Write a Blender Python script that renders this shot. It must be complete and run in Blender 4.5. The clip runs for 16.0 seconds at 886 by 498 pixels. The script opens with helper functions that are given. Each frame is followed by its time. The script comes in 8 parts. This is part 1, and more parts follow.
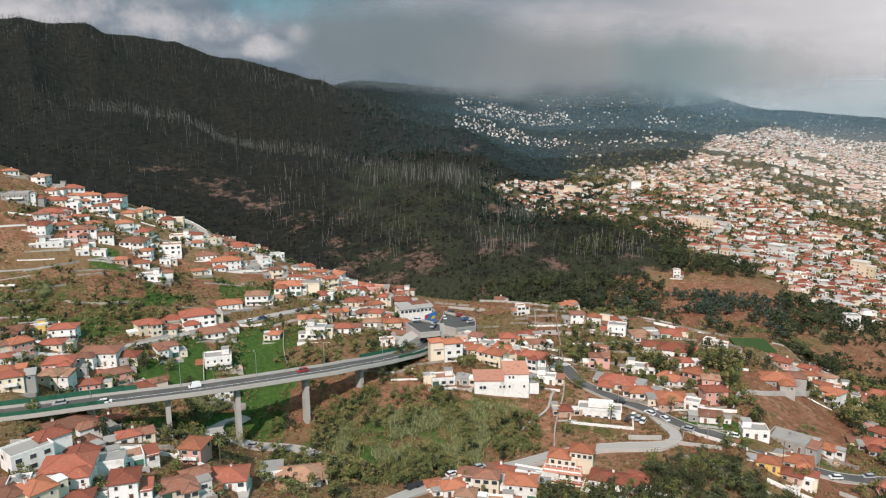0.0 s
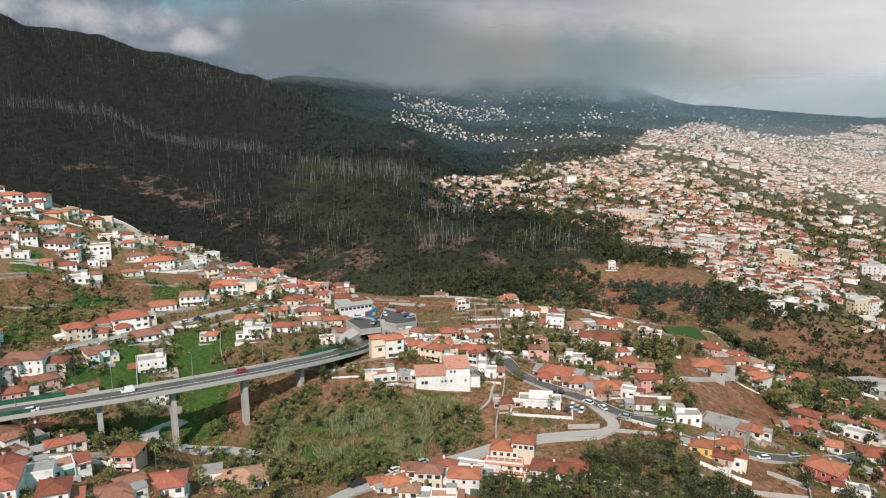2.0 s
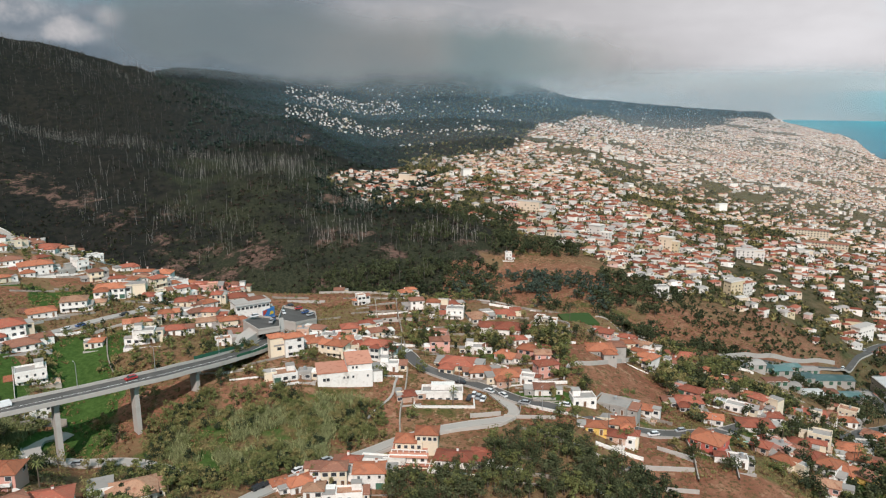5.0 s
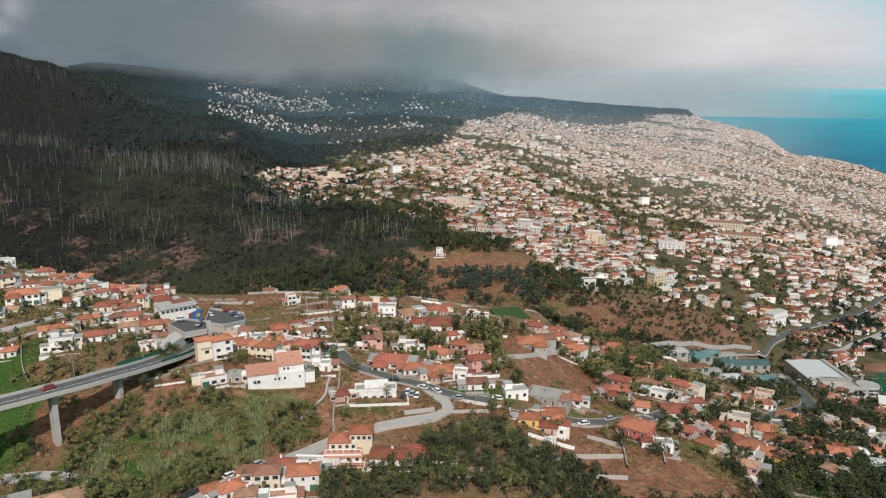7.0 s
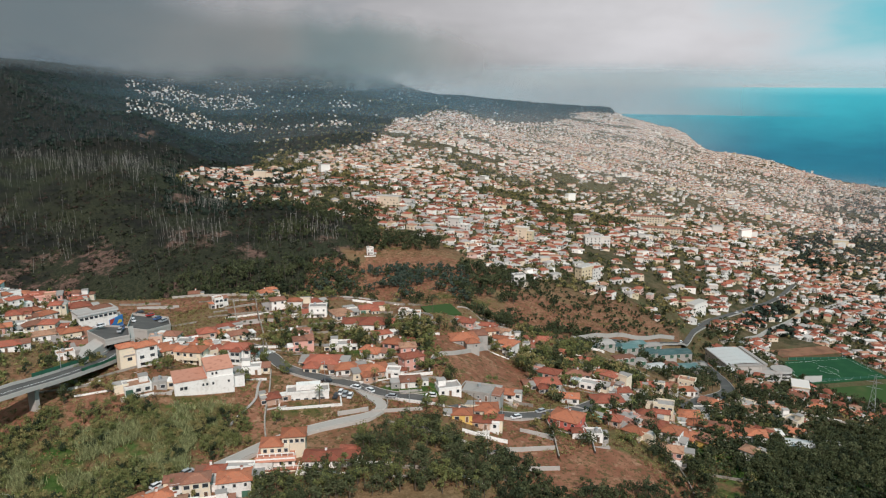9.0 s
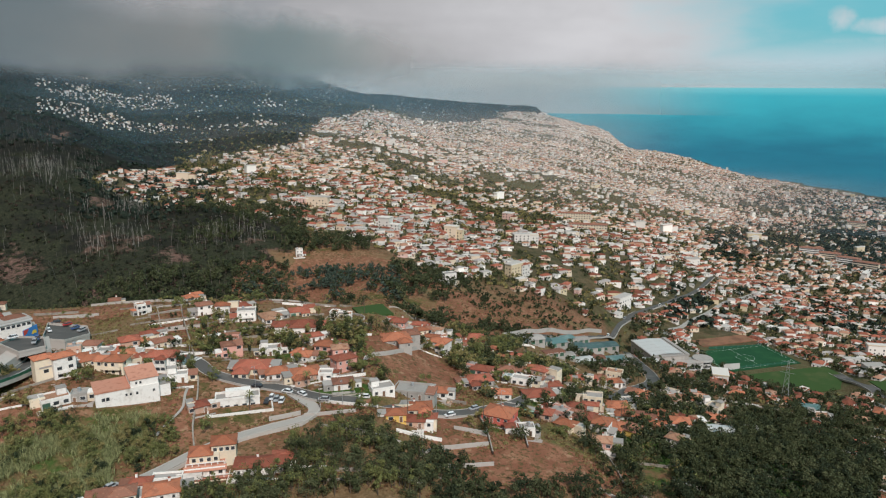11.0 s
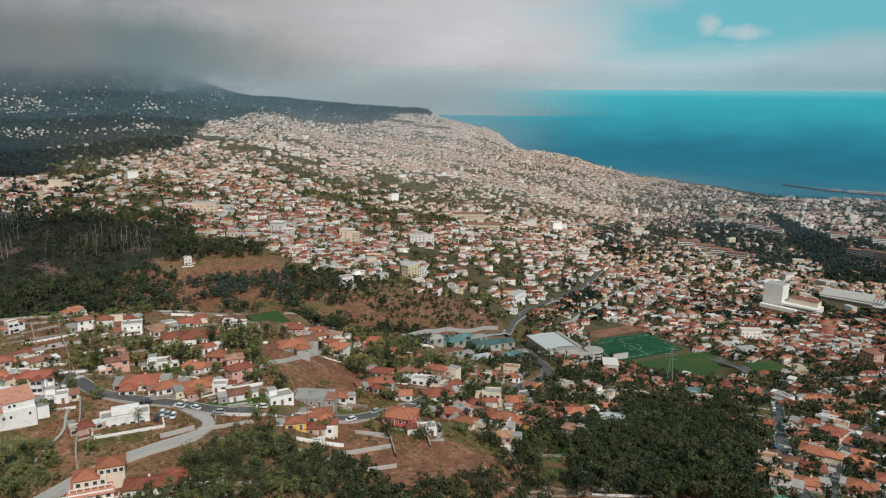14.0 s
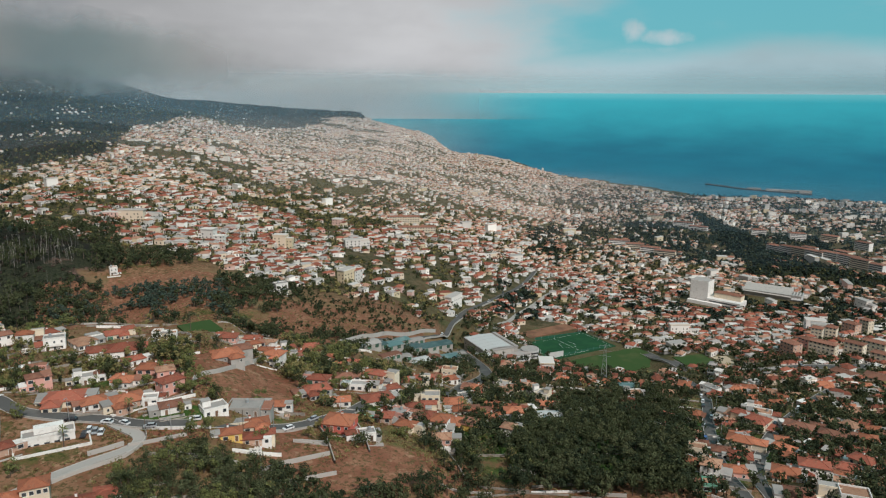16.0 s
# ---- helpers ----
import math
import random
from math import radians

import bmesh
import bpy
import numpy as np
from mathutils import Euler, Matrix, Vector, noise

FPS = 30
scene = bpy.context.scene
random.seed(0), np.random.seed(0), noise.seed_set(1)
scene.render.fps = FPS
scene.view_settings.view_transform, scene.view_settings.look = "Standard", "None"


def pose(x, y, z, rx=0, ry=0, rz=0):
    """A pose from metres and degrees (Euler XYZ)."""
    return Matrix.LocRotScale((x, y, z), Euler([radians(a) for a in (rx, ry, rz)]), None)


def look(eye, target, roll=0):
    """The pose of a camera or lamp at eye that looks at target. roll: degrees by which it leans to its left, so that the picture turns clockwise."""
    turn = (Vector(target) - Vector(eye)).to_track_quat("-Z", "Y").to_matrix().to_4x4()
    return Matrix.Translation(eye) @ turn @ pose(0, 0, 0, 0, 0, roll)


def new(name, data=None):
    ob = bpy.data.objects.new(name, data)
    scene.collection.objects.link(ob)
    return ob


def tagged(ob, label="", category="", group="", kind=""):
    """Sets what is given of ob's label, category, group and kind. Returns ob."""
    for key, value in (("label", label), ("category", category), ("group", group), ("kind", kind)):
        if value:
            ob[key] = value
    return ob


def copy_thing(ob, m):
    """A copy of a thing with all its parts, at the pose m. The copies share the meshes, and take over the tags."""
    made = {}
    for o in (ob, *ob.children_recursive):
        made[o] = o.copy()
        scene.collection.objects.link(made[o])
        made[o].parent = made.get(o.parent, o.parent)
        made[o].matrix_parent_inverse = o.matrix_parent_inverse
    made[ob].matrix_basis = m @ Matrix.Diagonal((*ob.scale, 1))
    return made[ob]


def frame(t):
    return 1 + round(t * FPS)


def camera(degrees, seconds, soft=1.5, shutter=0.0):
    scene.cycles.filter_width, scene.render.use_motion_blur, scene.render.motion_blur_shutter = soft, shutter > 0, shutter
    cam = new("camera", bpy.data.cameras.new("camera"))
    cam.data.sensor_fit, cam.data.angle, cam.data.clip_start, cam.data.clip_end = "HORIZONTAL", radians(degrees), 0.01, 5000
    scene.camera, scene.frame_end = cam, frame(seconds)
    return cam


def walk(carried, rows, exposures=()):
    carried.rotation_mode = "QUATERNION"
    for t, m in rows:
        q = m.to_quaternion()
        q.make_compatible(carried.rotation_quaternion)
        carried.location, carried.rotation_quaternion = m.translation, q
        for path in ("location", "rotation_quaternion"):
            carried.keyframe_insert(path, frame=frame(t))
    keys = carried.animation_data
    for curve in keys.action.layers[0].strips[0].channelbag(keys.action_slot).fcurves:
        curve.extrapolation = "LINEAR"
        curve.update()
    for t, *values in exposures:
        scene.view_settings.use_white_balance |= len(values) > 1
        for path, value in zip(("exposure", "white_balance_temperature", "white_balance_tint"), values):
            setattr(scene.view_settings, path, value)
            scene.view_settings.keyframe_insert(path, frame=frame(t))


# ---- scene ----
# ---------------------------------------------------------------- camera
EYE = 340.0          # the drone's height over the sea, metres
cam = camera(63.13, 16.0, 1.2)


def aim(bearing, pitch, roll):
    """The drone hovers on one spot and turns; bearing in degrees to the right of the first view."""
    return pose(0, 0, EYE, 0, 0, -bearing) @ pose(0, 0, 0, 90 + pitch) @ pose(0, 0, 0, 0, 0, roll)


walk(cam, [
    (0.0, aim(0.00, -11.40, -0.30)), (0.5, aim(1.20, -11.49, -0.30)), (1.0, aim(2.45, -11.59, -0.29)),
    (1.5, aim(3.66, -11.68, -0.27)), (2.0, aim(4.90, -11.77, -0.26)), (2.5, aim(6.20, -11.86, -0.23)),
    (3.0, aim(7.53, -11.95, -0.21)), (3.5, aim(8.92, -12.04, -0.18)), (4.0, aim(10.31, -12.12, -0.15)),
    (6.5, aim(17.29, -12.47, 0.02)), (7.0, aim(18.70, -12.52, 0.05)), (7.5, aim(20.12, -12.56, 0.09)),
    (8.0, aim(21.52, -12.60, 0.12)), (8.5, aim(22.93, -12.63, 0.16)), (9.0, aim(24.33, -12.66, 0.19)),
    (11.5, aim(31.38, -12.66, 0.32)), (12.0, aim(32.79, -12.64, 0.34)), (12.5, aim(34.20, -12.61, 0.35)),
    (13.0, aim(35.60, -12.57, 0.36)), (13.5, aim(37.01, -12.53, 0.36)), (14.0, aim(38.40, -12.48, 0.36)),
    (14.5, aim(39.76, -12.42, 0.35)), (15.0, aim(41.07, -12.35, 0.34)), (15.5, aim(42.34, -12.27, 0.32)),
    (16.0, aim(43.61, -12.19, 0.29))],
    exposures=[(0.0, 0.19, 6200, 16), (4.0, 0.11, 6200, 15), (9.0, -0.09, 6150, 14), (13.0, -0.24, 6100, 12), (16.0, -0.30, 6100, 11)])


# ---------------------------------------------------------------- node helpers
class Graph:
    """A thin wrapper that makes node trees short to write."""

    def __init__(self, tree):
        self.tree = tree
        tree.nodes.clear()

    def node(self, kind, **values):
        n = self.tree.nodes.new(kind)
        for key, value in values.items():
            if key.startswith("_"):
                setattr_plain(n, key[1:], value)
            else:
                self.put(n, key, value)
        return n

    def put(self, n, key, value):
        socket = n.inputs[int(key[1:])] if key[0] == "i" and key[1:].isdigit() else n.inputs[key.replace("__", " ")]
        if isinstance(value, bpy.types.NodeSocket):
            self.tree.links.new(value, socket)
        else:
            socket.default_value = value

    def math(self, op, a, b=0.0, c=0.0, clamp=False):
        n = self.tree.nodes.new("ShaderNodeMath")
        n.operation, n.use_clamp = op, clamp
        for i, v in enumerate((a, b, c)):
            self.put(n, "i%d" % i, v)
        return n.outputs[0]

    def ramp(self, value, lo, hi, a=0.0, b=1.0):
        n = self.tree.nodes.new("ShaderNodeMapRange")
        n.interpolation_type = "SMOOTHSTEP"
        for i, v in enumerate((value, lo, hi, a, b)):
            self.put(n, "i%d" % i, v)
        return n.outputs[0]

    def mix(self, fac, a, b):
        n = self.tree.nodes.new("ShaderNodeMix")
        n.data_type = "RGBA"
        for i, v in ((0, fac), (6, a), (7, b)):
            self.put(n, "i%d" % i, v if isinstance(v, bpy.types.NodeSocket) or i == 0 else (*v, 1.0))
        return n.outputs[2]

    def noise(self, vector, scale, detail=4.0, rough=0.55):
        n = self.tree.nodes.new("ShaderNodeTexNoise")
        self.put(n, "Vector", vector)
        for key, v in (("Scale", scale), ("Detail", detail), ("Roughness", rough)):
            self.put(n, key, v)
        return n.outputs["Fac"]


def setattr_plain(n, key, value):
    if key == "operation":
        n.operation = value
    elif key == "attribute_name":
        n.attribute_name = value
    elif key == "sky_type":
        n.sky_type = value


# ---------------------------------------------------------------- sky, sun
SUN_BEARING, SUN_HEIGHT = 192.0, 43.0     # behind the drone, an afternoon sun

world = bpy.data.worlds.new("sky")
scene.world = world
world.use_nodes = True
g = Graph(world.node_tree)
sky = g.node("ShaderNodeTexSky", _sky_type="NISHITA")
sky.sun_disc = False
sky.sun_elevation, sky.sun_rotation = radians(SUN_HEIGHT), radians(SUN_BEARING)
sky.altitude, sky.air_density, sky.dust_density = 300, 1.0, 1.2
way = g.node("ShaderNodeTexCoord").outputs["Generated"]
xyz = g.node("ShaderNodeSeparateXYZ", i0=way)
dx, dy, dz = xyz.outputs
bearing = g.math("ARCTAN2", dx, dy)
lift = g.math("ADD", g.math("MAXIMUM", dz, 0.0), 0.10)
flat = g.node("ShaderNodeCombineXYZ", i0=g.math("DIVIDE", dx, lift), i1=g.math("DIVIDE", dy, lift), i2=0.0).outputs[0]
big = g.noise(flat, 0.35, 5.0, 0.5)
fine = g.noise(flat, 1.1, 7.0, 0.6)
soft = g.noise(g.node("ShaderNodeCombineXYZ", i0=bearing, i1=g.math("MULTIPLY", dz, 2.5), i2=0.3).outputs[0], 5.0, 5.0, 0.5)
# the deck is closed over the mountains and breaks up over the sea
edge = g.math("ADD", bearing, g.math("MULTIPLY", g.math("SUBTRACT", soft, 0.5), 0.55))
edge = g.math("ADD", edge, g.math("MULTIPLY", dz, 1.4))
closed = g.ramp(edge, 1.20, 0.88)
torn_edge = g.math("MULTIPLY", g.math("SUBTRACT", g.noise(way, 26.0, 5.0, 0.6), 0.5), 3.0)


def lobe(at, height, wide, high):
    d = g.math("ADD", g.math("POWER", g.math("DIVIDE", g.math("SUBTRACT", bearing, at), wide), 2.0), g.math("POWER", g.math("DIVIDE", g.math("SUBTRACT", dz, height), high), 2.0))
    return g.ramp(g.math("ADD", d, torn_edge), 1.3, -0.5)


puff = g.math("MAXIMUM", lobe(1.006, 0.080, 0.019, 0.016), g.math("MAXIMUM", lobe(1.047, 0.071, 0.034, 0.010), g.math("MULTIPLY", lobe(1.02, 0.054, 0.06, 0.007), 0.5)))
wisps = g.math("MULTIPLY", g.ramp(g.math("ADD", big, g.math("MULTIPLY", fine, 0.35)), 0.66, 1.0), 0.7)
low = g.ramp(g.math("ADD", dz, g.math("MULTIPLY", g.math("SUBTRACT", soft, 0.5), 0.05)), 0.075, 0.035, 0.0, 0.85)
cover = g.math("MAXIMUM", g.math("MAXIMUM", closed, wisps), g.math("MAXIMUM", low, g.math("MULTIPLY", puff, 0.75)))
# sunlit billows and a blue rift over the burnt ridge
billow = g.math("MAXIMUM", g.math("MAXIMUM", lobe(-0.225, 0.074, 0.040, 0.018), lobe(-0.190, 0.090, 0.028, 0.015)), g.math("MAXIMUM", lobe(-0.335, 0.098, 0.10, 0.022), lobe(-0.50, 0.112, 0.16, 0.030)))
rift = lobe(-0.18, 0.125, 0.13, 0.030)
light = g.math("ADD", g.math("MULTIPLY", g.ramp(soft, 0.30, 0.72), 0.24), g.math("MULTIPLY", fine, 0.07))
light = g.math("ADD", light, g.ramp(bearing, -0.1, 0.70, 0.31, 0.98))
light = g.math("MULTIPLY", light, g.ramp(g.math("ADD", dz, g.math("MULTIPLY", g.math("SUBTRACT", soft, 0.5), 0.04)), -0.01, 0.07, 0.80, 1.0))
light = g.math("ADD", light, g.math("MULTIPLY", billow, 0.36))
light = g.math("MULTIPLY", light, g.ramp(dz, 0.16, 0.9, 1.0, 1.9))      # an overcast is brightest overhead
grey = g.mix(g.ramp(light, 0.25, 0.85), (0.375, 0.50, 0.58), (0.630, 0.615, 0.590))
grey = g.mix(g.math("MULTIPLY", g.ramp(bearing, 0.75, 1.05), g.ramp(dz, 0.11, 0.02, 0.0, 0.8)), grey, (0.48, 0.645, 0.675))
cloud = g.node("ShaderNodeVectorMath", _operation="SCALE", i0=grey, Scale=g.math("MULTIPLY", light, 9.5)).outputs[0]
clear = g.mix(0.85, sky.outputs[0], (1.60, 5.75, 6.2))
cover = g.math("MULTIPLY", cover, g.math("SUBTRACT", 1.0, g.math("MULTIPLY", rift, 0.28)))
back = g.node("ShaderNodeBackground", Strength=0.1, Color=g.mix(cover, clear, cloud))
g.node("ShaderNodeOutputWorld", Surface=back.outputs[0])

sun = new("sun", bpy.data.lights.new("sun", "SUN"))
sun.data.energy, sun.data.angle, sun.data.color = 4.2, radians(0.6), (1.0, 0.915, 0.82)
sb, sh = radians(SUN_BEARING), radians(SUN_HEIGHT)
to_sun = Vector((math.sin(sb) * math.cos(sh), math.cos(sb) * math.cos(sh), math.sin(sh)))
sun.matrix_world = look(to_sun * 100, (0, 0, 0))


# ---------------------------------------------------------------- materials
def surface(name, base, rough=0.85, bump=0.0, bump_scale=1.0, tones=(), metal=0.0, spread=0.0, island=False, scale=0.2, coat=None):
    """A plain procedural surface: a base colour, patches of other tones at two scales, a per-piece shift, relief."""
    m = bpy.data.materials.new(name)
    m.use_nodes = True
    g = Graph(m.node_tree)
    where = g.node("ShaderNodeNewGeometry").outputs["Position"]
    colour = g.mix(0.0, base, base)
    for k, (tone, lo, hi) in enumerate(tones):
        f = g.noise(where, scale * (3.1 ** k), 6.0, 0.6)
        colour = g.mix(g.ramp(f, lo, hi), colour, tone)
    if spread:
        pick = (g.node("ShaderNodeNewGeometry").outputs["Random Per Island"] if island
                else g.node("ShaderNodeObjectInfo").outputs["Random"])
        shift = g.ramp(pick, 0.0, 1.0, 1.0 - spread, 1.0 + spread * 0.6)
        colour = g.node("ShaderNodeVectorMath", _operation="SCALE", i0=colour, Scale=shift).outputs[0]
    if coat:                       # other colours that some pieces of the kind have
        pick = (g.node("ShaderNodeNewGeometry").outputs["Random Per Island"] if island
                else g.node("ShaderNodeObjectInfo").outputs["Random"])
        for tone, lo, hi in coat:
            inside = g.math("MULTIPLY", g.math("GREATER_THAN", pick, lo), g.math("LESS_THAN", pick, hi))
            colour = g.mix(inside, colour, tone)
    b = g.node("ShaderNodeBsdfPrincipled", Base__Color=colour, Roughness=rough, Metallic=metal, Specular__IOR__Level=0.5 if rough < 0.65 else 0.1)
    if bump:
        relief = g.node("ShaderNodeBump", Strength=0.6, Distance=bump, Height=g.noise(where, bump_scale, 5.0, 0.6))
        g.put(b, "Normal", relief.outputs[0])
    g.node("ShaderNodeOutputMaterial", Surface=b.outputs[0])
    return m


def ground_material():
    """Earth, dry grass, scrub and burnt wood floor, sorted by what grows there."""
    m = bpy.data.materials.new("hillside")
    m.use_nodes = True
    g = Graph(m.node_tree)
    where = g.node("ShaderNodeNewGeometry").outputs["Position"]
    grown = g.node("ShaderNodeAttribute", _attribute_name="cover")
    part_ = g.node("ShaderNodeSeparateColor", i0=grown.outputs["Color"])
    grass, burnt, town = part_.outputs
    naked = grown.outputs["Alpha"]
    wide, mid, small = g.noise(where, 0.014, 5.0), g.noise(where, 0.11, 7.0, 0.66), g.noise(where, 0.55, 7.0, 0.72)
    earth = g.mix(g.ramp(mid, 0.35, 0.65), (0.190, 0.088, 0.050), (0.290, 0.158, 0.095))
    earth = g.mix(g.ramp(small, 0.48, 0.58), earth, (0.085, 0.066, 0.026))
    earth = g.mix(g.ramp(g.noise(where, 0.05, 5.0, 0.65), 0.55, 0.64), earth, g.mix(g.ramp(small, 0.4, 0.6), (0.050, 0.062, 0.018), (0.13, 0.105, 0.040)))
    earth = g.mix(g.ramp(g.noise(where, 0.31, 6.0, 0.7), 0.56, 0.66), earth, (0.33, 0.215, 0.13))
    straw = g.mix(g.ramp(small, 0.35, 0.7), (0.150, 0.098, 0.050), (0.265, 0.175, 0.095))
    colour = g.mix(g.ramp(wide, 0.42, 0.60), earth, straw)
    green = g.mix(g.ramp(small, 0.35, 0.68), (0.036, 0.074, 0.016), (0.072, 0.120, 0.030))
    f = g.math("ADD", grass, g.math("MULTIPLY", g.math("SUBTRACT", mid, 0.5), 0.9))
    colour = g.mix(g.ramp(f, 0.35, 0.62), colour, green)
    tint = g.node("ShaderNodeSeparateColor", i0=g.node("ShaderNodeAttribute", _attribute_name="burnt_tone").outputs["Color"])
    # burnt floor, darkened further: the slope's cloud shade is in these tones
    char = g.mix(g.ramp(mid, 0.36, 0.66), (0.010, 0.011, 0.011), (0.027, 0.024, 0.021))
    char = g.mix(g.ramp(small, 0.46, 0.62), char, (0.016, 0.019, 0.012))
    shoots = g.mix(g.ramp(small, 0.38, 0.64), (0.018, 0.022, 0.014), (0.050, 0.052, 0.030))
    f = g.math("ADD", tint.outputs[0], g.math("MULTIPLY", g.math("SUBTRACT", g.noise(where, 0.03, 5.0, 0.65), 0.5), 1.3))
    char = g.mix(g.ramp(f, 0.35, 0.75), char, shoots)
    rock = g.mix(g.ramp(small, 0.35, 0.65), (0.075, 0.047, 0.037), (0.185, 0.113, 0.090))
    rock = g.mix(g.ramp(g.noise(where, 0.20, 5.0, 0.7), 0.50, 0.58), rock, (0.030, 0.032, 0.017))
    f = g.math("ADD", g.math("MULTIPLY", tint.outputs[1], 0.8), g.math("MULTIPLY", g.math("SUBTRACT", g.noise(where, 0.045, 6.0, 0.72), 0.5), 3.2))
    char = g.mix(g.math("MULTIPLY", g.ramp(f, 0.42, 0.85), g.ramp(tint.outputs[1], 0.0, 0.25)), char, rock)
    colour = g.mix(g.ramp(g.math("ADD", burnt, g.math("MULTIPLY", g.math("SUBTRACT", mid, 0.5), 0.4)), 0.35, 0.6), colour, char)
    soil = g.mix(g.ramp(mid, 0.35, 0.7), (0.215, 0.090, 0.055), (0.305, 0.150, 0.092))
    soil = g.mix(g.ramp(small, 0.49, 0.60), soil, (0.105, 0.076, 0.034))
    soil = g.mix(g.ramp(g.noise(where, 0.09, 5.0, 0.65), 0.60, 0.68), soil, g.mix(g.ramp(small, 0.4, 0.6), (0.062, 0.066, 0.022), (0.15, 0.11, 0.046)))
    soil = g.mix(g.ramp(g.noise(where, 0.27, 6.0, 0.7), 0.55, 0.66), soil, (0.34, 0.20, 0.125))
    colour = g.mix(g.ramp(g.math("ADD", naked, g.math("MULTIPLY", g.math("SUBTRACT", mid, 0.5), 0.5)), 0.4, 0.6), colour, soil)
    yards = g.mix(g.ramp(mid, 0.40, 0.62), (0.040, 0.046, 0.022), (0.105, 0.085, 0.050))
    yards = g.mix(g.ramp(small, 0.55, 0.70), yards, (0.17, 0.145, 0.12))
    colour = g.mix(g.math("MULTIPLY", town, 0.9), colour, yards)
    b = g.node("ShaderNodeBsdfPrincipled", Base__Color=colour, Roughness=0.95, Specular__IOR__Level=0.05)
    relief = g.node("ShaderNodeBump", Strength=0.9, Distance=0.9, Height=g.math("ADD", small, g.math("MULTIPLY", mid, 2.0)))
    g.put(b, "Normal", relief.outputs[0])
    g.node("ShaderNodeOutputMaterial", Surface=b.outputs[0])
    return m


def sea_material():
    m = bpy.data.materials.new("sea_water")
    m.use_nodes = True
    g = Graph(m.node_tree)
    where = g.node("ShaderNodeNewGeometry").outputs["Position"]
    swell = g.noise(where, 0.004, 4.0)
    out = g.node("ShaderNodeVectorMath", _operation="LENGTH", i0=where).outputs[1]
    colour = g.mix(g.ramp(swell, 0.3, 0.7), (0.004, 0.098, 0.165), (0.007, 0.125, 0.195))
    # reflected sky put into the colour: turquoise grows with distance
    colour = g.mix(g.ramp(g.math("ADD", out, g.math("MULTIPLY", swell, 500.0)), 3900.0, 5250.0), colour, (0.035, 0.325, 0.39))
    colour = g.mix(g.ramp(out, 4840.0, 5010.0), colour, (0.12, 0.41, 0.46))      # haze painted in: the farthest water goes paler still
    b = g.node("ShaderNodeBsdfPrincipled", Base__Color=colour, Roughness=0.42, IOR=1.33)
    relief = g.node("ShaderNodeBump", Strength=0.25, Distance=1.0, Height=g.noise(where, 0.06, 6.0))
    g.put(b, "Normal", relief.outputs[0])
    g.node("ShaderNodeOutputMaterial", Surface=b.outputs[0])
    return m


M = {
    "ground": ground_material(), "sea": sea_material(),
    "town_wall": surface("town_wall", (0.80, 0.76, 0.70), 0.9, spread=0.26, island=True,
                         coat=[((0.66, 0.55, 0.42), 0.62, 0.74), ((0.62, 0.42, 0.36), 0.74, 0.79), ((0.60, 0.50, 0.34), 0.79, 0.83), ((0.45, 0.43, 0.40), 0.83, 0.93)]),
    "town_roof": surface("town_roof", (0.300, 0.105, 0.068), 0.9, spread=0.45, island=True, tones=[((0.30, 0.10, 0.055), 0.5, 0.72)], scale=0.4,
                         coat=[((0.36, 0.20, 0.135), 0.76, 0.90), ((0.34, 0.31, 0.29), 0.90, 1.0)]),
    # the town tiles again, paler: distance haze is put into the colour
    "hazed_roof": surface("hazed_roof", (0.40, 0.185, 0.12), 0.9, spread=0.4, island=True, coat=[((0.54, 0.37, 0.26), 0.66, 0.90), ((0.40, 0.37, 0.34), 0.92, 1.0)]),
    "town_flat": surface("town_flat", (0.52, 0.48, 0.44), 0.9, spread=0.35, island=True),
    "dark_glass": surface("dark_glass", (0.035, 0.04, 0.045), 0.15),
}


# ---------------------------------------------------------------- the lie of the land
def lattice(x, y, salt):
    """Smooth noise from 0 to 1 on a unit lattice."""
    xi, yi = np.floor(x).astype(np.int64), np.floor(y).astype(np.int64)
    u, v = x - xi, y - yi
    u, v = u * u * (3 - 2 * u), v * v * (3 - 2 * v)

    def corner(a, b):
        h = (a * 374761393 + b * 668265263 + salt * 974711) & 0xFFFFFFFF
        h = ((h ^ (h >> 13)) * 1274126177) & 0xFFFFFFFF
        return ((h ^ (h >> 16)) & 0xFFFF) / 65535.0

    return ((corner(xi, yi) * (1 - u) + corner(xi + 1, yi) * u) * (1 - v)
            + (corner(xi, yi + 1) * (1 - u) + corner(xi + 1, yi + 1) * u) * v)


def rough_noise(x, y, size, salt=1, octaves=4):
    total, weight, scale = 0.0, 0.0, 1.0
    for k in range(octaves):
        total = total + lattice(x / size / scale + 31.7 * k, y / size / scale - 17.3 * k, salt + k) * scale
        weight += scale
        scale *= 0.5
    return total / weight


SECTIONS = []


def section(bearing, *line):
    """One cut through the land: from the foot of the drone outwards, (distance, height) in metres."""
    SECTIONS.append((bearing, np.log([p[0] for p in line]), np.array([p[1] for p in line], float)))


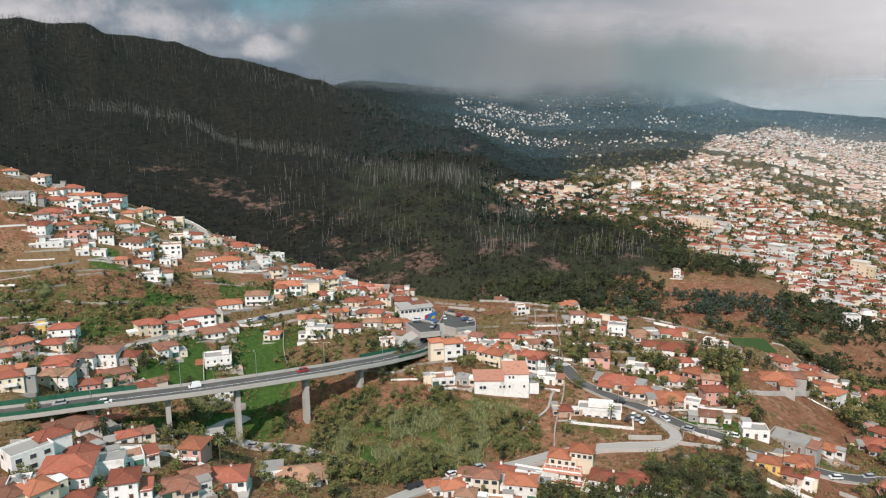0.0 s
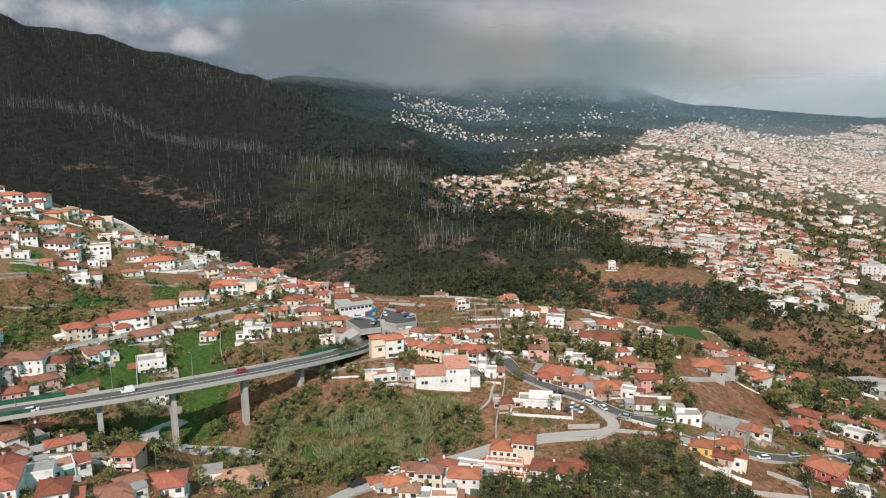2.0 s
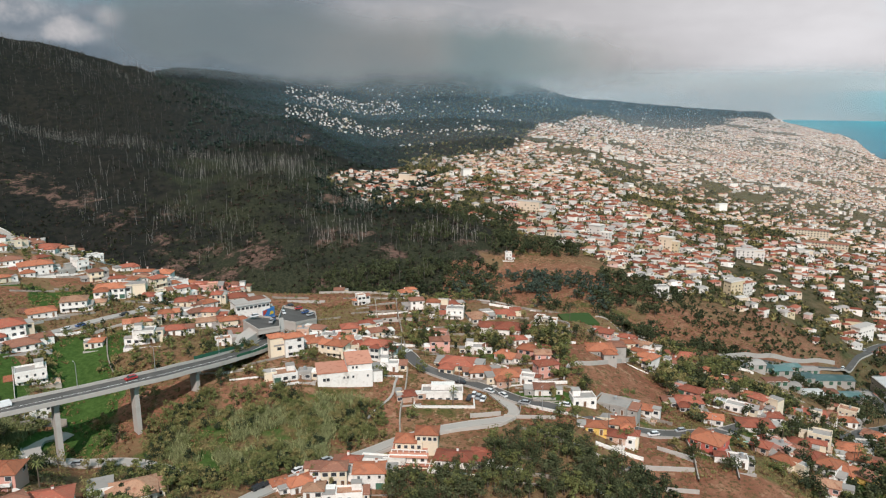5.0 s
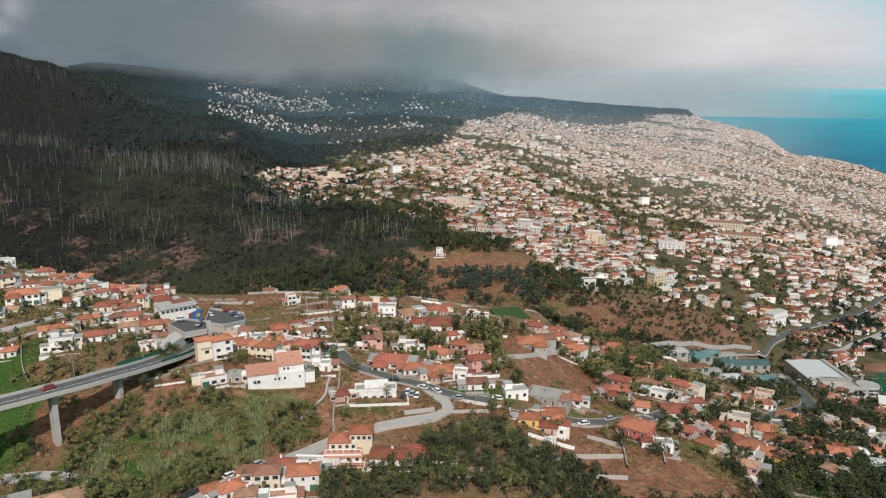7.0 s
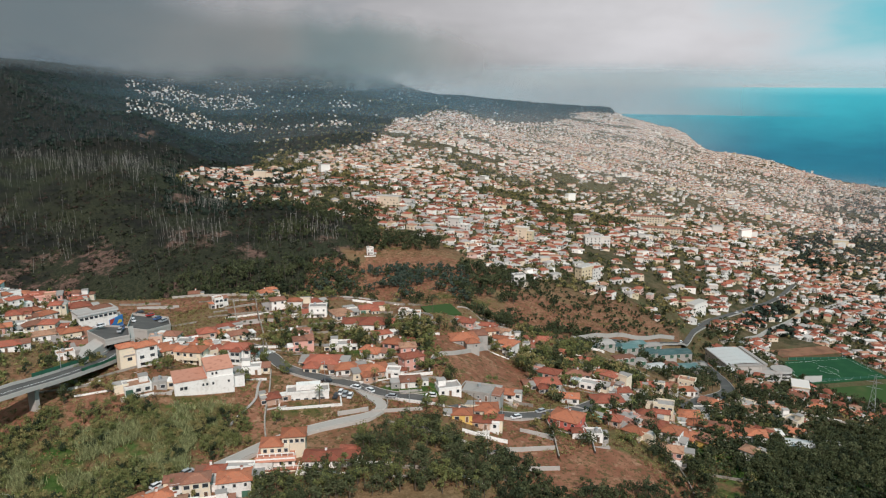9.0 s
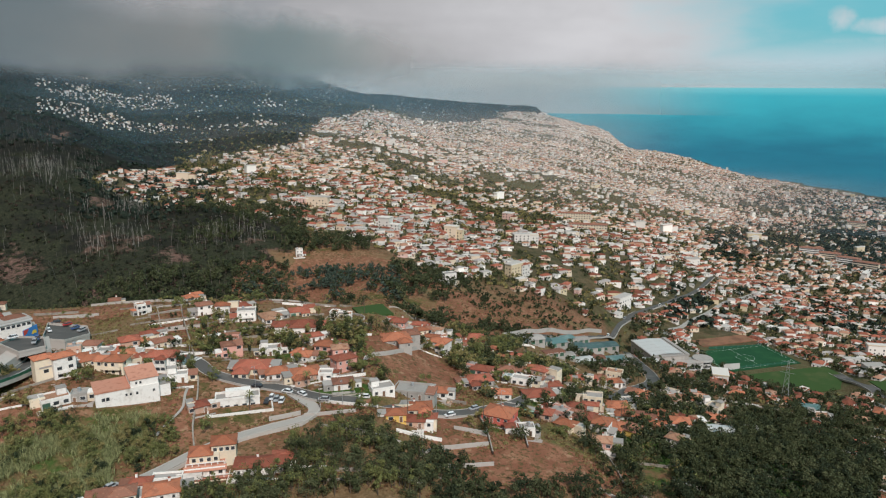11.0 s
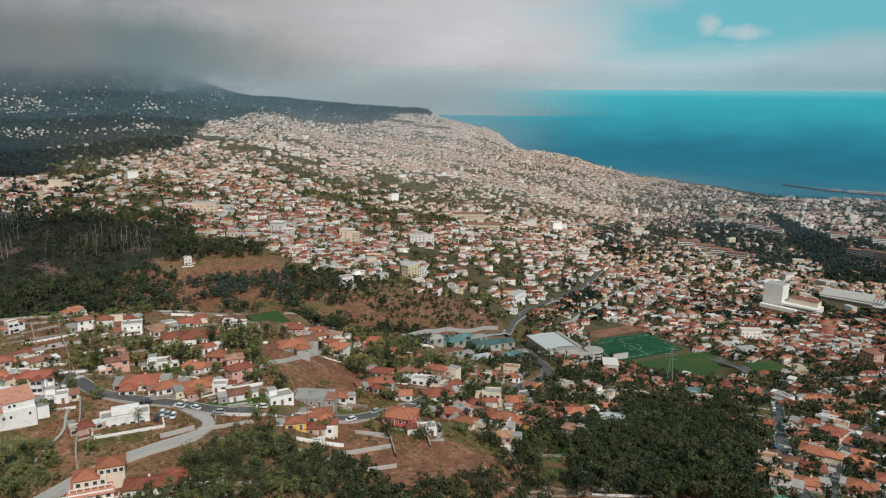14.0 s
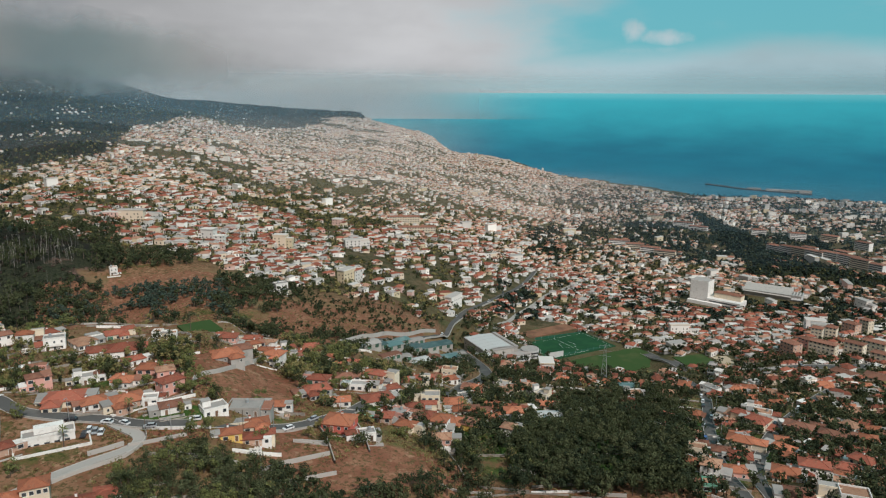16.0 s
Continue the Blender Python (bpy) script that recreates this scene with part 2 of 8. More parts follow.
section(-180, (20, 225), (150, 228), (300, 235), (900, 300), (5000, 500))
section(-100, (20, 225), (150, 232), (300, 242), (600, 300), (1500, 420), (5000, 700))
section(-55, (20, 225), (150, 240), (235, 256), (340, 262), (480, 296), (600, 330), (760, 300), (900, 330), (1700, 560), (2600, 640), (5000, 760))
section(-32.5, (20, 222), (200, 246), (235, 244), (300, 245), (340, 248), (420, 258), (480, 284), (560, 308), (620, 292), (700, 262), (900, 289), (1160, 366), (1400, 400), (1700, 515), (2300, 540), (5000, 690))
section(-26, (20, 222), (195, 241), (222, 242), (260, 226), (310, 237), (380, 249), (440, 264), (540, 286), (600, 262), (680, 228), (850, 258), (1150, 340), (1350, 334), (1700, 508), (2200, 500), (3200, 520), (5000, 660))
section(-20, (20, 220), (195, 236), (225, 236), (255, 222), (320, 234), (375, 242), (420, 246), (520, 267), (580, 240), (670, 205), (800, 232), (1130, 324), (1330, 300), (1700, 472), (2100, 460), (3200, 500), (5000, 640))
section(-15.5, (20, 220), (195, 232), (250, 218), (330, 231), (355, 235), (375, 238), (420, 241), (490, 250), (550, 220), (640, 180), (760, 207), (1100, 299), (1300, 272), (1750, 447), (2100, 420), (3200, 480), (5000, 620))
section(-10, (20, 220), (195, 229), (240, 220), (300, 233), (340, 236), (380, 236), (450, 241), (520, 208), (600, 176), (700, 203), (1020, 282), (1230, 262), (1800, 400), (2200, 380), (3200, 400), (5000, 440))
section(-6.5, (20, 220), (195, 226), (230, 225), (270, 232), (330, 233), (390, 230), (430, 233), (490, 205), (570, 172), (640, 190), (950, 266), (1150, 246), (1600, 368), (2000, 350), (2800, 425), (3600, 440), (5000, 470))
section(0.5, (20, 220), (215, 223), (240, 225), (262, 232), (290, 236), (330, 228), (380, 223), (430, 224), (480, 192), (530, 178), (560, 192), (660, 217), (820, 254), (980, 244), (1300, 306), (1600, 270), (2300, 338), (2800, 395), (3400, 410), (5000, 430))
section(7.8, (20, 220), (215, 221), (232, 222), (270, 229), (290, 233), (330, 229), (390, 224), (425, 224), (470, 196), (520, 200), (620, 220), (700, 231), (800, 206), (1000, 219), (1250, 224), (1600, 228), (2300, 286), (2800, 362), (3400, 415), (5000, 560))
section(15.6, (20, 220), (215, 222), (240, 224), (275, 228), (350, 227), (400, 226), (455, 192), (520, 201), (600, 219), (760, 219), (1100, 228), (1900, 259), (2800, 335), (3400, 390), (5000, 520))
section(24, (20, 220), (225, 223), (255, 226), (290, 230), (340, 232), (385, 219), (430, 206), (560, 210), (740, 214), (1150, 218), (1800, 240), (3000, 274), (4200, 292), (5000, 310))
section(31, (20, 218), (220, 215), (260, 216), (300, 215), (370, 211), (420, 196), (470, 199), (600, 191), (850, 184), (1450, 186), (2500, 187), (3600, 208), (4200, 247), (5000, 262))
section(37, (20, 218), (220, 213), (255, 214), (310, 211), (400, 196), (480, 186), (580, 182), (850, 172), (1500, 152), (2600, 154), (3600, 186), (3900, 206), (4150, 234), (4400, 232), (4650, 150), (5000, 150))
section(38.4, (20, 218), (220, 212), (260, 213), (320, 209), (410, 191), (500, 183), (590, 178), (850, 169), (1500, 148), (2600, 148), (3600, 178), (4000, 188), (4300, 150), (5000, 140))
section(41.5, (20, 218), (230, 210), (270, 208), (340, 198), (450, 175), (600, 164), (900, 158), (1550, 132), (2600, 120), (3600, 138), (4000, 146), (4150, 126), (4300, 70), (5000, 70))
section(45, (20, 218), (235, 204), (280, 201), (360, 188), (520, 152), (650, 146), (900, 147), (1600, 114), (2700, 84), (3650, 50), (3720, 20), (5000, 0))
section(54, (20, 218), (230, 207), (300, 194), (400, 171), (560, 129), (640, 121), (850, 105), (1200, 95), (1900, 45), (2950, 9), (3000, -8), (5000, -40))
section(63.3, (20, 218), (240, 211), (300, 196), (420, 168), (580, 131), (750, 106), (950, 89), (1350, 78), (1900, 51), (2600, 5), (2650, -10), (5000, -40))
section(72.3, (20, 218), (260, 208), (370, 182), (560, 144), (780, 114), (1050, 98), (1450, 78), (2000, 50), (2680, 5), (2730, -10), (5000, -40))
section(95, (20, 220), (260, 215), (560, 160), (1050, 100), (2000, 50), (2650, 4), (2700, -10), (5000, -40))
section(140, (20, 222), (150, 225), (600, 200), (1400, 120), (3000, 20), (3100, -10), (5000, -40))
section(180, (20, 225), (150, 228), (300, 235), (900, 300), (5000, 500))
BEARINGS = np.array([s[0] for s in SECTIONS], float)


def polar(x, y):
    return np.degrees(np.arctan2(x, y)), np.hypot(x, y)


def span(b, *pairs):
    """A value that runs smoothly with the bearing."""
    return np.interp(b, [p[0] for p in pairs], [p[1] for p in pairs])


def soft_step(v, lo, hi):
    k = np.clip((v - lo) / (hi - lo), 0, 1)
    return k * k * (3 - 2 * k)


def burnt_wood(b, r):
    """How far a place lies in the burnt eucalyptus wood, 0 to 1."""
    ragged = rough_noise(r * np.sin(np.radians(b)), r * np.cos(np.radians(b)), 60, 19, 3) - 0.5
    b, r = b + 7.0 * ragged * soft_step(b, 2, 10), r + 150 * ragged * soft_step(b, 0, 8)
    start = span(b, (-60, 640), (-32, 650), (-15, 570), (-6, 510), (1, 475), (8, 455), (15, 500), (18, 560))
    end = span(b, (-60, 3000), (-8, 3000), (0, 1400), (6, 930), (9, 800), (13, 660), (18, 610))
    k = soft_step(r, start - 15, start + 25) * (1 - soft_step(r, end - 40, end + 60))
    return k * (1 - soft_step(b, 14.5, 18.5))


def town_part(b, r):
    start = span(b, (-5, 2000), (3.2, 890), (8, 850), (13, 720), (18, 640), (22, 610), (27, 560), (31, 545), (37, 540), (43, 545), (47, 470), (54, 430), (63, 420), (80, 420), (120, 500))
    cut = span(b, (3, 905), (5, 985), (7, 1060), (9, 1120))
    nose = (1 - soft_step(b, 8.5, 11)) * soft_step(r, cut, cut + 50) * (1 - soft_step(r, 1600, 1750))
    return soft_step(r, start - 30, start + 40) * soft_step(b, -2, 4) * (1 - nose)


def upper_woods(b, r):
    """How far a place lies in the dark woods above the town, 0 to 1."""
    ragged = rough_noise(r * np.sin(np.radians(b)), r * np.cos(np.radians(b)), 160, 23, 3) - 0.5
    edge = span(b, (0, 1080), (9, 1120), (11, 1230), (18, 1330), (19.2, 1480), (20.6, 1850), (25.7, 2480), (29.2, 2830), (32.7, 3150), (34.2, 3650), (35.4, 3800), (37.2, 3850), (38.2, 4300), (40, 4600), (60, 5200))
    return soft_step(r * (1 + 0.22 * ragged), edge * 0.98, edge * 1.05)


def far_gully(b, r):
    """The dark wooded ravine that cuts through the lower town, 0 to 1."""
    ragged = rough_noise(r * np.sin(np.radians(b)), r * np.cos(np.radians(b)), 110, 27, 3) - 0.5
    mid = span(b, (62, 2000), (64.5, 1680), (66, 1420), (67.5, 1240), (70, 1130), (76, 1085), (86, 1080))
    wide = span(b, (62, 60), (65, 150), (67, 190), (70, 95), (80, 75))
    return (1 - soft_step(np.abs(r + 130 * ragged - mid), wide * 0.75, wide * 1.2)) * soft_step(b, 61.5, 63.5)


def ground_z(x, y):
    x, y = np.asarray(x, float), np.asarray(y, float)
    b, r = polar(x, y)
    lr = np.log(np.maximum(r, 20))
    rows = np.array([sum(np.interp(lr + d, s[1], s[2]) for d in (-0.03, 0.0, 0.03)) / 3 for s in SECTIONS])
    k = np.clip(np.searchsorted(BEARINGS, b, side="right") - 1, 0, len(BEARINGS) - 2)
    u = (b - BEARINGS[k]) / (BEARINGS[k + 1] - BEARINGS[k])
    pick = lambda i: np.take_along_axis(rows, np.clip(i, 0, len(BEARINGS) - 1)[None], 0)[0]
    z0, z1 = pick(k), pick(k + 1)
    u = 0.5 * u + 0.5 * u * u * (3 - 2 * u)
    z = z0 * (1 - u) + z1 * u
    k = soft_step(r, 15, 110)
    z = z * k + 221 * (1 - k)
    wood = burnt_wood(b, r)
    z = z + (rough_noise(x, y, 30, 3, 3) - 0.5) * 1.6
    z = z + wood * ((rough_noise(x, y, 150, 7, 4) - 0.5) * np.minimum(30, r * 0.034) - np.abs(rough_noise(x + 0.6 * y, y * 0.3, 120, 11, 3) - 0.5) * np.minimum(46, r * 0.04) + 5)
    z = z + town_part(b, r) * (rough_noise(x, y, 220, 13, 3) - 0.5) * np.minimum(18, r * 0.012)
    for lx, ly, reach, height in LEVELS:
        k = 1 - soft_step(np.hypot(x - lx, y - ly), reach * 0.8, reach * 1.45)
        z = z * (1 - k) + height * k
    return z


LEVELS = []


def level(bearing, r, reach, height):
    """Ground made level for a pitch, a hall or a car park."""
    LEVELS.append((r * math.sin(radians(bearing)), r * math.cos(radians(bearing)), reach, height))


level(54.0, 602, 44, 127.5), level(57.8, 567, 42, 127.5), level(64.6, 574, 30, 134.0), level(48.0, 542, 34, 140.0), level(24.2, 371, 17, 222.0)
level(52.3, 642, 30, 126.5), level(64.6, 912, 50, 92.0), level(69.0, 960, 60, 93.0)


def sea_z(r):
    """The water, drawn up towards the rim so that its horizon stands where the far one does."""
    return 312 * np.clip((r - 2900) / 2000, 0, 1.2) ** 2.2


def z_at(x, y):
    return float(ground_z(np.array([x]), np.array([y]))[0])


def spot(bearing, r):
    """A place on the ground, by the bearing and distance from the drone."""
    x, y = r * math.sin(radians(bearing)), r * math.cos(radians(bearing))
    return Vector((x, y, z_at(x, y)))


GREENS = []


def green(bearing, r, wide, deep, much=1.0):
    """A patch of grass, cane or scrub."""
    GREENS.append((bearing, r, wide, deep, much))


green(-15.2, 312, 13, 38, 1.8), green(-20.2, 308, 10, 30, 1.8), green(-23.3, 308, 7, 16, 1.2), green(-13.5, 285, 8, 14, 1.1), green(-16, 280, 8, 16, 1.0), green(-12, 330, 12, 16, 0.7)
green(-29, 372, 38, 30, 0.45), green(-23.5, 384, 26, 20, 0.7), green(-18.5, 405, 18, 18, 0.6), green(-27.5, 345, 45, 14, 0.6), green(-15.5, 395, 26, 12), green(-31, 400, 18, 55, 0.35), green(-25.5, 410, 12, 40, 0.6), green(-21, 385, 12, 12, 0.6)
green(-5, 232, 55, 26, 0.5), green(1, 245, 30, 16, 0.5), green(-17, 262, 26, 14, 0.7), green(-24, 255, 40, 20, 0.6)
green(21.5, 258, 16, 9, 0.75), green(11, 370, 6, 30, 0.5), green(17, 300, 10, 16, 0.5), green(23, 305, 14, 14, 0.7)
green(45, 260, 110, 40, 0.45), green(58, 300, 110, 80, 0.6)
green(33, 335, 30, 30, 0.5), green(22, 520, 70, 50, 0.35), green(27, 470, 50, 30, 0.4), green(70, 420, 150, 120, 0.45)


BARES = []


def bare(bearing, r, wide, deep):
    """A patch of bare red-brown earth."""
    BARES.append((bearing, r, wide, deep))


bare(27.6, 294, 23, 25), bare(31.0, 234, 13, 9), bare(30.8, 250, 9, 8), bare(39, 232, 34, 16), bare(35, 222, 18, 12), bare(36, 460, 55, 42), bare(24, 520, 60, 34)
bare(20.5, 505, 68, 42), bare(20.5, 405, 52, 26), bare(15.5, 500, 22, 20), bare(31.5, 430, 16, 26), bare(40, 545, 34, 30), bare(8.5, 255, 4.5, 20), bare(-10, 268, 14, 14), bare(11.0, 345, 6, 40), bare(8.2, 360, 9, 36), bare(-25, 392, 13, 15), bare(-30, 460, 20, 16), bare(-20, 400, 16, 14)
bare(2.5, 405, 26, 14), bare(13, 415, 16, 10), bare(20, 372, 14, 20), bare(-3, 262, 10, 12), bare(51.8, 700, 16, 34), bare(33, 400, 20, 14), bare(-22, 440, 16, 20), bare(-14, 425, 18, 10), bare(22.0, 245, 9, 7)


def cover_at(x, y):
    b, r = polar(x, y)
    grass = np.zeros_like(r)
    for gb, gr, wide, deep, much in GREENS:
        cx, cy = gr * math.sin(radians(gb)), gr * math.cos(radians(gb))
        along = (x - cx) * math.sin(radians(gb)) + (y - cy) * math.cos(radians(gb))
        across = (x - cx) * math.cos(radians(gb)) - (y - cy) * math.sin(radians(gb))
        grass = np.maximum(grass, much * (1 - soft_step(np.hypot(across / wide, along / deep), 0.6, 1.15)))
    town = town_part(b, r)
    burnt = burnt_wood(b, r)
    valley = far_gully(b, r)
    hills = upper_woods(b, r)
    slope = (1 - soft_step(b, 7, 11)) * soft_step(r, 620, 800) * (1 - town)
    # unburnt hills and ravine take char too, for dark woods and cloud shade
    burnt = np.maximum(burnt, np.maximum(0.8 * hills, np.maximum(0.9 * slope, 0.8 * valley)))
    flank = soft_step(r, 545, 590) * (1 - soft_step(r, 700, 780)) * soft_step(b, 8, 10) * (1 - soft_step(b, 17.5, 20))
    burnt = np.maximum(burnt, 0.8 * flank)
    town = town * (1 - 0.9 * hills) * (1 - valley)
    bare = np.zeros_like(r)
    for gb, gr, wide, deep in BARES:
        cx, cy = gr * math.sin(radians(gb)), gr * math.cos(radians(gb))
        along = (x - cx) * math.sin(radians(gb)) + (y - cy) * math.cos(radians(gb))
        across = (x - cx) * math.cos(radians(gb)) - (y - cy) * math.sin(radians(gb))
        bare = np.maximum(bare, 1 - soft_step(np.maximum(np.abs(across) / wide, np.abs(along) / deep), 0.8, 1.1))
    grass = grass * (1 - 0.85 * bare)
    grass = np.maximum(grass, town * soft_step(rough_noise(x, y, 90, 21, 4), 0.46, 0.60) * 0.45)
    return np.stack([grass, burnt, town * (1 - 0.6 * grass), bare], -1)


OUTCROPS = []


def outcrop(bearing, r, wide, deep, much=1.0):
    """Bare reddish rock and soil that shows through the burnt wood."""
    OUTCROPS.append((bearing, r, wide, deep, much))


outcrop(-20.8, 916, 34, 26, 0.6), outcrop(-18, 877, 34, 24, 0.7), outcrop(-15.6, 850, 34, 26, 0.7), outcrop(-13.6, 815, 30, 26, 0.75), outcrop(-11, 765, 30, 30, 0.7)
outcrop(-1.6, 625, 22, 34), outcrop(-6.2, 640, 40, 30, 0.75), outcrop(-8.1, 690, 30, 26, 0.8), outcrop(-8.0, 762, 16, 26, 0.6), outcrop(-3.9, 606, 18, 14, 0.9)
outcrop(4.8, 622, 28, 26), outcrop(8.7, 574, 15, 18), outcrop(4.4, 763, 10, 20, 1.2), outcrop(2.1, 1206, 16, 26, 1.2), outcrop(3.2, 538, 12, 14), outcrop(14.5, 585, 10, 14), outcrop(16.6, 560, 14, 12)


def burnt_tone_at(x, y):
    """Where the burnt wood is green again, and where its rock is bare."""
    b, r = polar(x, y)
    shoots = 0.55 * soft_step(b, -18, -4) * (1 - 0.45 * soft_step(r, 900, 1250)) + 0.25 * (1 - soft_step(r, 540, 640))
    rock = np.zeros_like(r)
    for gb, gr, wide, deep, much in OUTCROPS:
        cx, cy = gr * math.sin(radians(gb)), gr * math.cos(radians(gb))
        along = (x - cx) * math.sin(radians(gb)) + (y - cy) * math.cos(radians(gb))
        across = (x - cx) * math.cos(radians(gb)) - (y - cy) * math.sin(radians(gb))
        rock = np.maximum(rock, much * (1 - soft_step(np.hypot(across / wide, along / deep), 0.2, 1.7)))
    return np.stack([shoots, rock, rock, rock], -1)


def mesh_of(name, verts, faces, mats, slots=None, smooth=False):
    me = bpy.data.meshes.new(name)
    me.from_pydata(verts if isinstance(verts, list) else verts.tolist(), [], faces if isinstance(faces, list) else faces.tolist())
    for m in mats:
        me.materials.append(m)
    if slots is not None:
        me.polygons.foreach_set("material_index", np.asarray(slots, np.int32))
    if smooth:
        me.polygons.foreach_set("use_smooth", np.ones(len(me.polygons), bool))
    me.update()
    return me


def sheet(bearings, radii, height):
    """A polar sheet round the drone's foot."""
    b, r = np.meshgrid(np.radians(bearings), radii)
    x, y = (r * np.sin(b)).ravel(), (r * np.cos(b)).ravel()
    n, m = len(bearings), len(radii)
    i = (np.arange(m - 1)[:, None] * n + np.arange(n - 1)[None]).ravel()
    return np.stack([x, y, height(x, y)], -1), np.stack([i, i + 1, i + n + 1, i + n], -1)


turns = np.concatenate([np.linspace(-180, -46, 46)[:-1], np.arange(-46, 88, 0.3), np.linspace(88, 180, 32)])
rings = np.concatenate([[0.05, 10, 20, 40, 60, 90, 130], np.exp(np.arange(math.log(155), math.log(4985), 0.0085))])
verts, faces = sheet(turns, rings, ground_z)
me = mesh_of("ground", verts, faces[:, ::-1], [M["ground"]], smooth=True)
paint = me.color_attributes.new("cover", "FLOAT_COLOR", "POINT")
paint.data.foreach_set("color", cover_at(verts[:, 0], verts[:, 1]).astype(np.float32).ravel())
paint = me.color_attributes.new("burnt_tone", "FLOAT_COLOR", "POINT")
paint.data.foreach_set("color", burnt_tone_at(verts[:, 0], verts[:, 1]).astype(np.float32).ravel())
tagged(new("ground", me), "steep hillsides of red earth, scrub, burnt wood and gardens", "ground", kind="structure")

turns = np.concatenate([np.arange(20, 88, 0.5), np.arange(88, 180.1, 4.0)])
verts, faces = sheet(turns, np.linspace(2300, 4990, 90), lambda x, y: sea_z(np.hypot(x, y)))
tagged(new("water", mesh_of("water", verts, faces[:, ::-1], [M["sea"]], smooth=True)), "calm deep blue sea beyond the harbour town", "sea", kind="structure")


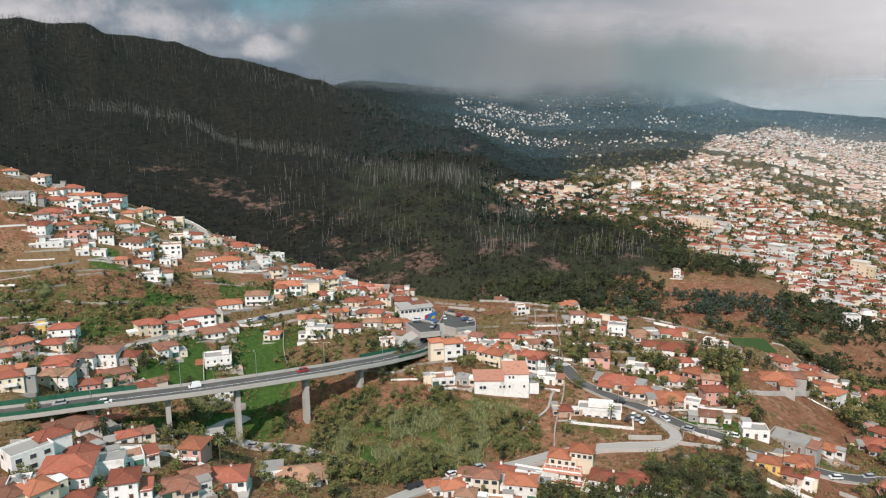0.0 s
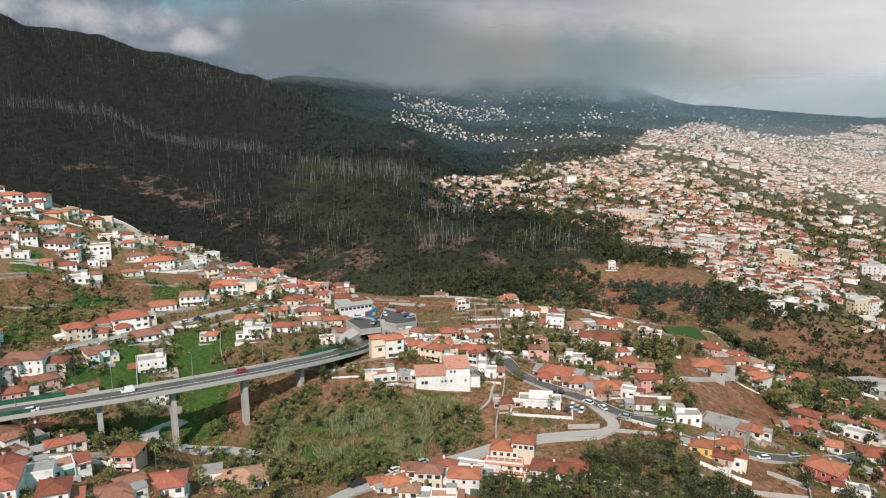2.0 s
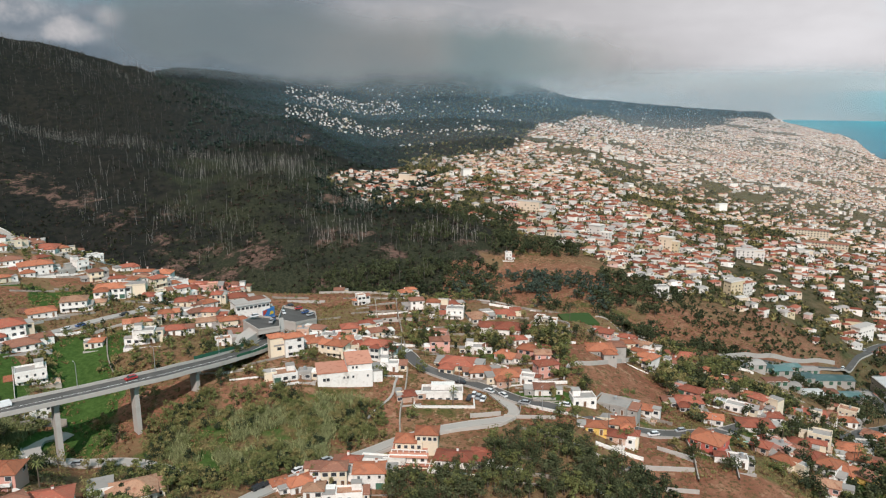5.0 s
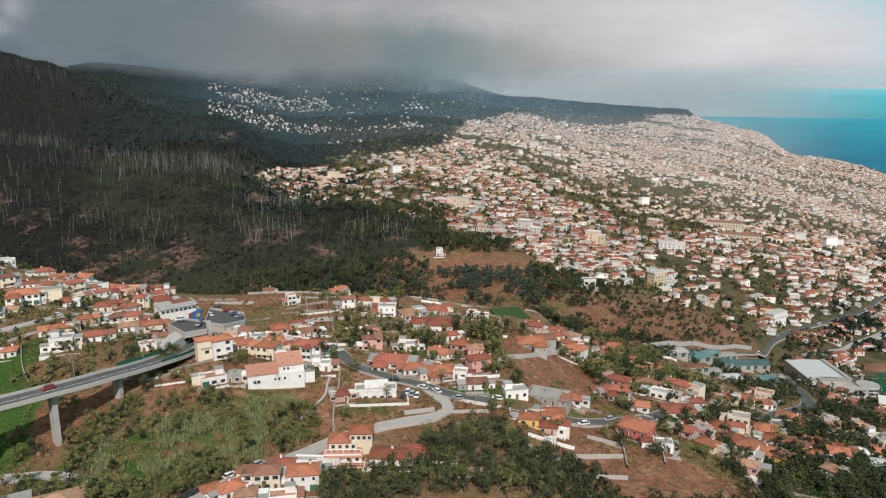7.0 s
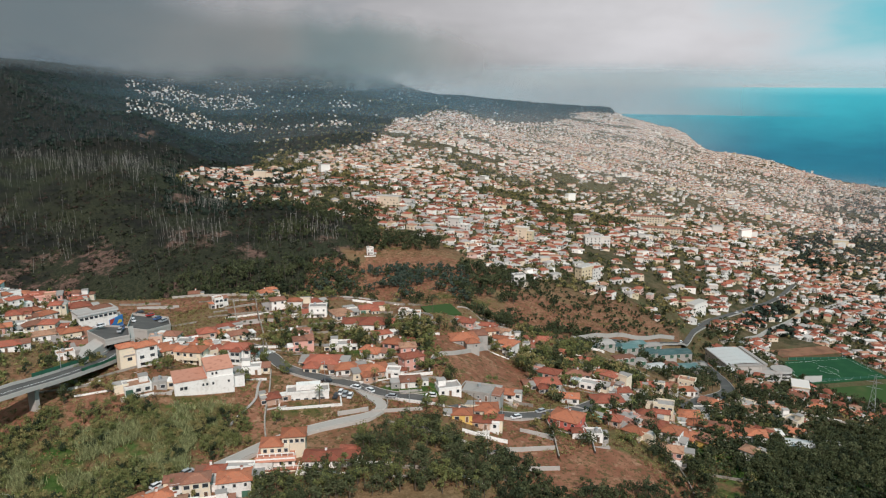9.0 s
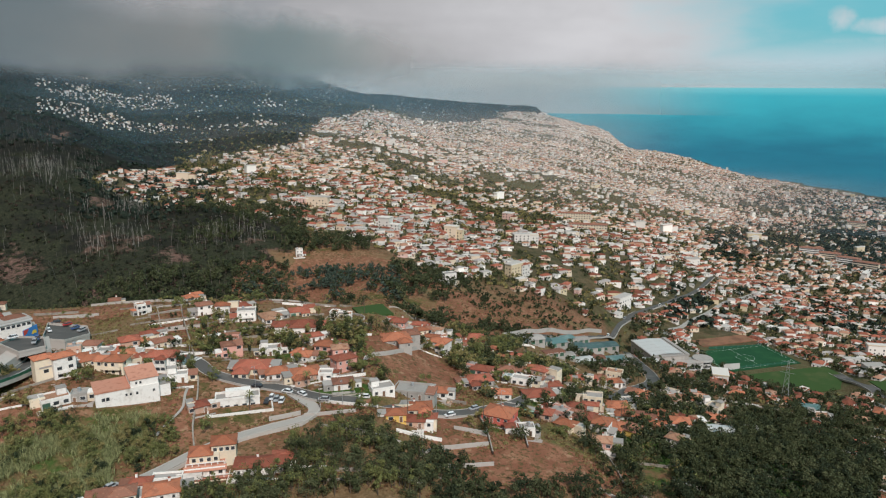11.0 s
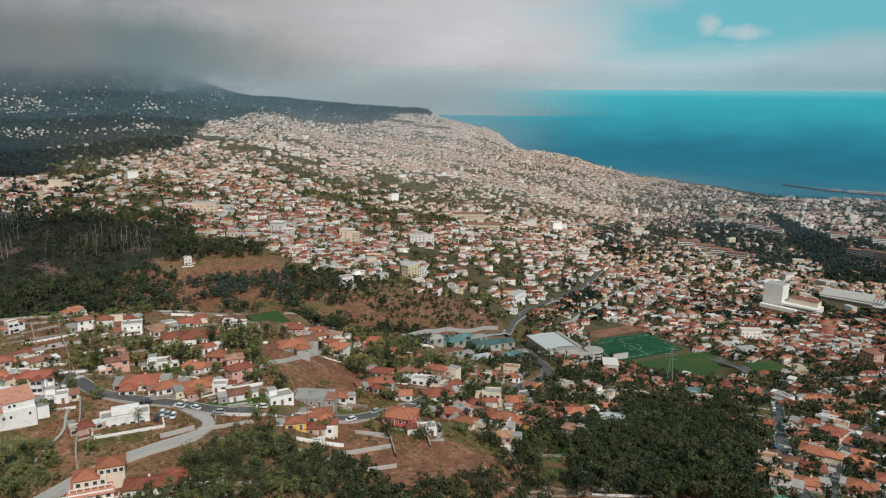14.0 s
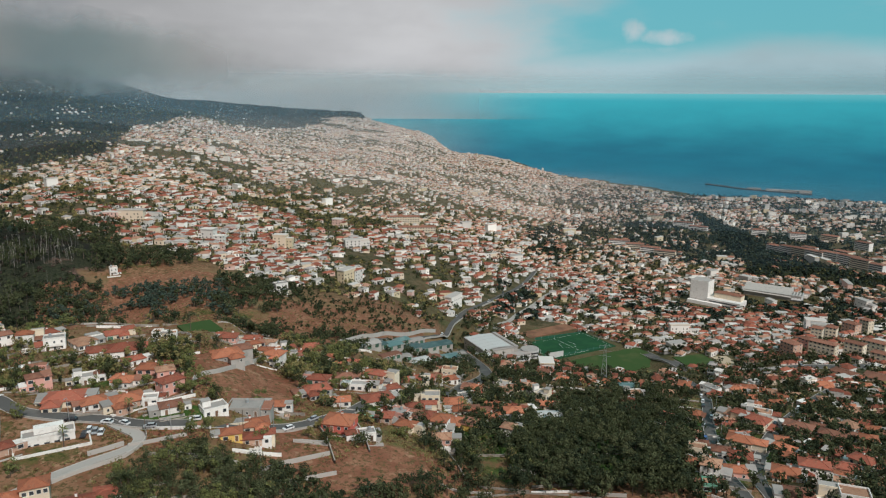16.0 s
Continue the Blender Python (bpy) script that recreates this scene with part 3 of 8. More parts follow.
# ---------------------------------------------------------------- materials of the nearer things
TILE = [((0.24, 0.095, 0.06), 0.50, 0.74), ((0.40, 0.21, 0.13), 0.54, 0.74), ((0.15, 0.095, 0.07), 0.52, 0.70)]
DIRT = [((0.50, 0.46, 0.40), 0.50, 0.78), ((0.56, 0.52, 0.47), 0.52, 0.76), ((0.42, 0.39, 0.35), 0.58, 0.80)]
M.update({
    "white": surface("white_render", (0.77, 0.745, 0.70), 0.9, tones=DIRT, spread=0.10, scale=0.3),
    "cream": surface("cream_render", (0.70, 0.60, 0.45), 0.9, tones=DIRT, spread=0.12, scale=0.3),
    "pink": surface("pink_render", (0.62, 0.33, 0.27), 0.9, tones=[((0.55, 0.36, 0.30), 0.5, 0.8)], spread=0.15, scale=0.3),
    "yellow": surface("yellow_render", (0.72, 0.46, 0.13), 0.9, tones=[((0.6, 0.45, 0.2), 0.55, 0.8)], scale=0.3),
    "red": surface("red_render", (0.52, 0.13, 0.10), 0.9, tones=[((0.45, 0.17, 0.13), 0.55, 0.8)], scale=0.3),
    "brown": surface("salmon_render", (0.52, 0.33, 0.24), 0.9, tones=DIRT, spread=0.15, scale=0.3),
    "grey": surface("raw_concrete_wall", (0.36, 0.34, 0.31), 0.92, tones=[((0.24, 0.23, 0.21), 0.5, 0.75)], spread=0.15, scale=0.3),
    "green": surface("green_render", (0.16, 0.36, 0.26), 0.9, spread=0.1),
    "tile_orange": surface("orange_roof_tiles", (0.41, 0.150, 0.082), 0.9, 0.12, 2.2, TILE, spread=0.3, scale=0.5),
    "tile_red": surface("red_roof_tiles", (0.31, 0.096, 0.062), 0.9, 0.12, 2.2, TILE, spread=0.3, scale=0.5),
    "tile_brown": surface("brown_roof_tiles", (0.235, 0.110, 0.075), 0.9, 0.12, 2.2, TILE, spread=0.25, scale=0.5),
    "tile_tan": surface("tan_roof_tiles", (0.39, 0.225, 0.145), 0.9, 0.12, 2.2, TILE, spread=0.2, scale=0.5),
    "tile_salmon": surface("salmon_roof_tiles", (0.50, 0.24, 0.165), 0.9, 0.12, 2.2, [((0.34, 0.15, 0.10), 0.5, 0.74)], spread=0.1, scale=0.5),
    "slab": surface("flat_roof_slab", (0.33, 0.305, 0.28), 0.92, tones=[((0.28, 0.26, 0.24), 0.48, 0.72), ((0.50, 0.42, 0.36), 0.6, 0.8)], spread=0.2, scale=0.35),
    "concrete": surface("concrete", (0.41, 0.38, 0.345), 0.9, 0.03, 3.0, [((0.33, 0.31, 0.28), 0.5, 0.75), ((0.55, 0.52, 0.47), 0.6, 0.8)], scale=0.15),
    "stone": surface("retaining_stone", (0.36, 0.32, 0.27), 0.95, 0.15, 1.5, [((0.22, 0.19, 0.16), 0.45, 0.7), ((0.48, 0.44, 0.38), 0.6, 0.8)], spread=0.2, scale=0.4),
    "asphalt": surface("asphalt", (0.095, 0.090, 0.085), 0.9, tones=[((0.14, 0.13, 0.12), 0.45, 0.75)], scale=0.15),
    "pale_road": surface("concrete_road", (0.35, 0.325, 0.295), 0.9, tones=[((0.30, 0.28, 0.25), 0.5, 0.75)], scale=0.12),
    "line": surface("road_paint", (0.75, 0.75, 0.72), 0.8),
    "frame": surface("window_frame", (0.62, 0.60, 0.56), 0.6, spread=0.2),
    "pane": surface("window_pane", (0.045, 0.05, 0.055), 0.12, spread=0.3),
    "shutter": surface("green_shutter", (0.05, 0.12, 0.08), 0.6, spread=0.4),
    "door": surface("door_leaf", (0.16, 0.09, 0.055), 0.6, spread=0.5),
    "metal": surface("galvanised_steel", (0.42, 0.43, 0.44), 0.5, metal=0.6),
    "dark_metal": surface("dark_steel", (0.09, 0.10, 0.10), 0.6, metal=0.3),
    "fence_green": surface("green_screen", (0.030, 0.105, 0.065), 0.75, tones=[((0.02, 0.07, 0.045), 0.45, 0.7)], scale=0.4),
    "teal": surface("teal_sheet_roof", (0.075, 0.135, 0.13), 0.6, tones=[((0.15, 0.20, 0.19), 0.45, 0.7)], spread=0.45, scale=0.2),
    "sheet_white": surface("pale_sheet_roof", (0.47, 0.46, 0.44), 0.6, tones=[((0.45, 0.44, 0.42), 0.5, 0.8)], scale=0.1),
    "turf": surface("playing_turf", (0.016, 0.062, 0.027), 0.95, tones=[((0.022, 0.078, 0.031), 0.45, 0.65)], scale=0.08),
    "lawn": surface("worn_lawn", (0.040, 0.074, 0.022), 0.95, tones=[((0.075, 0.090, 0.034), 0.5, 0.75)], scale=0.06),
    "sand": surface("sand_pitch", (0.42, 0.34, 0.24), 0.95, tones=[((0.32, 0.26, 0.18), 0.5, 0.75)], scale=0.1),
    "red_earth": surface("red_earth", (0.235, 0.118, 0.072), 0.95, 0.3, 0.5, [((0.15, 0.078, 0.05), 0.45, 0.68), ((0.13, 0.10, 0.05), 0.55, 0.72)], scale=0.08),
    "blue": surface("blue_paint", (0.06, 0.20, 0.46), 0.8), "mural_yellow": surface("yellow_paint", (0.75, 0.52, 0.06), 0.8),
    "mural_red": surface("red_paint", (0.50, 0.07, 0.05), 0.8),
    "tyre": surface("tyre_rubber", (0.02, 0.02, 0.02), 0.9),
    "bark": surface("bark", (0.11, 0.085, 0.065), 0.95, spread=0.2),
    "palewood": surface("pale_dead_trunk", (0.34, 0.315, 0.285), 0.95, spread=0.6, island=True),
    "deadwood": surface("bleached_dead_trunk", (0.15, 0.135, 0.12), 0.95, spread=0.6, island=True),
    "leaf_mid": surface("leaf_green", (0.135, 0.145, 0.052), 0.8, spread=0.32, island=True),
    "leaf_dark": surface("leaf_dark", (0.052, 0.062, 0.028), 0.8, spread=0.32, island=True),
    "leaf_deep": surface("leaf_deep", (0.033, 0.044, 0.023), 0.8, spread=0.32, island=True),
    "leaf_olive": surface("leaf_olive", (0.215, 0.185, 0.075), 0.8, spread=0.32, island=True),
    "leaf_blue": surface("leaf_blue_green", (0.058, 0.082, 0.062), 0.8, spread=0.4, island=True),
    "leaf_soft": surface("leaf_grey_green", (0.082, 0.092, 0.045), 0.8, spread=0.32, island=True),
    "scorched_dark": surface("charred_brush", (0.056, 0.038, 0.030), 0.9, spread=0.5, island=True),
    "leaf_far": surface("far_wood_leaf", (0.026, 0.038, 0.028), 0.9, spread=0.4, island=True),
    # darkest leaf, for burnt ground with the cloud shade put into its colour
    "leaf_char_shade": surface("charred_shaded_leaf", (0.024, 0.027, 0.017), 0.9, spread=0.5, island=True),
    "cane": surface("cane_blade", (0.235, 0.25, 0.115), 0.8, spread=0.5, island=True),
    "scorched": surface("scorched_brush", (0.150, 0.080, 0.042), 0.9, spread=0.5, island=True),
})
for paint_name, tone in (("white", (0.70, 0.70, 0.70)), ("silver", (0.35, 0.36, 0.37)), ("red", (0.36, 0.03, 0.03)), ("blue", (0.05, 0.10, 0.25)), ("black", (0.03, 0.03, 0.035))):
    M["car_" + paint_name] = surface("car_paint_" + paint_name, tone, 0.3)


# ---------------------------------------------------------------- shapes
class Shape:
    """Collects corners and faces of one mesh."""

    def __init__(self):
        self.v, self.f, self.s = [], [], []

    def add(self, verts, faces, slot=0):
        k = len(self.v)
        self.v += [tuple(p) for p in verts]
        self.f += [tuple(k + i for i in q) for q in faces]
        self.s += [slot] * len(faces)
        return self

    def box(self, x0, y0, z0, x1, y1, z1, slot=0):
        return self.add([(x0, y0, z0), (x1, y0, z0), (x1, y1, z0), (x0, y1, z0), (x0, y0, z1), (x1, y0, z1), (x1, y1, z1), (x0, y1, z1)],
                        [(0, 3, 2, 1), (4, 5, 6, 7), (0, 1, 5, 4), (1, 2, 6, 5), (2, 3, 7, 6), (3, 0, 4, 7)], slot)

    def prism(self, poly, z0, z1, slot=0, top_slot=None):
        """An upright prism over a ground plan that runs counter-clockwise; z0, z1 numbers or one per corner."""
        n = len(poly)
        lo = z0 if isinstance(z0, (list, tuple)) else [z0] * n
        hi = z1 if isinstance(z1, (list, tuple)) else [z1] * n
        self.add([(*p, a) for p, a in zip(poly, lo)] + [(*p, a) for p, a in zip(poly, hi)],
                 [(i, (i + 1) % n, n + (i + 1) % n, n + i) for i in range(n)], slot)
        return self.add([(*p, a) for p, a in zip(poly, hi)], [tuple(range(n))], slot if top_slot is None else top_slot)

    def tube(self, a, b, r0, r1, sides=5, slot=0):
        a, b = Vector(a), Vector(b)
        u = (b - a).normalized().orthogonal().normalized()
        w = (b - a).normalized().cross(u)
        ring = [(math.cos(2 * math.pi * i / sides), math.sin(2 * math.pi * i / sides)) for i in range(sides)]
        return self.add([a + (u * c + w * s) * r0 for c, s in ring] + [b + (u * c + w * s) * r1 for c, s in ring],
                        [(i, (i + 1) % sides, sides + (i + 1) % sides, sides + i) for i in range(sides)] + [tuple(range(sides, 2 * sides))], slot)

    def hip(self, x0, y0, x1, y1, z, pitch=0.42, over=0.5, slot=0):
        """A hipped roof with eaves over a rectangle."""
        x0, y0, x1, y1 = x0 - over, y0 - over, x1 + over, y1 + over
        w, d, t = x1 - x0, y1 - y0, 0.2
        h = min(w, d) / 2 * pitch
        cx, cy = (x0 + x1) / 2, (y0 + y1) / 2
        if w >= d:
            p, q = (x0 + d / 2, cy), (x1 - d / 2 + 0.001, cy)
        else:
            p, q = (cx, y0 + w / 2), (cx, y1 - w / 2 + 0.001)
        c = [(x0, y0), (x1, y0), (x1, y1), (x0, y1)]
        v = [(*k, z - t) for k in c] + [(*k, z) for k in c] + [(*p, z + h), (*q, z + h)]
        f = [(0, 3, 2, 1)] + [(i, (i + 1) % 4, 4 + (i + 1) % 4, 4 + i) for i in range(4)]
        f += [(4, 5, 9, 8), (5, 6, 9), (6, 7, 8, 9), (7, 4, 8)] if w >= d else [(4, 5, 8), (5, 6, 9, 8), (6, 7, 9), (7, 4, 8, 9)]
        self.add(v, f, slot)
        for a, b in ((p, q), *((k, p if (k[0] + k[1] - cx - cy < 0 if w < d else k[0] < cx) else q) for k in c)):
            za, zb = (z + h, z + h) if a == p and b == q else (z, z + h)
            if math.dist(a, b) > 0.2:
                self.tube((*a, za + 0.02), (*b, zb + 0.02), 0.13, 0.13, 4, slot)
        return self


def place_matrix(bearing, r, turn=0.0, z=None):
    p = spot(bearing, r)
    return pose(p.x, p.y, p.z if z is None else z, 0, 0, turn - bearing)


def thing(name, matrix, label, category, group=""):
    ob = new(name)
    ob.empty_display_size = 0.5
    ob.matrix_world = matrix
    return tagged(ob, label, category, group)


def part(name, shape, mats, parent, label=""):
    """Links a shape (or a finished mesh) as one mesh object under a thing or a part."""
    me = shape
    if isinstance(shape, Shape):
        me = mesh_of(name, shape.v, shape.f, [M[m] for m in mats], shape.s)
    ob = new(name, me)
    ob.parent = parent
    return tagged(ob, label)


def solid(name, shape, mats, label, category, kind="", group=""):
    """A thing or a piece of the setting that is one mesh."""
    me = mesh_of(name, shape.v, shape.f, [M[m] for m in mats], shape.s)
    return tagged(new(name, me), label, category, group, kind)


# ---------------------------------------------------------------- houses
def window_mesh(w, h, frame_width=0.1):
    """A raised frame round a recessed pane, in one piece."""
    s, a, f = Shape(), w / 2, frame_width
    ring = lambda x, z0, z1, y: [(-x, y, z0), (x, y, z0), (x, y, z1), (-x, y, z1)]
    s.v = ring(a, 0, h, 0.0) + ring(a, 0, h, -0.08) + ring(a - f, f, h - f, -0.08) + ring(a - f, f, h - f, -0.03)
    s.f = [(4 * k + i, 4 * k + (i + 1) % 4, 4 * k + 4 + (i + 1) % 4, 4 * k + 4 + i) for k in range(3) for i in range(4)] + [(12, 13, 14, 15)]
    s.s = [0] * 12 + [1]
    return mesh_of("window", s.v, s.f, [M["frame"], M["pane"]], s.s)


WINDOWS = [window_mesh(1.3, 1.4), window_mesh(1.1, 1.35, 0.16), window_mesh(1.8, 1.45), window_mesh(0.9, 1.15)]
door_shape = Shape().box(-0.6, -0.06, 0, 0.6, 0, 2.25, 0).box(-0.48, -0.10, 0.05, 0.48, -0.06, 2.1, 1)
DOOR = mesh_of("door", door_shape.v, door_shape.f, [M["frame"], M["door"]], door_shape.s)
garage_shape = Shape().box(-1.35, -0.06, 0, 1.35, 0, 2.35, 0).box(-1.22, -0.10, 0.02, 1.22, -0.06, 2.2, 1)
GARAGE = mesh_of("garage_door", garage_shape.v, garage_shape.f, [M["frame"], M["shutter"]], garage_shape.s)
chimney_shape = Shape().box(-0.32, -0.32, -0.9, 0.32, 0.32, 1.0, 0).box(-0.42, -0.42, 1.0, 0.42, 0.42, 1.12, 1)
CHIMNEY = mesh_of("chimney", chimney_shape.v, chimney_shape.f, [M["white"], M["tile_red"]], chimney_shape.s)
tank_shape = Shape().tube((0, 0, 0), (0, 0, 1.3), 0.6, 0.6, 8, 0).tube((0, 0, 1.3), (0, 0, 1.5), 0.6, 0.2, 8, 0)
TANK = mesh_of("water_tank", tank_shape.v, tank_shape.f, [M["metal"]], tank_shape.s)
WALL_WORDS = {"white": "white", "cream": "cream", "pink": "pink", "yellow": "yellow", "red": "brick-red", "brown": "salmon", "grey": "concrete", "green": "green"}
TILE_WORDS = {"tile_orange": "orange tiled", "tile_red": "red tiled", "tile_brown": "brown tiled", "tile_tan": "tan tiled"}
FLOOR_WORDS = {1: "single-storey", 2: "two-storey", 3: "three-storey", 4: "four-storey", 5: "five-storey"}
house_rng = random.Random(21)
TAKEN = []


def place_part(name, mesh, parent, x, y, z, turn=0.0):
    ob = part(name, mesh, (), parent)
    ob.matrix_basis = pose(x, y, z, 0, 0, turn)
    return ob


def openings(owner, w, d, z, floors, rng, chosen, dense=1.0, front_door=True, x0=0.0, y0=0.0):
    """Windows on the front and the two sides of a block, a door on the front."""
    mesh = WINDOWS[chosen]
    n = max(2, round(w / 3.1 * dense))
    door_at = rng.randrange(n) if front_door else -1
    for level in range(floors):
        for i in range(n):
            x = (i + 0.5) / n * w - w / 2 + x0
            if level == 0 and i == door_at:
                place_part("door", GARAGE if w > 9 and rng.random() < 0.3 else DOOR, owner, x, y0 - d / 2, z + 0.02)
            elif rng.random() < 0.9:
                place_part("window", mesh, owner, x, y0 - d / 2, z + level * 2.7 + 0.85)
        m = max(1, round(d / 3.8 * dense))
        for i in range(m):
            y = (i + 0.5) / m * d - d / 2 + y0
            for side in (-1, 1):
                if rng.random() < 0.5:
                    place_part("window", mesh, owner, x0 + side * w / 2, y, z + level * 2.7 + 0.85, 90 * side)


def house(bearing, r, w, d, floors, roof, wall, turn=0.0, lift=0.0, tile=None, name="house", group="hillside houses"):
    """One house: plinth and walls, roof, openings, and now and then a wing, a balcony or a stair hut."""
    rng = house_rng
    w, d = (w * 1.08, d * 1.12) if roof == "hip" else (w * 1.04, d)
    front, mid = spot(bearing, r - d * 0.45), spot(bearing, r)
    m = place_matrix(bearing, r, turn, min(front.z, mid.z) - 0.25 + lift)
    TAKEN.append((mid.x, mid.y, max(w, d) * 0.62))
    tall = floors * 2.7 + 0.15
    drawn = rng.choices(list(TILE_WORDS), [0.40, 0.38, 0.13, 0.09])[0]
    tile = tile or drawn
    wing = roof == "hip" and w > 8.5 and rng.random() < 0.55
    balcony = floors >= 2 and rng.random() < 0.6
    extra = " and a side wing" if wing else " and a front balcony" if balcony else ""
    label = (f"{FLOOR_WORDS[floors]} {WALL_WORDS[wall]} house with {TILE_WORDS[tile]} hipped roof{extra}" if roof == "hip"
             else f"{FLOOR_WORDS[floors]} {WALL_WORDS[wall]} house with flat roof terrace{extra}")
    ob = thing(name, m, label, "house", group)
    part("wall", Shape().box(-w / 2, -d / 2, -5.0, w / 2, d / 2, tall), [wall], ob)
    if roof == "hip":
        top = part("roof", Shape().hip(-w / 2, -d / 2, w / 2, d / 2, tall + 0.1, rng.uniform(0.28, 0.42), rng.uniform(0.40, 0.65)), [tile], ob)
        if rng.random() < 0.6:
            place_part("chimney", CHIMNEY, top, rng.uniform(-w / 4, w / 4), d * 0.22, tall + 1.0)
    else:
        s = Shape().box(-w / 2 + 0.2, -d / 2 + 0.2, tall, w / 2 - 0.2, d / 2 - 0.2, tall + 0.12, 1)
        for x0, y0, x1, y1 in ((-w / 2 - 0.05, -d / 2 - 0.05, w / 2 + 0.05, -d / 2 + 0.2), (-w / 2 - 0.05, d / 2 - 0.2, w / 2 + 0.05, d / 2 + 0.05), (-w / 2 - 0.05, -d / 2 + 0.2, -w / 2 + 0.2, d / 2 - 0.2), (w / 2 - 0.2, -d / 2 + 0.2, w / 2 + 0.05, d / 2 - 0.2)):
            s.box(x0, y0, tall, x1, y1, tall + 0.7, 0)
        part("roof_terrace", s, [wall, rng.choice(["slab", "slab", "tile_tan"])], ob)
        if rng.random() < 0.5 and w > 6:
            k = rng.choice((-1, 1))
            part("stair_hut", Shape().box(k * w * 0.28 - 1.5, 0, tall, k * w * 0.28 + 1.5, d / 2 - 0.3, tall + 2.4).box(k * w * 0.28 - 1.7, -0.2, tall + 2.4, k * w * 0.28 + 1.7, d / 2 - 0.1, tall + 2.58, 1), [wall, "slab"], ob)
        elif rng.random() < 0.5:
            place_part("water_tank", TANK, ob, rng.uniform(-w / 4, w / 4), d * 0.2, tall + 0.12)
    chosen = rng.randrange(4)
    openings(ob, w, d, 0, floors, rng, chosen)
    if wing:
        k, ww, wd = rng.choice((-1, 1)), w * rng.uniform(0.38, 0.5), d * rng.uniform(0.35, 0.55)
        wf = max(1, floors - rng.choice((0, 0, 1)))
        cx, cy = k * (w / 2 - ww / 2 - rng.uniform(0, 0.8)), -d / 2 - wd / 2 + 0.3
        part("wing", Shape().box(cx - ww / 2, cy - wd / 2, -5, cx + ww / 2, cy + wd / 2, wf * 2.7), [wall], ob)
        part("wing_roof", Shape().hip(cx - ww / 2, cy - wd / 2, cx + ww / 2, cy + wd / 2 + 1.5, wf * 2.7 + 0.06, 0.4, 0.4), [tile], ob)
        openings(ob, ww, wd, 0, wf, rng, chosen, front_door=False, x0=cx, y0=cy)
    if balcony and not wing:
        bw = w * rng.uniform(0.45, 0.95)
        s = Shape().box(-bw / 2, -d / 2 - 1.3, 2.52, bw / 2, -d / 2, 2.7)
        for x0, y0, x1, y1 in ((-bw / 2, -d / 2 - 1.3, bw / 2, -d / 2 - 1.18), (-bw / 2, -d / 2 - 1.18, -bw / 2 + 0.12, -d / 2), (bw / 2 - 0.12, -d / 2 - 1.18, bw / 2, -d / 2)):
            s.box(x0, y0, 2.7, x1, y1, 3.55)
        part("balcony", s, [rng.choice([wall, "white"])], ob)
    elif rng.random() < 0.35:
        part("terrace", Shape().box(-w * 0.62, -d / 2 - 3.0, -5, w * 0.5, -d / 2 + 0.1, 0.0).box(-w * 0.62, -d / 2 - 3.0, 0, w * 0.5, -d / 2 - 2.8, 0.8), [rng.choice(["white", "concrete", "slab"])], ob)
    if rng.random() < 0.55:
        k, bw, bd = rng.choice((-1, 1)), w * rng.uniform(0.5, 0.85), d * rng.uniform(0.6, 0.95)
        bx, by, bh = k * (w / 2 + bw * rng.uniform(0.1, 0.4)), d * rng.uniform(0.15, 0.6), 2.7 * rng.choice((1, 1, floors)) + rng.uniform(-0.5, 0.5)
        tone = rng.choice([wall, wall, "white", "cream"])
        part("side_block", Shape().box(bx - bw / 2, by - bd / 2, -5, bx + bw / 2, by + bd / 2, bh), [tone], ob)
        if rng.random() < 0.65:
            part("side_roof", Shape().hip(bx - bw / 2, by - bd / 2, bx + bw / 2, by + bd / 2, bh + 0.07, rng.uniform(0.25, 0.4), 0.4), [rng.choice([tile, "tile_red", "tile_brown"])], ob)
        else:
            part("side_roof", Shape().box(bx - bw / 2 - 0.1, by - bd / 2 - 0.1, bh, bx + bw / 2 + 0.1, by + bd / 2 + 0.1, bh + 0.25, 1).box(bx - bw / 2 - 0.12, by - bd / 2 - 0.12, bh, bx + bw / 2 + 0.12, by - bd / 2 + 0.1, bh + 0.8), [tone, "slab"], ob)
    if rng.random() < 0.72:
        yl, yr, yf = w * rng.uniform(0.55, 0.95), w * rng.uniform(0.55, 0.95), d / 2 + rng.uniform(2.2, 4.6)
        yz, tone = rng.uniform(-0.9, -0.2), rng.choice(["concrete", "white", "slab", "stone", "concrete"])
        s = Shape().box(-yl, -yf, -6, yr, d * rng.uniform(0.1, 0.5), yz, 1)
        s.box(-yl - 0.1, -yf - 0.15, -6, yr + 0.1, -yf + 0.12, yz + rng.uniform(0.4, 1.0)).box(-yl - 0.12, -yf + 0.12, -6, -yl + 0.1, d * 0.1, yz + 0.6)
        part("yard", s, [tone, rng.choice(["slab", "concrete", "brown", "slab"])], ob, "paved yard behind a low wall")
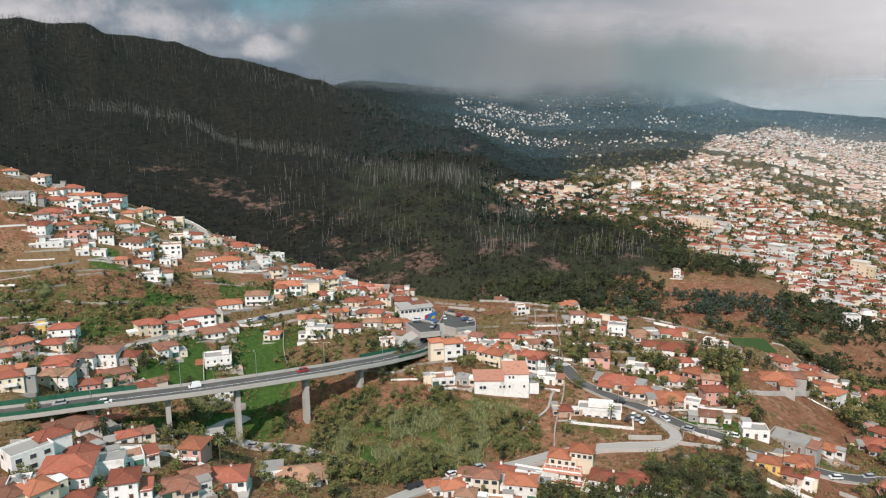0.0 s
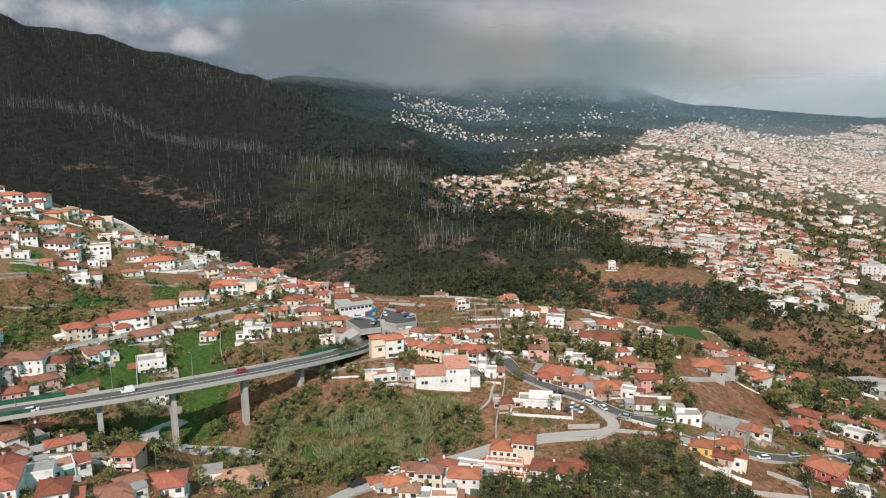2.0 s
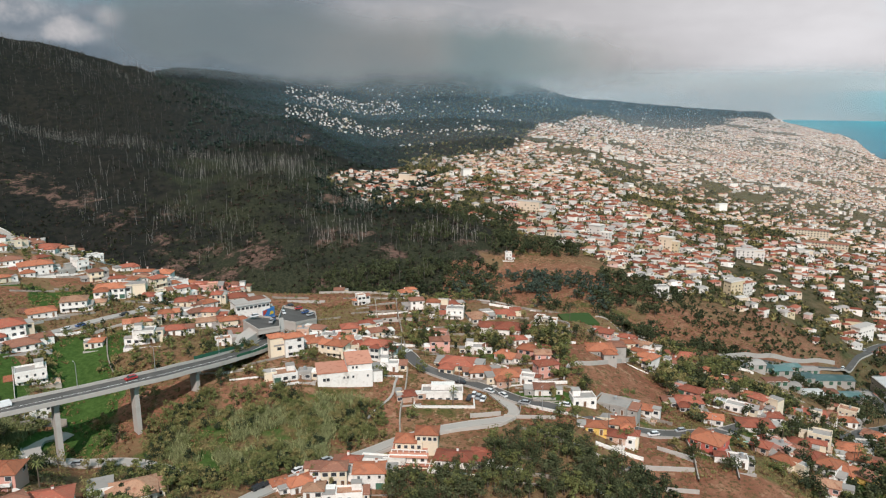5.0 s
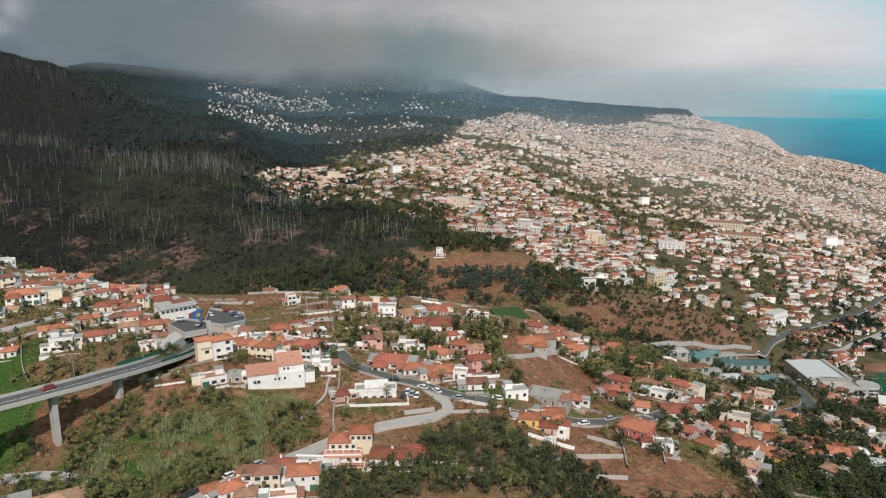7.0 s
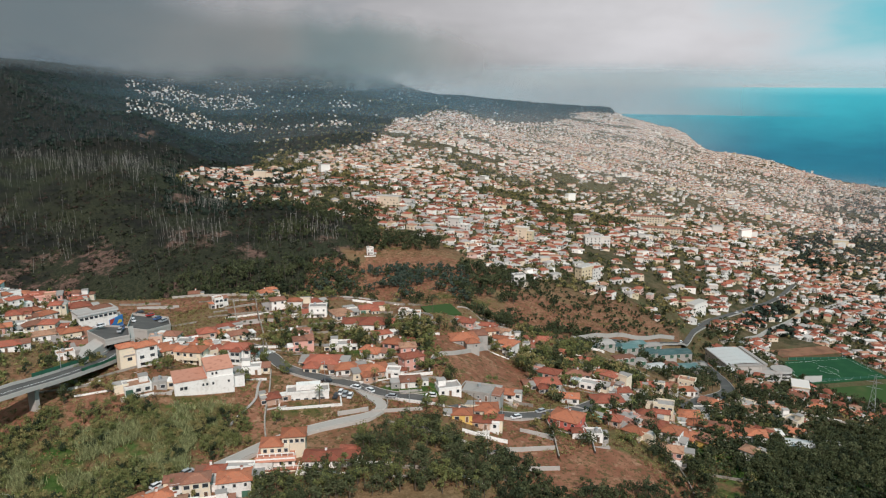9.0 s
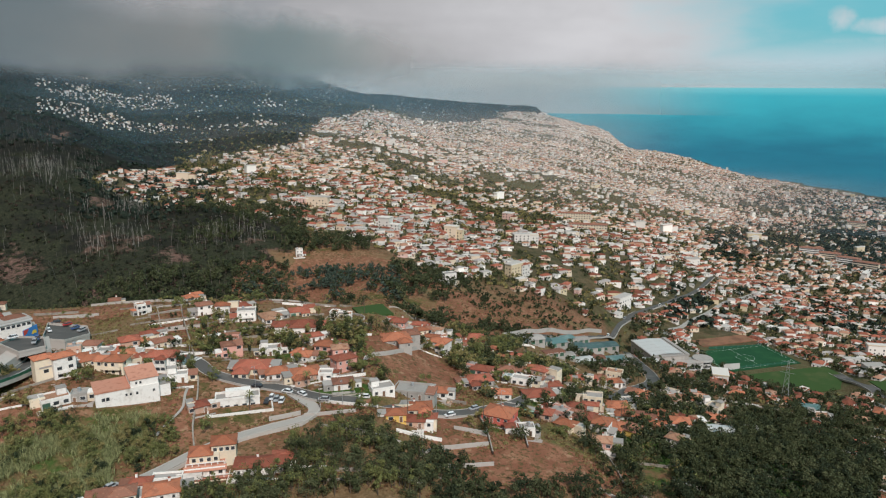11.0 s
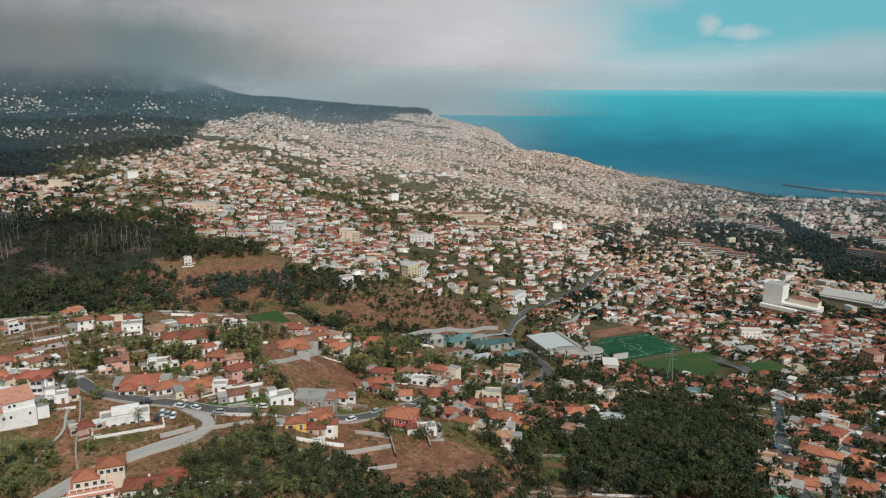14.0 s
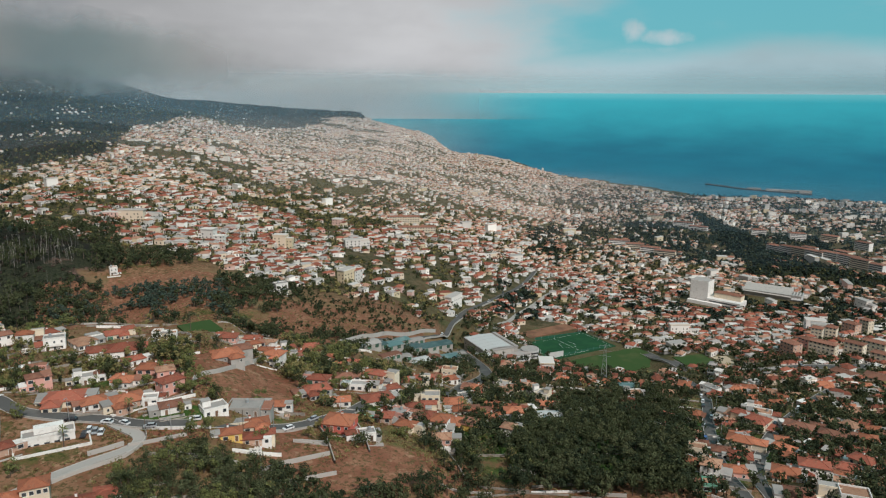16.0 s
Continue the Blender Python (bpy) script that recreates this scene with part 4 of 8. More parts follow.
    # lean-tos and flat-roofed annexes that have grown round the house
    for k in (-1, 1):
        if rng.random() < 0.62:
            aw, ad, ah = rng.uniform(2.0, 4.2), d * rng.uniform(0.45, 0.9), rng.uniform(2.2, 2.9) + (2.7 if floors > 1 and rng.random() < 0.3 else 0)
            ax, ay = k * (w / 2 + aw / 2 - 0.02), rng.uniform(-0.3, 0.3) * (d - ad)
            tone = rng.choice([wall, "white", "grey", "cream"])
            part("annexe", Shape().box(ax - aw / 2, ay - ad / 2, -5, ax + aw / 2, ay + ad / 2, ah), [tone], ob)
            if rng.random() < 0.4:
                part("annexe_roof", Shape().add([(ax - aw / 2 - 0.3, ay - ad / 2 - 0.4, ah - 0.1), (ax + aw / 2 + 0.3, ay - ad / 2 - 0.4, ah - 0.1), (ax + aw / 2 + 0.3, ay + ad / 2 + 0.1, ah + 0.9), (ax - aw / 2 - 0.3, ay + ad / 2 + 0.1, ah + 0.9), (ax - aw / 2 - 0.3, ay - ad / 2 - 0.4, ah - 0.25), (ax + aw / 2 + 0.3, ay - ad / 2 - 0.4, ah - 0.25), (ax + aw / 2 + 0.3, ay + ad / 2 + 0.1, ah - 0.2), (ax - aw / 2 - 0.3, ay + ad / 2 + 0.1, ah - 0.2)], [(0, 1, 2, 3), (4, 5, 1, 0), (5, 6, 2, 1), (6, 7, 3, 2), (7, 4, 0, 3)]), [rng.choice([tile, "tile_brown", "slab"])], ob)
            else:
                part("annexe_roof", Shape().box(ax - aw / 2 - 0.15, ay - ad / 2 - 0.15, ah, ax + aw / 2 + 0.15, ay + ad / 2 + 0.15, ah + rng.choice([0.15, 0.6])), [rng.choice(["slab", "white", "slab"])], ob)
            place_part("window", WINDOWS[chosen], ob, ax, ay - ad / 2, ah - 1.9)
    return ob


# ---------------------------------------------------------------- roads, walls
def smooth_line(points, step=3.0):
    """A Catmull-Rom line through plan points given as (bearing, distance), as x, y pairs."""
    p = [np.array([r * math.sin(radians(b)), r * math.cos(radians(b))]) for b, r in points]
    p = [2 * p[0] - p[1]] + p + [2 * p[-1] - p[-2]]
    line = []
    for a, b, c, d in zip(p, p[1:], p[2:], p[3:]):
        n = max(2, int(np.linalg.norm(c - b) / step))
        for i in range(n):
            t = i / n
            line.append(0.5 * (2 * b + (c - a) * t + (2 * a - 5 * b + 4 * c - d) * t * t + (3 * b - a - 3 * c + d) * t ** 3))
    line.append(p[-2])
    return np.array(line)


def normals(line):
    d = np.gradient(line, axis=0)
    d /= np.linalg.norm(d, axis=1)[:, None] + 1e-9
    return np.stack([d[:, 1], -d[:, 0]], -1)


ROADS = []


def road(points, width, mat, label, lines=False, kerb=True, drop=1.2, name="road"):
    line = smooth_line(points)
    side = normals(line)
    z = ground_z(line[:, 0], line[:, 1])
    for _ in range(6):
        z[1:-1] = (z[:-2] + z[1:-1] + z[2:]) / 3
    z = z + 0.45
    ROADS.append((line, width))
    s, n = Shape(), len(line)
    rail = lambda off, dz: [(*(line[i] + side[i] * off), z[i] + dz) for i in range(n)]
    quads = [(i, i + 1, n + i + 1, n + i) for i in range(n - 1)]
    h = width / 2
    s.add(rail(-h, 0) + rail(h, 0), quads, 0)
    s.add(rail(h, 0) + rail(h, -drop), quads, 1)
    s.add(rail(-h, -drop) + rail(-h, 0), quads, 1)
    ob = solid(name, s, [mat, "concrete"], label, "road", "structure")
    if lines:
        k = Shape()
        k.add(rail(-0.09, 0.02) + rail(0.09, 0.02), quads)
        part("centre_line", k, ["line"], ob)
    if kerb:
        for off in (-h, h):
            k = Shape()
            a, b = off - 0.12, off + 0.12
            k.add(rail(a, 0.0) + rail(a, 0.16) + rail(b, 0.16) + rail(b, 0.0), [(j * n + i, j * n + i + 1, (j + 1) * n + i + 1, (j + 1) * n + i) for j in range(3) for i in range(n - 1)])
            part("kerb", k, ["concrete"], ob)
    return line, side, z


def garden_wall(points, high, mat, label, thick=0.3, below=2.5):
    line = smooth_line(points, 4.0)
    side = normals(line)
    z = ground_z(line[:, 0], line[:, 1])
    n, s = len(line), Shape()
    rail = lambda off, dz: [(*(line[i] + side[i] * off), z[i] + dz) for i in range(n)]
    t = thick / 2
    s.add(rail(-t, -below) + rail(-t, high) + rail(t, high) + rail(t, -below), [(j * n + i, j * n + i + 1, (j + 1) * n + i + 1, (j + 1) * n + i) for j in range(3) for i in range(n - 1)])
    return solid("garden_wall", s, [mat], label, "wall", "", "garden walls")


main_road = road([(8.4, 306), (9.4, 298), (10.3, 290), (11.1, 281), (13.0, 274), (15.4, 268), (17.3, 263), (19.4, 256), (21.7, 253), (24.0, 251), (26.0, 251), (28.5, 254), (31.0, 259), (33.5, 266), (36, 276), (38.5, 296), (40.5, 312), (43, 330)], 5.6, "asphalt", "dark asphalt street along the ridge between the houses")
hairpin = road([(17.0, 263), (18.2, 255), (19.1, 249), (18.9, 244), (17.6, 241), (15.6, 239), (12.0, 235), (8.8, 229), (4.9, 219), (1.0, 210), (-3.0, 199), (-6, 190)], 4.0, "pale_road", "pale concrete road winding below the houses", False)
upper_road = road([(-26, 322), (-22.9, 330), (-20.7, 336), (-16.9, 350), (-14.3, 358), (-11.3, 366), (-8.2, 376), (-5.1, 376), (-2.6, 372), (-1.0, 380)], 5.0, "pale_road", "grey street across the upper slope", False)
ridge_road = road([(-25.5, 512), (-21.4, 505), (-19.5, 496), (-17.7, 484), (-15.7, 470), (-13.5, 452)], 5.0, "pale_road", "concrete lane along the crest", False)
market_road = road([(34.0, 379), (36.4, 408), (38.8, 436), (41.1, 472), (43.0, 512), (44.3, 579), (45.8, 640), (48.2, 716), (50, 800), (51, 900)], 8.0, "asphalt", "grey town street climbing past the sheds", False)
town_road = road([(59.5, 520), (62, 500), (63.4, 489), (64.9, 426), (65.4, 338), (66.3, 272), (68.4, 240), (71, 225)], 5.2, "asphalt", "dark street descending between red-roofed houses")
east_road = road([(76, 540), (73.1, 486), (70.3, 356), (69.4, 298), (69.3, 260), (70.8, 240)], 4.8, "asphalt", "narrow asphalt street between gardens", False)
hall_road = road([(43.5, 330), (45.5, 360), (47.3, 415), (46.0, 470), (44.4, 520)], 7.5, "asphalt", "asphalt street beside the sports hall", False)
valley_lane = road([(-25.5, 262), (-22, 258), (-19, 254), (-16.6, 250), (-13, 243), (-10.5, 232), (-9, 220)], 4.5, "pale_road", "narrow lane in the gully under the bridge", False)
cross_road = road([(47.9, 604), (49.2, 654), (50.6, 711), (52.0, 794), (53.3, 852), (55, 930)], 5.5, "pale_road", "pale street climbing between gardens past the hall", False)
expressway = road([(60, 600), (64, 548), (68, 545), (72, 575), (76, 610), (82, 660)], 9.0, "asphalt", "dual carriageway edged with concrete walls", False)
path = road([(9.3, 271), (9.0, 266), (8.8, 258), (8.3, 254), (7.6, 250), (7.0, 246), (6.6, 243)], 0.9, "pale_road", "narrow trodden path down the slope", False, False, 0.3, "path")
driveway = road([(-16.4, 266), (-17.2, 269), (-18.4, 267), (-18.9, 260), (-18.6, 253)], 6.0, "pale_road", "pale concrete drive below the stepped houses", False)
p = spot(10.0, 294.5)
nearest = np.argmin(np.hypot(main_road[0][:, 0] - p.x, main_road[0][:, 1] - p.y))
zebra = tagged(thing("crossing", pose(p.x, p.y, main_road[2][nearest] + 0.03, 0, 0, 30), "white zebra crossing painted on the asphalt", "crossing"), kind="structure")
for i in range(6):
    part("stripe", Shape().add([(i - 3, -1.6, 0), (i - 2.5, -1.6, 0), (i - 2.5, 1.6, 0), (i - 3, 1.6, 0)], [(0, 1, 2, 3)]), ["line"], zebra)

garden_wall([(19.6, 251), (19.5, 245.2), (18.0, 237.8), (15.7, 235.8), (12.1, 231.8), (8.9, 225.9), (5.0, 216), (1.1, 207)], 1.15, "concrete", "long pale parapet on the lower side of the concrete road", 0.4, 3.5)
garden_wall([(18.0, 245.4), (16.8, 244.3), (15.4, 243.3)], 1.6, "concrete", "pale retaining wall above the concrete road", 0.4)
garden_wall([(-19.3, 274), (-17.8, 275.5), (-16.3, 274)], 3.0, "stone", "stone retaining wall below the stepped houses", 0.6)
garden_wall([(-19.4, 290), (-19.3, 318)], 1.4, "concrete", "pale side wall of the stepped houses", 0.3)
garden_wall([(-13.0, 340), (-13.1, 318), (-12.8, 300)], 0.9, "stone", "stone wall beside a green field", 0.4)
garden_wall([(10.9, 300), (11.1, 340), (11.0, 385)], 1.2, "stone", "stone wall between dry plots", 0.4)
garden_wall([(3.0, 425), (6.0, 418), (9.2, 408), (10.2, 418)], 1.3, "concrete", "pale wall along the rim of the gorge", 0.3)
garden_wall([(36.4, 262), (37.0, 250), (37.4, 240)], 1.2, "concrete", "pale wall below a red house", 0.3)
garden_wall([(43.5, 262), (44.8, 250), (45.6, 238)], 0.9, "stone", "stone field wall beside the wood", 0.4)
garden_wall([(23.2, 270), (23.5, 283), (25.2, 291), (27.3, 309), (29.2, 335)], 1.8, "concrete", "long pale concrete wall round a bare field", 0.5)
garden_wall([(28.1, 222), (30.0, 231), (34.0, 238)], 1.6, "concrete", "pale retaining wall below a terraced plot", 0.4)
garden_wall([(31.7, 221), (34.5, 225)], 1.4, "concrete", "short pale retaining wall on red earth", 0.4)
garden_wall([(28.2, 240), (28.3, 222)], 1.2, "concrete", "pale side wall of a plot", 0.3)
garden_wall([(33.0, 262), (33.8, 248), (34.4, 232)], 1.4, "stone", "stone wall between two plots", 0.4)
garden_wall([(20.5, 237), (22.6, 231), (24.0, 228)], 1.2, "concrete", "curved pale wall above the wood", 0.5)
garden_wall([(9.4, 228), (9.4, 245), (9.9, 262), (10.1, 276)], 1.4, "stone", "dark stone wall running down the slope", 0.5)
garden_wall([(9.9, 300), (9.6, 330), (9.3, 370), (9.2, 400)], 1.6, "stone", "dark stone wall between dry terraces", 0.4)
garden_wall([(7.8, 330), (7.6, 370), (7.5, 400)], 1.0, "stone", "low stone wall on a dry terrace", 0.4)
garden_wall([(17.6, 238), (16.0, 235.8), (13.2, 233.8)], 0.5, "concrete", "concrete wall under the bend of the road", 0.5)
garden_wall([(20.0, 252), (22, 249), (24.5, 247)], 1.1, "white", "white parapet along the street", 0.3)
garden_wall([(16.5, 320), (20.5, 318), (23.5, 330), (22.0, 350)], 1.0, "concrete", "pale lane wall between houses", 0.3)
garden_wall([(35, 400), (38.8, 446), (43.0, 522)], 2.6, "concrete", "high pale wall beside the street", 0.6)
garden_wall([(-28, 208), (-24, 214), (-21, 210), (-19, 203)], 1.2, "white", "white boundary wall between gardens", 0.3)
garden_wall([(-31, 228), (-27, 218), (-22, 218)], 1.4, "stone", "stone boundary wall above the houses", 0.4)
garden_wall([(-21.6, 512), (-18.5, 497), (-16.3, 482)], 2.0, "concrete", "concrete crest wall beside the lane", 0.4)
garden_wall([(-24, 345), (-20, 352), (-17, 364)], 1.2, "concrete", "pale wall behind the street houses", 0.3)
garden_wall([(-28.5, 372), (-26, 368), (-23.5, 372)], 1.0, "stone", "stone terrace wall in the grass", 0.4)
garden_wall([(-14, 345), (-11, 350), (-8, 352)], 1.2, "concrete", "pale wall below the street", 0.3)
garden_wall([(51.8, 330), (54, 350), (56.5, 360)], 1.2, "concrete", "pale wall beside roofs and wood", 0.3)


# ---------------------------------------------------------------- the viaduct
def viaduct():
    """A concrete box-girder road bridge over the gully, on five tall piers."""
    ob = thing("road_bridge", pose(0, 0, 0), "pale concrete road viaduct on tall slender piers over a gully", "bridge")
    plan = [(-40, 272, 243.6), (-35.3, 258, 244.8), (-32.4, 252, 245.2), (-27.6, 249, 245.0), (-22.2, 248, 244.4), (-17.8, 250, 243.7), (-11.5, 258, 242.3), (-7.7, 267, 240.9), (-3.9, 283, 238.0), (-1.6, 300, 235.2), (-0.4, 320, 233.4)]
    line = smooth_line([p[:2] for p in plan], 4.0)
    side = normals(line)
    along = np.degrees(np.arctan2(line[:, 0], line[:, 1]))
    z = np.interp(along, [p[0] for p in plan], [p[2] for p in plan])
    n = len(line)
    rail = lambda off, dz: [(*(line[i] + side[i] * off), z[i] + dz) for i in range(n)]

    def strip(name, profile, mat, label="", first=0, last=None):
        s = Shape()
        last_ = n if last is None else last
        m = last_ - first
        pts = [p for off, dz in profile for p in rail(off, dz)[first:last_]]
        k = len(profile)
        s.add(pts, [(j * m + i, j * m + i + 1, ((j + 1) % k) * m + i + 1, ((j + 1) % k) * m + i) for j in range(k) for i in range(m - 1)])
        return part(name, s, [mat], ob, label)

    strip("girder", [(-2.6, -1.5), (-4.9, -0.4), (-4.9, 0.0), (4.9, 0.0), (4.9, -0.4), (2.6, -1.5)], "concrete", "pale concrete box girder")
    deck = strip("deck", [(-4.3, 0.0), (-4.3, 0.08), (4.3, 0.08), (4.3, 0.0)], "asphalt", "dark asphalt carriageway")
    for off in (-4.75, 4.75):
        strip("parapet", [(off - 0.2, -0.5), (off - 0.2, 0.95), (off + 0.2, 0.95), (off + 0.2, -0.5)], "concrete")
    part("centre_line", Shape().add(rail(-0.1, 0.1) + rail(0.1, 0.1), [(i, i + 1, n + i + 1, n + i) for i in range(n - 1)]), ["line"], deck)
    # green screens at both ends
    cut = lambda lo, hi: (int(np.searchsorted(along, lo)), int(np.searchsorted(along, hi)))
    for off, (a, b), h in ((-4.75, cut(-40, -24), 2.6), (4.75, cut(-40, -26), 2.2), (-4.75, cut(-6.5, -2.2), 2.3), (4.75, cut(-5.0, -1.2), 2.0)):
        strip("noise_screen", [(off - 0.1, 0.95), (off - 0.1, h), (off + 0.1, h), (off + 0.1, 0.95)], "fence_green", "dark green mesh screen", a, b)
    for bb in (-27.8, -22.1, -16.7, -11.6, -6.8):
        i = int(np.argmin(np.abs(along - bb)))
        x, y = line[i]
        d = np.array([side[i][1], -side[i][0]])
        foot = z_at(x, y) - 3
        s = Shape()
        for top, bot, w, t in ((z[i] - 1.45, z[i] - 2.4, 2.5, 0.9), (z[i] - 2.4, foot, 1.7, 0.8)):
            poly = [line[i] + side[i] * a * w + d * c * t for a, c in ((-1, -1), (1, -1), (1, 1), (-1, 1))]
            area = sum(poly[k - 1][0] * poly[k][1] - poly[k][0] * poly[k - 1][1] for k in range(4))
            s.prism([tuple(q) for q in (poly if area > 0 else poly[::-1])], bot, top)
        part("pier", s, ["concrete"], ob)
    return line, side, z, along


bridge = viaduct()


def row_of_windows(owner, xs, y, zs, mesh, turn=0.0):
    for x in xs:
        for z in zs:
            place_part("window", mesh, owner, x, y, z, turn)


def portal():
    """The concrete mouth where the bridge road goes under the parking decks."""
    ob = thing("tunnel_portal", pose(0, 0, 0), "concrete tunnel mouth with parking deck on its roof", "tunnel")
    xy = lambda b, r: (r * math.sin(radians(b)), r * math.cos(radians(b)))
    # the sloping wing wall beside the carriageway
    a, b, c, d = xy(-4.1, 291), xy(-1.9, 309), xy(-2.2, 320), xy(-3.6, 308)
    s = Shape().prism([a, b, c, d], 226, [237.9, 238.6, 238.8, 237.9], 0)
    part("wing_wall", s, ["concrete"], ob, "pale sloping concrete wing wall")
    plan = [xy(-1.95, 306), xy(-0.25, 310), xy(-0.3, 328), xy(-1.9, 338), xy(-3.1, 322)]
    s = Shape().prism(plan, [238.0, 237.6, 226, 226, 226], [239.9, 239.3, 237.4, 236.3, 239.6], 0, 1)
    part("parking_deck", s, ["concrete", "asphalt"], ob, "asphalt parking deck edged in concrete")
    s = Shape().prism([xy(-0.22, 309), xy(0.1, 310), xy(0.05, 327), xy(-0.25, 327)], 226, 238.4, 0)
    part("side_wall", s, ["grey"], ob)
    # parapet round the deck
    s = Shape()
    tops = [239.9, 239.3, 237.4, 236.3, 239.6]
    for i in range(5):
        p, q = Vector((*plan[i], tops[i])), Vector((*plan[(i + 1) % 5], tops[(i + 1) % 5]))
        e = (q - p).cross(Vector((0, 0, 1))).normalized() * 0.15
        up = Vector((0, 0, 0.8))
        s.add([p - e, q - e, q + e, p + e, p - e + up, q - e + up, q + e + up, p + e + up], [(4, 5, 6, 7), (0, 1, 5, 4), (1, 2, 6, 5), (2, 3, 7, 6), (3, 0, 4, 7)])
    part("deck_parapet", s, ["concrete"], ob)
    # the rear car park, walled, behind the deck
    lot = [xy(-0.4, 344), xy(1.0, 338), xy(2.7, 350), xy(2.6, 370), xy(0.1, 380)]
    s = Shape().prism(lot, 215, [231.5, 231.2, 228.8, 226.4, 227.6], 0, 1)
    part("car_park", s, ["concrete", "asphalt"], ob, "walled asphalt car park")
    s = Shape()
    tops = [231.5, 231.2, 228.8, 226.4, 227.6]
    for i in range(5):
        p, q = Vector((*lot[i], tops[i])), Vector((*lot[(i + 1) % 5], tops[(i + 1) % 5]))
        e = (q - p).cross(Vector((0, 0, 1))).normalized() * 0.15
        up = Vector((0, 0, 1.2))
        s.add([p - e, q - e, q + e, p + e, p - e + up, q - e + up, q + e + up, p + e + up], [(4, 5, 6, 7), (0, 1, 5, 4), (1, 2, 6, 5), (2, 3, 7, 6), (3, 0, 4, 7)])
    part("lot_parapet", s, ["concrete"], ob)
    # painted end wall of the shop beside the car park: abstract colour fields
    m = place_matrix(-2.3, 374, 18, 229.0)
    shop = thing("shop", m, "white flat-roofed shop with a long row of windows", "building")
    TAKEN.append((m.translation.x, m.translation.y, 10))
    part("wall", Shape().box(-10, -4, -6, 8, 5, 5.2), ["white"], shop)
    part("roof", Shape().box(-10.4, -4.6, 5.2, 8.4, 5.4, 5.7), ["slab"], shop)
    part("upper_roof", Shape().hip(-2, -1, 7, 5, 5.75, 0.35, 0.4), ["tile_brown"], shop)
    part("fascia", Shape().box(-10.42, -4.72, 4.4, 8.42, -4.62, 5.3), ["sheet_white"], shop, "pale fascia band")
    row_of_windows(shop, [-8.5 + 2.2 * k for k in range(8)], -4, (2.2,), WINDOWS[2])
    m = place_matrix(-1.05, 362, 52, 229.6)
    mural = thing("mural_wall", m, "wall painted with blue, yellow and red shapes", "mural")
    part("panel", Shape().box(-4.6, 0, -6, 4.6, 0.4, 3.2), ["blue"], mural)
    part("painted_sun", Shape().add([(0.3, -0.02, -0.2), (3.8, -0.02, -0.2), (3.6, -0.02, 1.2), (1.4, -0.02, 1.5)], [(0, 1, 2, 3)]), ["mural_yellow"], mural, "yellow painted field")
    part("painted_field", Shape().add([(-4.6, -0.02, 0.6), (-2.6, -0.02, 1.2), (-0.9, -0.02, 3.1), (-4.6, -0.02, 3.15)], [(0, 1, 2, 3)]), ["mural_red"], mural, "red painted field")


portal()


# ---------------------------------------------------------------- single buildings
def warehouse():
    """The big white block on the edge of the slope."""
    m = place_matrix(4.75, 268, 6, 226.3)
    ob = thing("apartment_block", m, "large plain white building with terracotta roof terraces", "building")
    TAKEN.append((m.translation.x, m.translation.y, 13))
    part("wall", Shape().box(-10.5, -6, -8, 10.5, 6, 9.2), ["white"], ob)
    part("plinth", Shape().box(-10.0, -7.2, -9, 6, -6, -0.6), ["stone"], ob)
    part("upper_storey", Shape().box(1.0, -5.6, 9.2, 10.4, 6, 12.0), ["white"], ob)
    part("roof", Shape().box(-10.7, -6.2, 9.2, 0.99, 6.2, 9.5).box(-10.7, -6.2, 9.5, 0.99, -6.0, 9.8), ["tile_salmon"], ob, "terracotta roof terrace")
    part("upper_roof", Shape().add([(0.7, -6, 12.0), (10.7, -6, 12.0), (10.7, 6.3, 12.9), (0.7, 6.3, 12.9), (0.7, -6, 11.8), (10.7, -6, 11.8), (10.7, 6.3, 12.0), (0.7, 6.3, 12.0)], [(0, 1, 2, 3), (4, 5, 1, 0), (5, 6, 2, 1), (6, 7, 3, 2), (7, 4, 0, 3)]), ["tile_salmon"], ob, "low terracotta pitched roof")
    part("garden_terrace", Shape().box(3.5, -9.4, -9, 11.5, -6.02, -2.2).box(3.2, -12.6, -9, 12.2, -9.42, -4.2), ["cream"], ob, "tan garden terraces below the block")
    row_of_windows(ob, (-8, -6.6), -6, (6.0,), WINDOWS[0])
    row_of_windows(ob, (-0.5, 0.9, 3.0, 8.6), -6, (6.4,), WINDOWS[3])
    row_of_windows(ob, (-4.4, -2.2, 2.4, 7.0), -6, (1.2,), WINDOWS[0])
    row_of_windows(ob, (3.0, 4.4), -5.6, (10.0,), WINDOWS[3])
    for z in (1.2, 6.0):
        for y in (-3, 2):
            place_part("window", WINDOWS[0], ob, -10.5, y, z, -90)
            place_part("window", WINDOWS[0], ob, 10.5, y, z, 90)
    part("annexe", Shape().box(10.52, -3, -6, 14.8, 6, 7.2), ["white"], ob)
    part("annexe_roof", Shape().box(10.55, -3.2, 7.2, 15.0, 6.2, 7.45), ["slab"], ob)


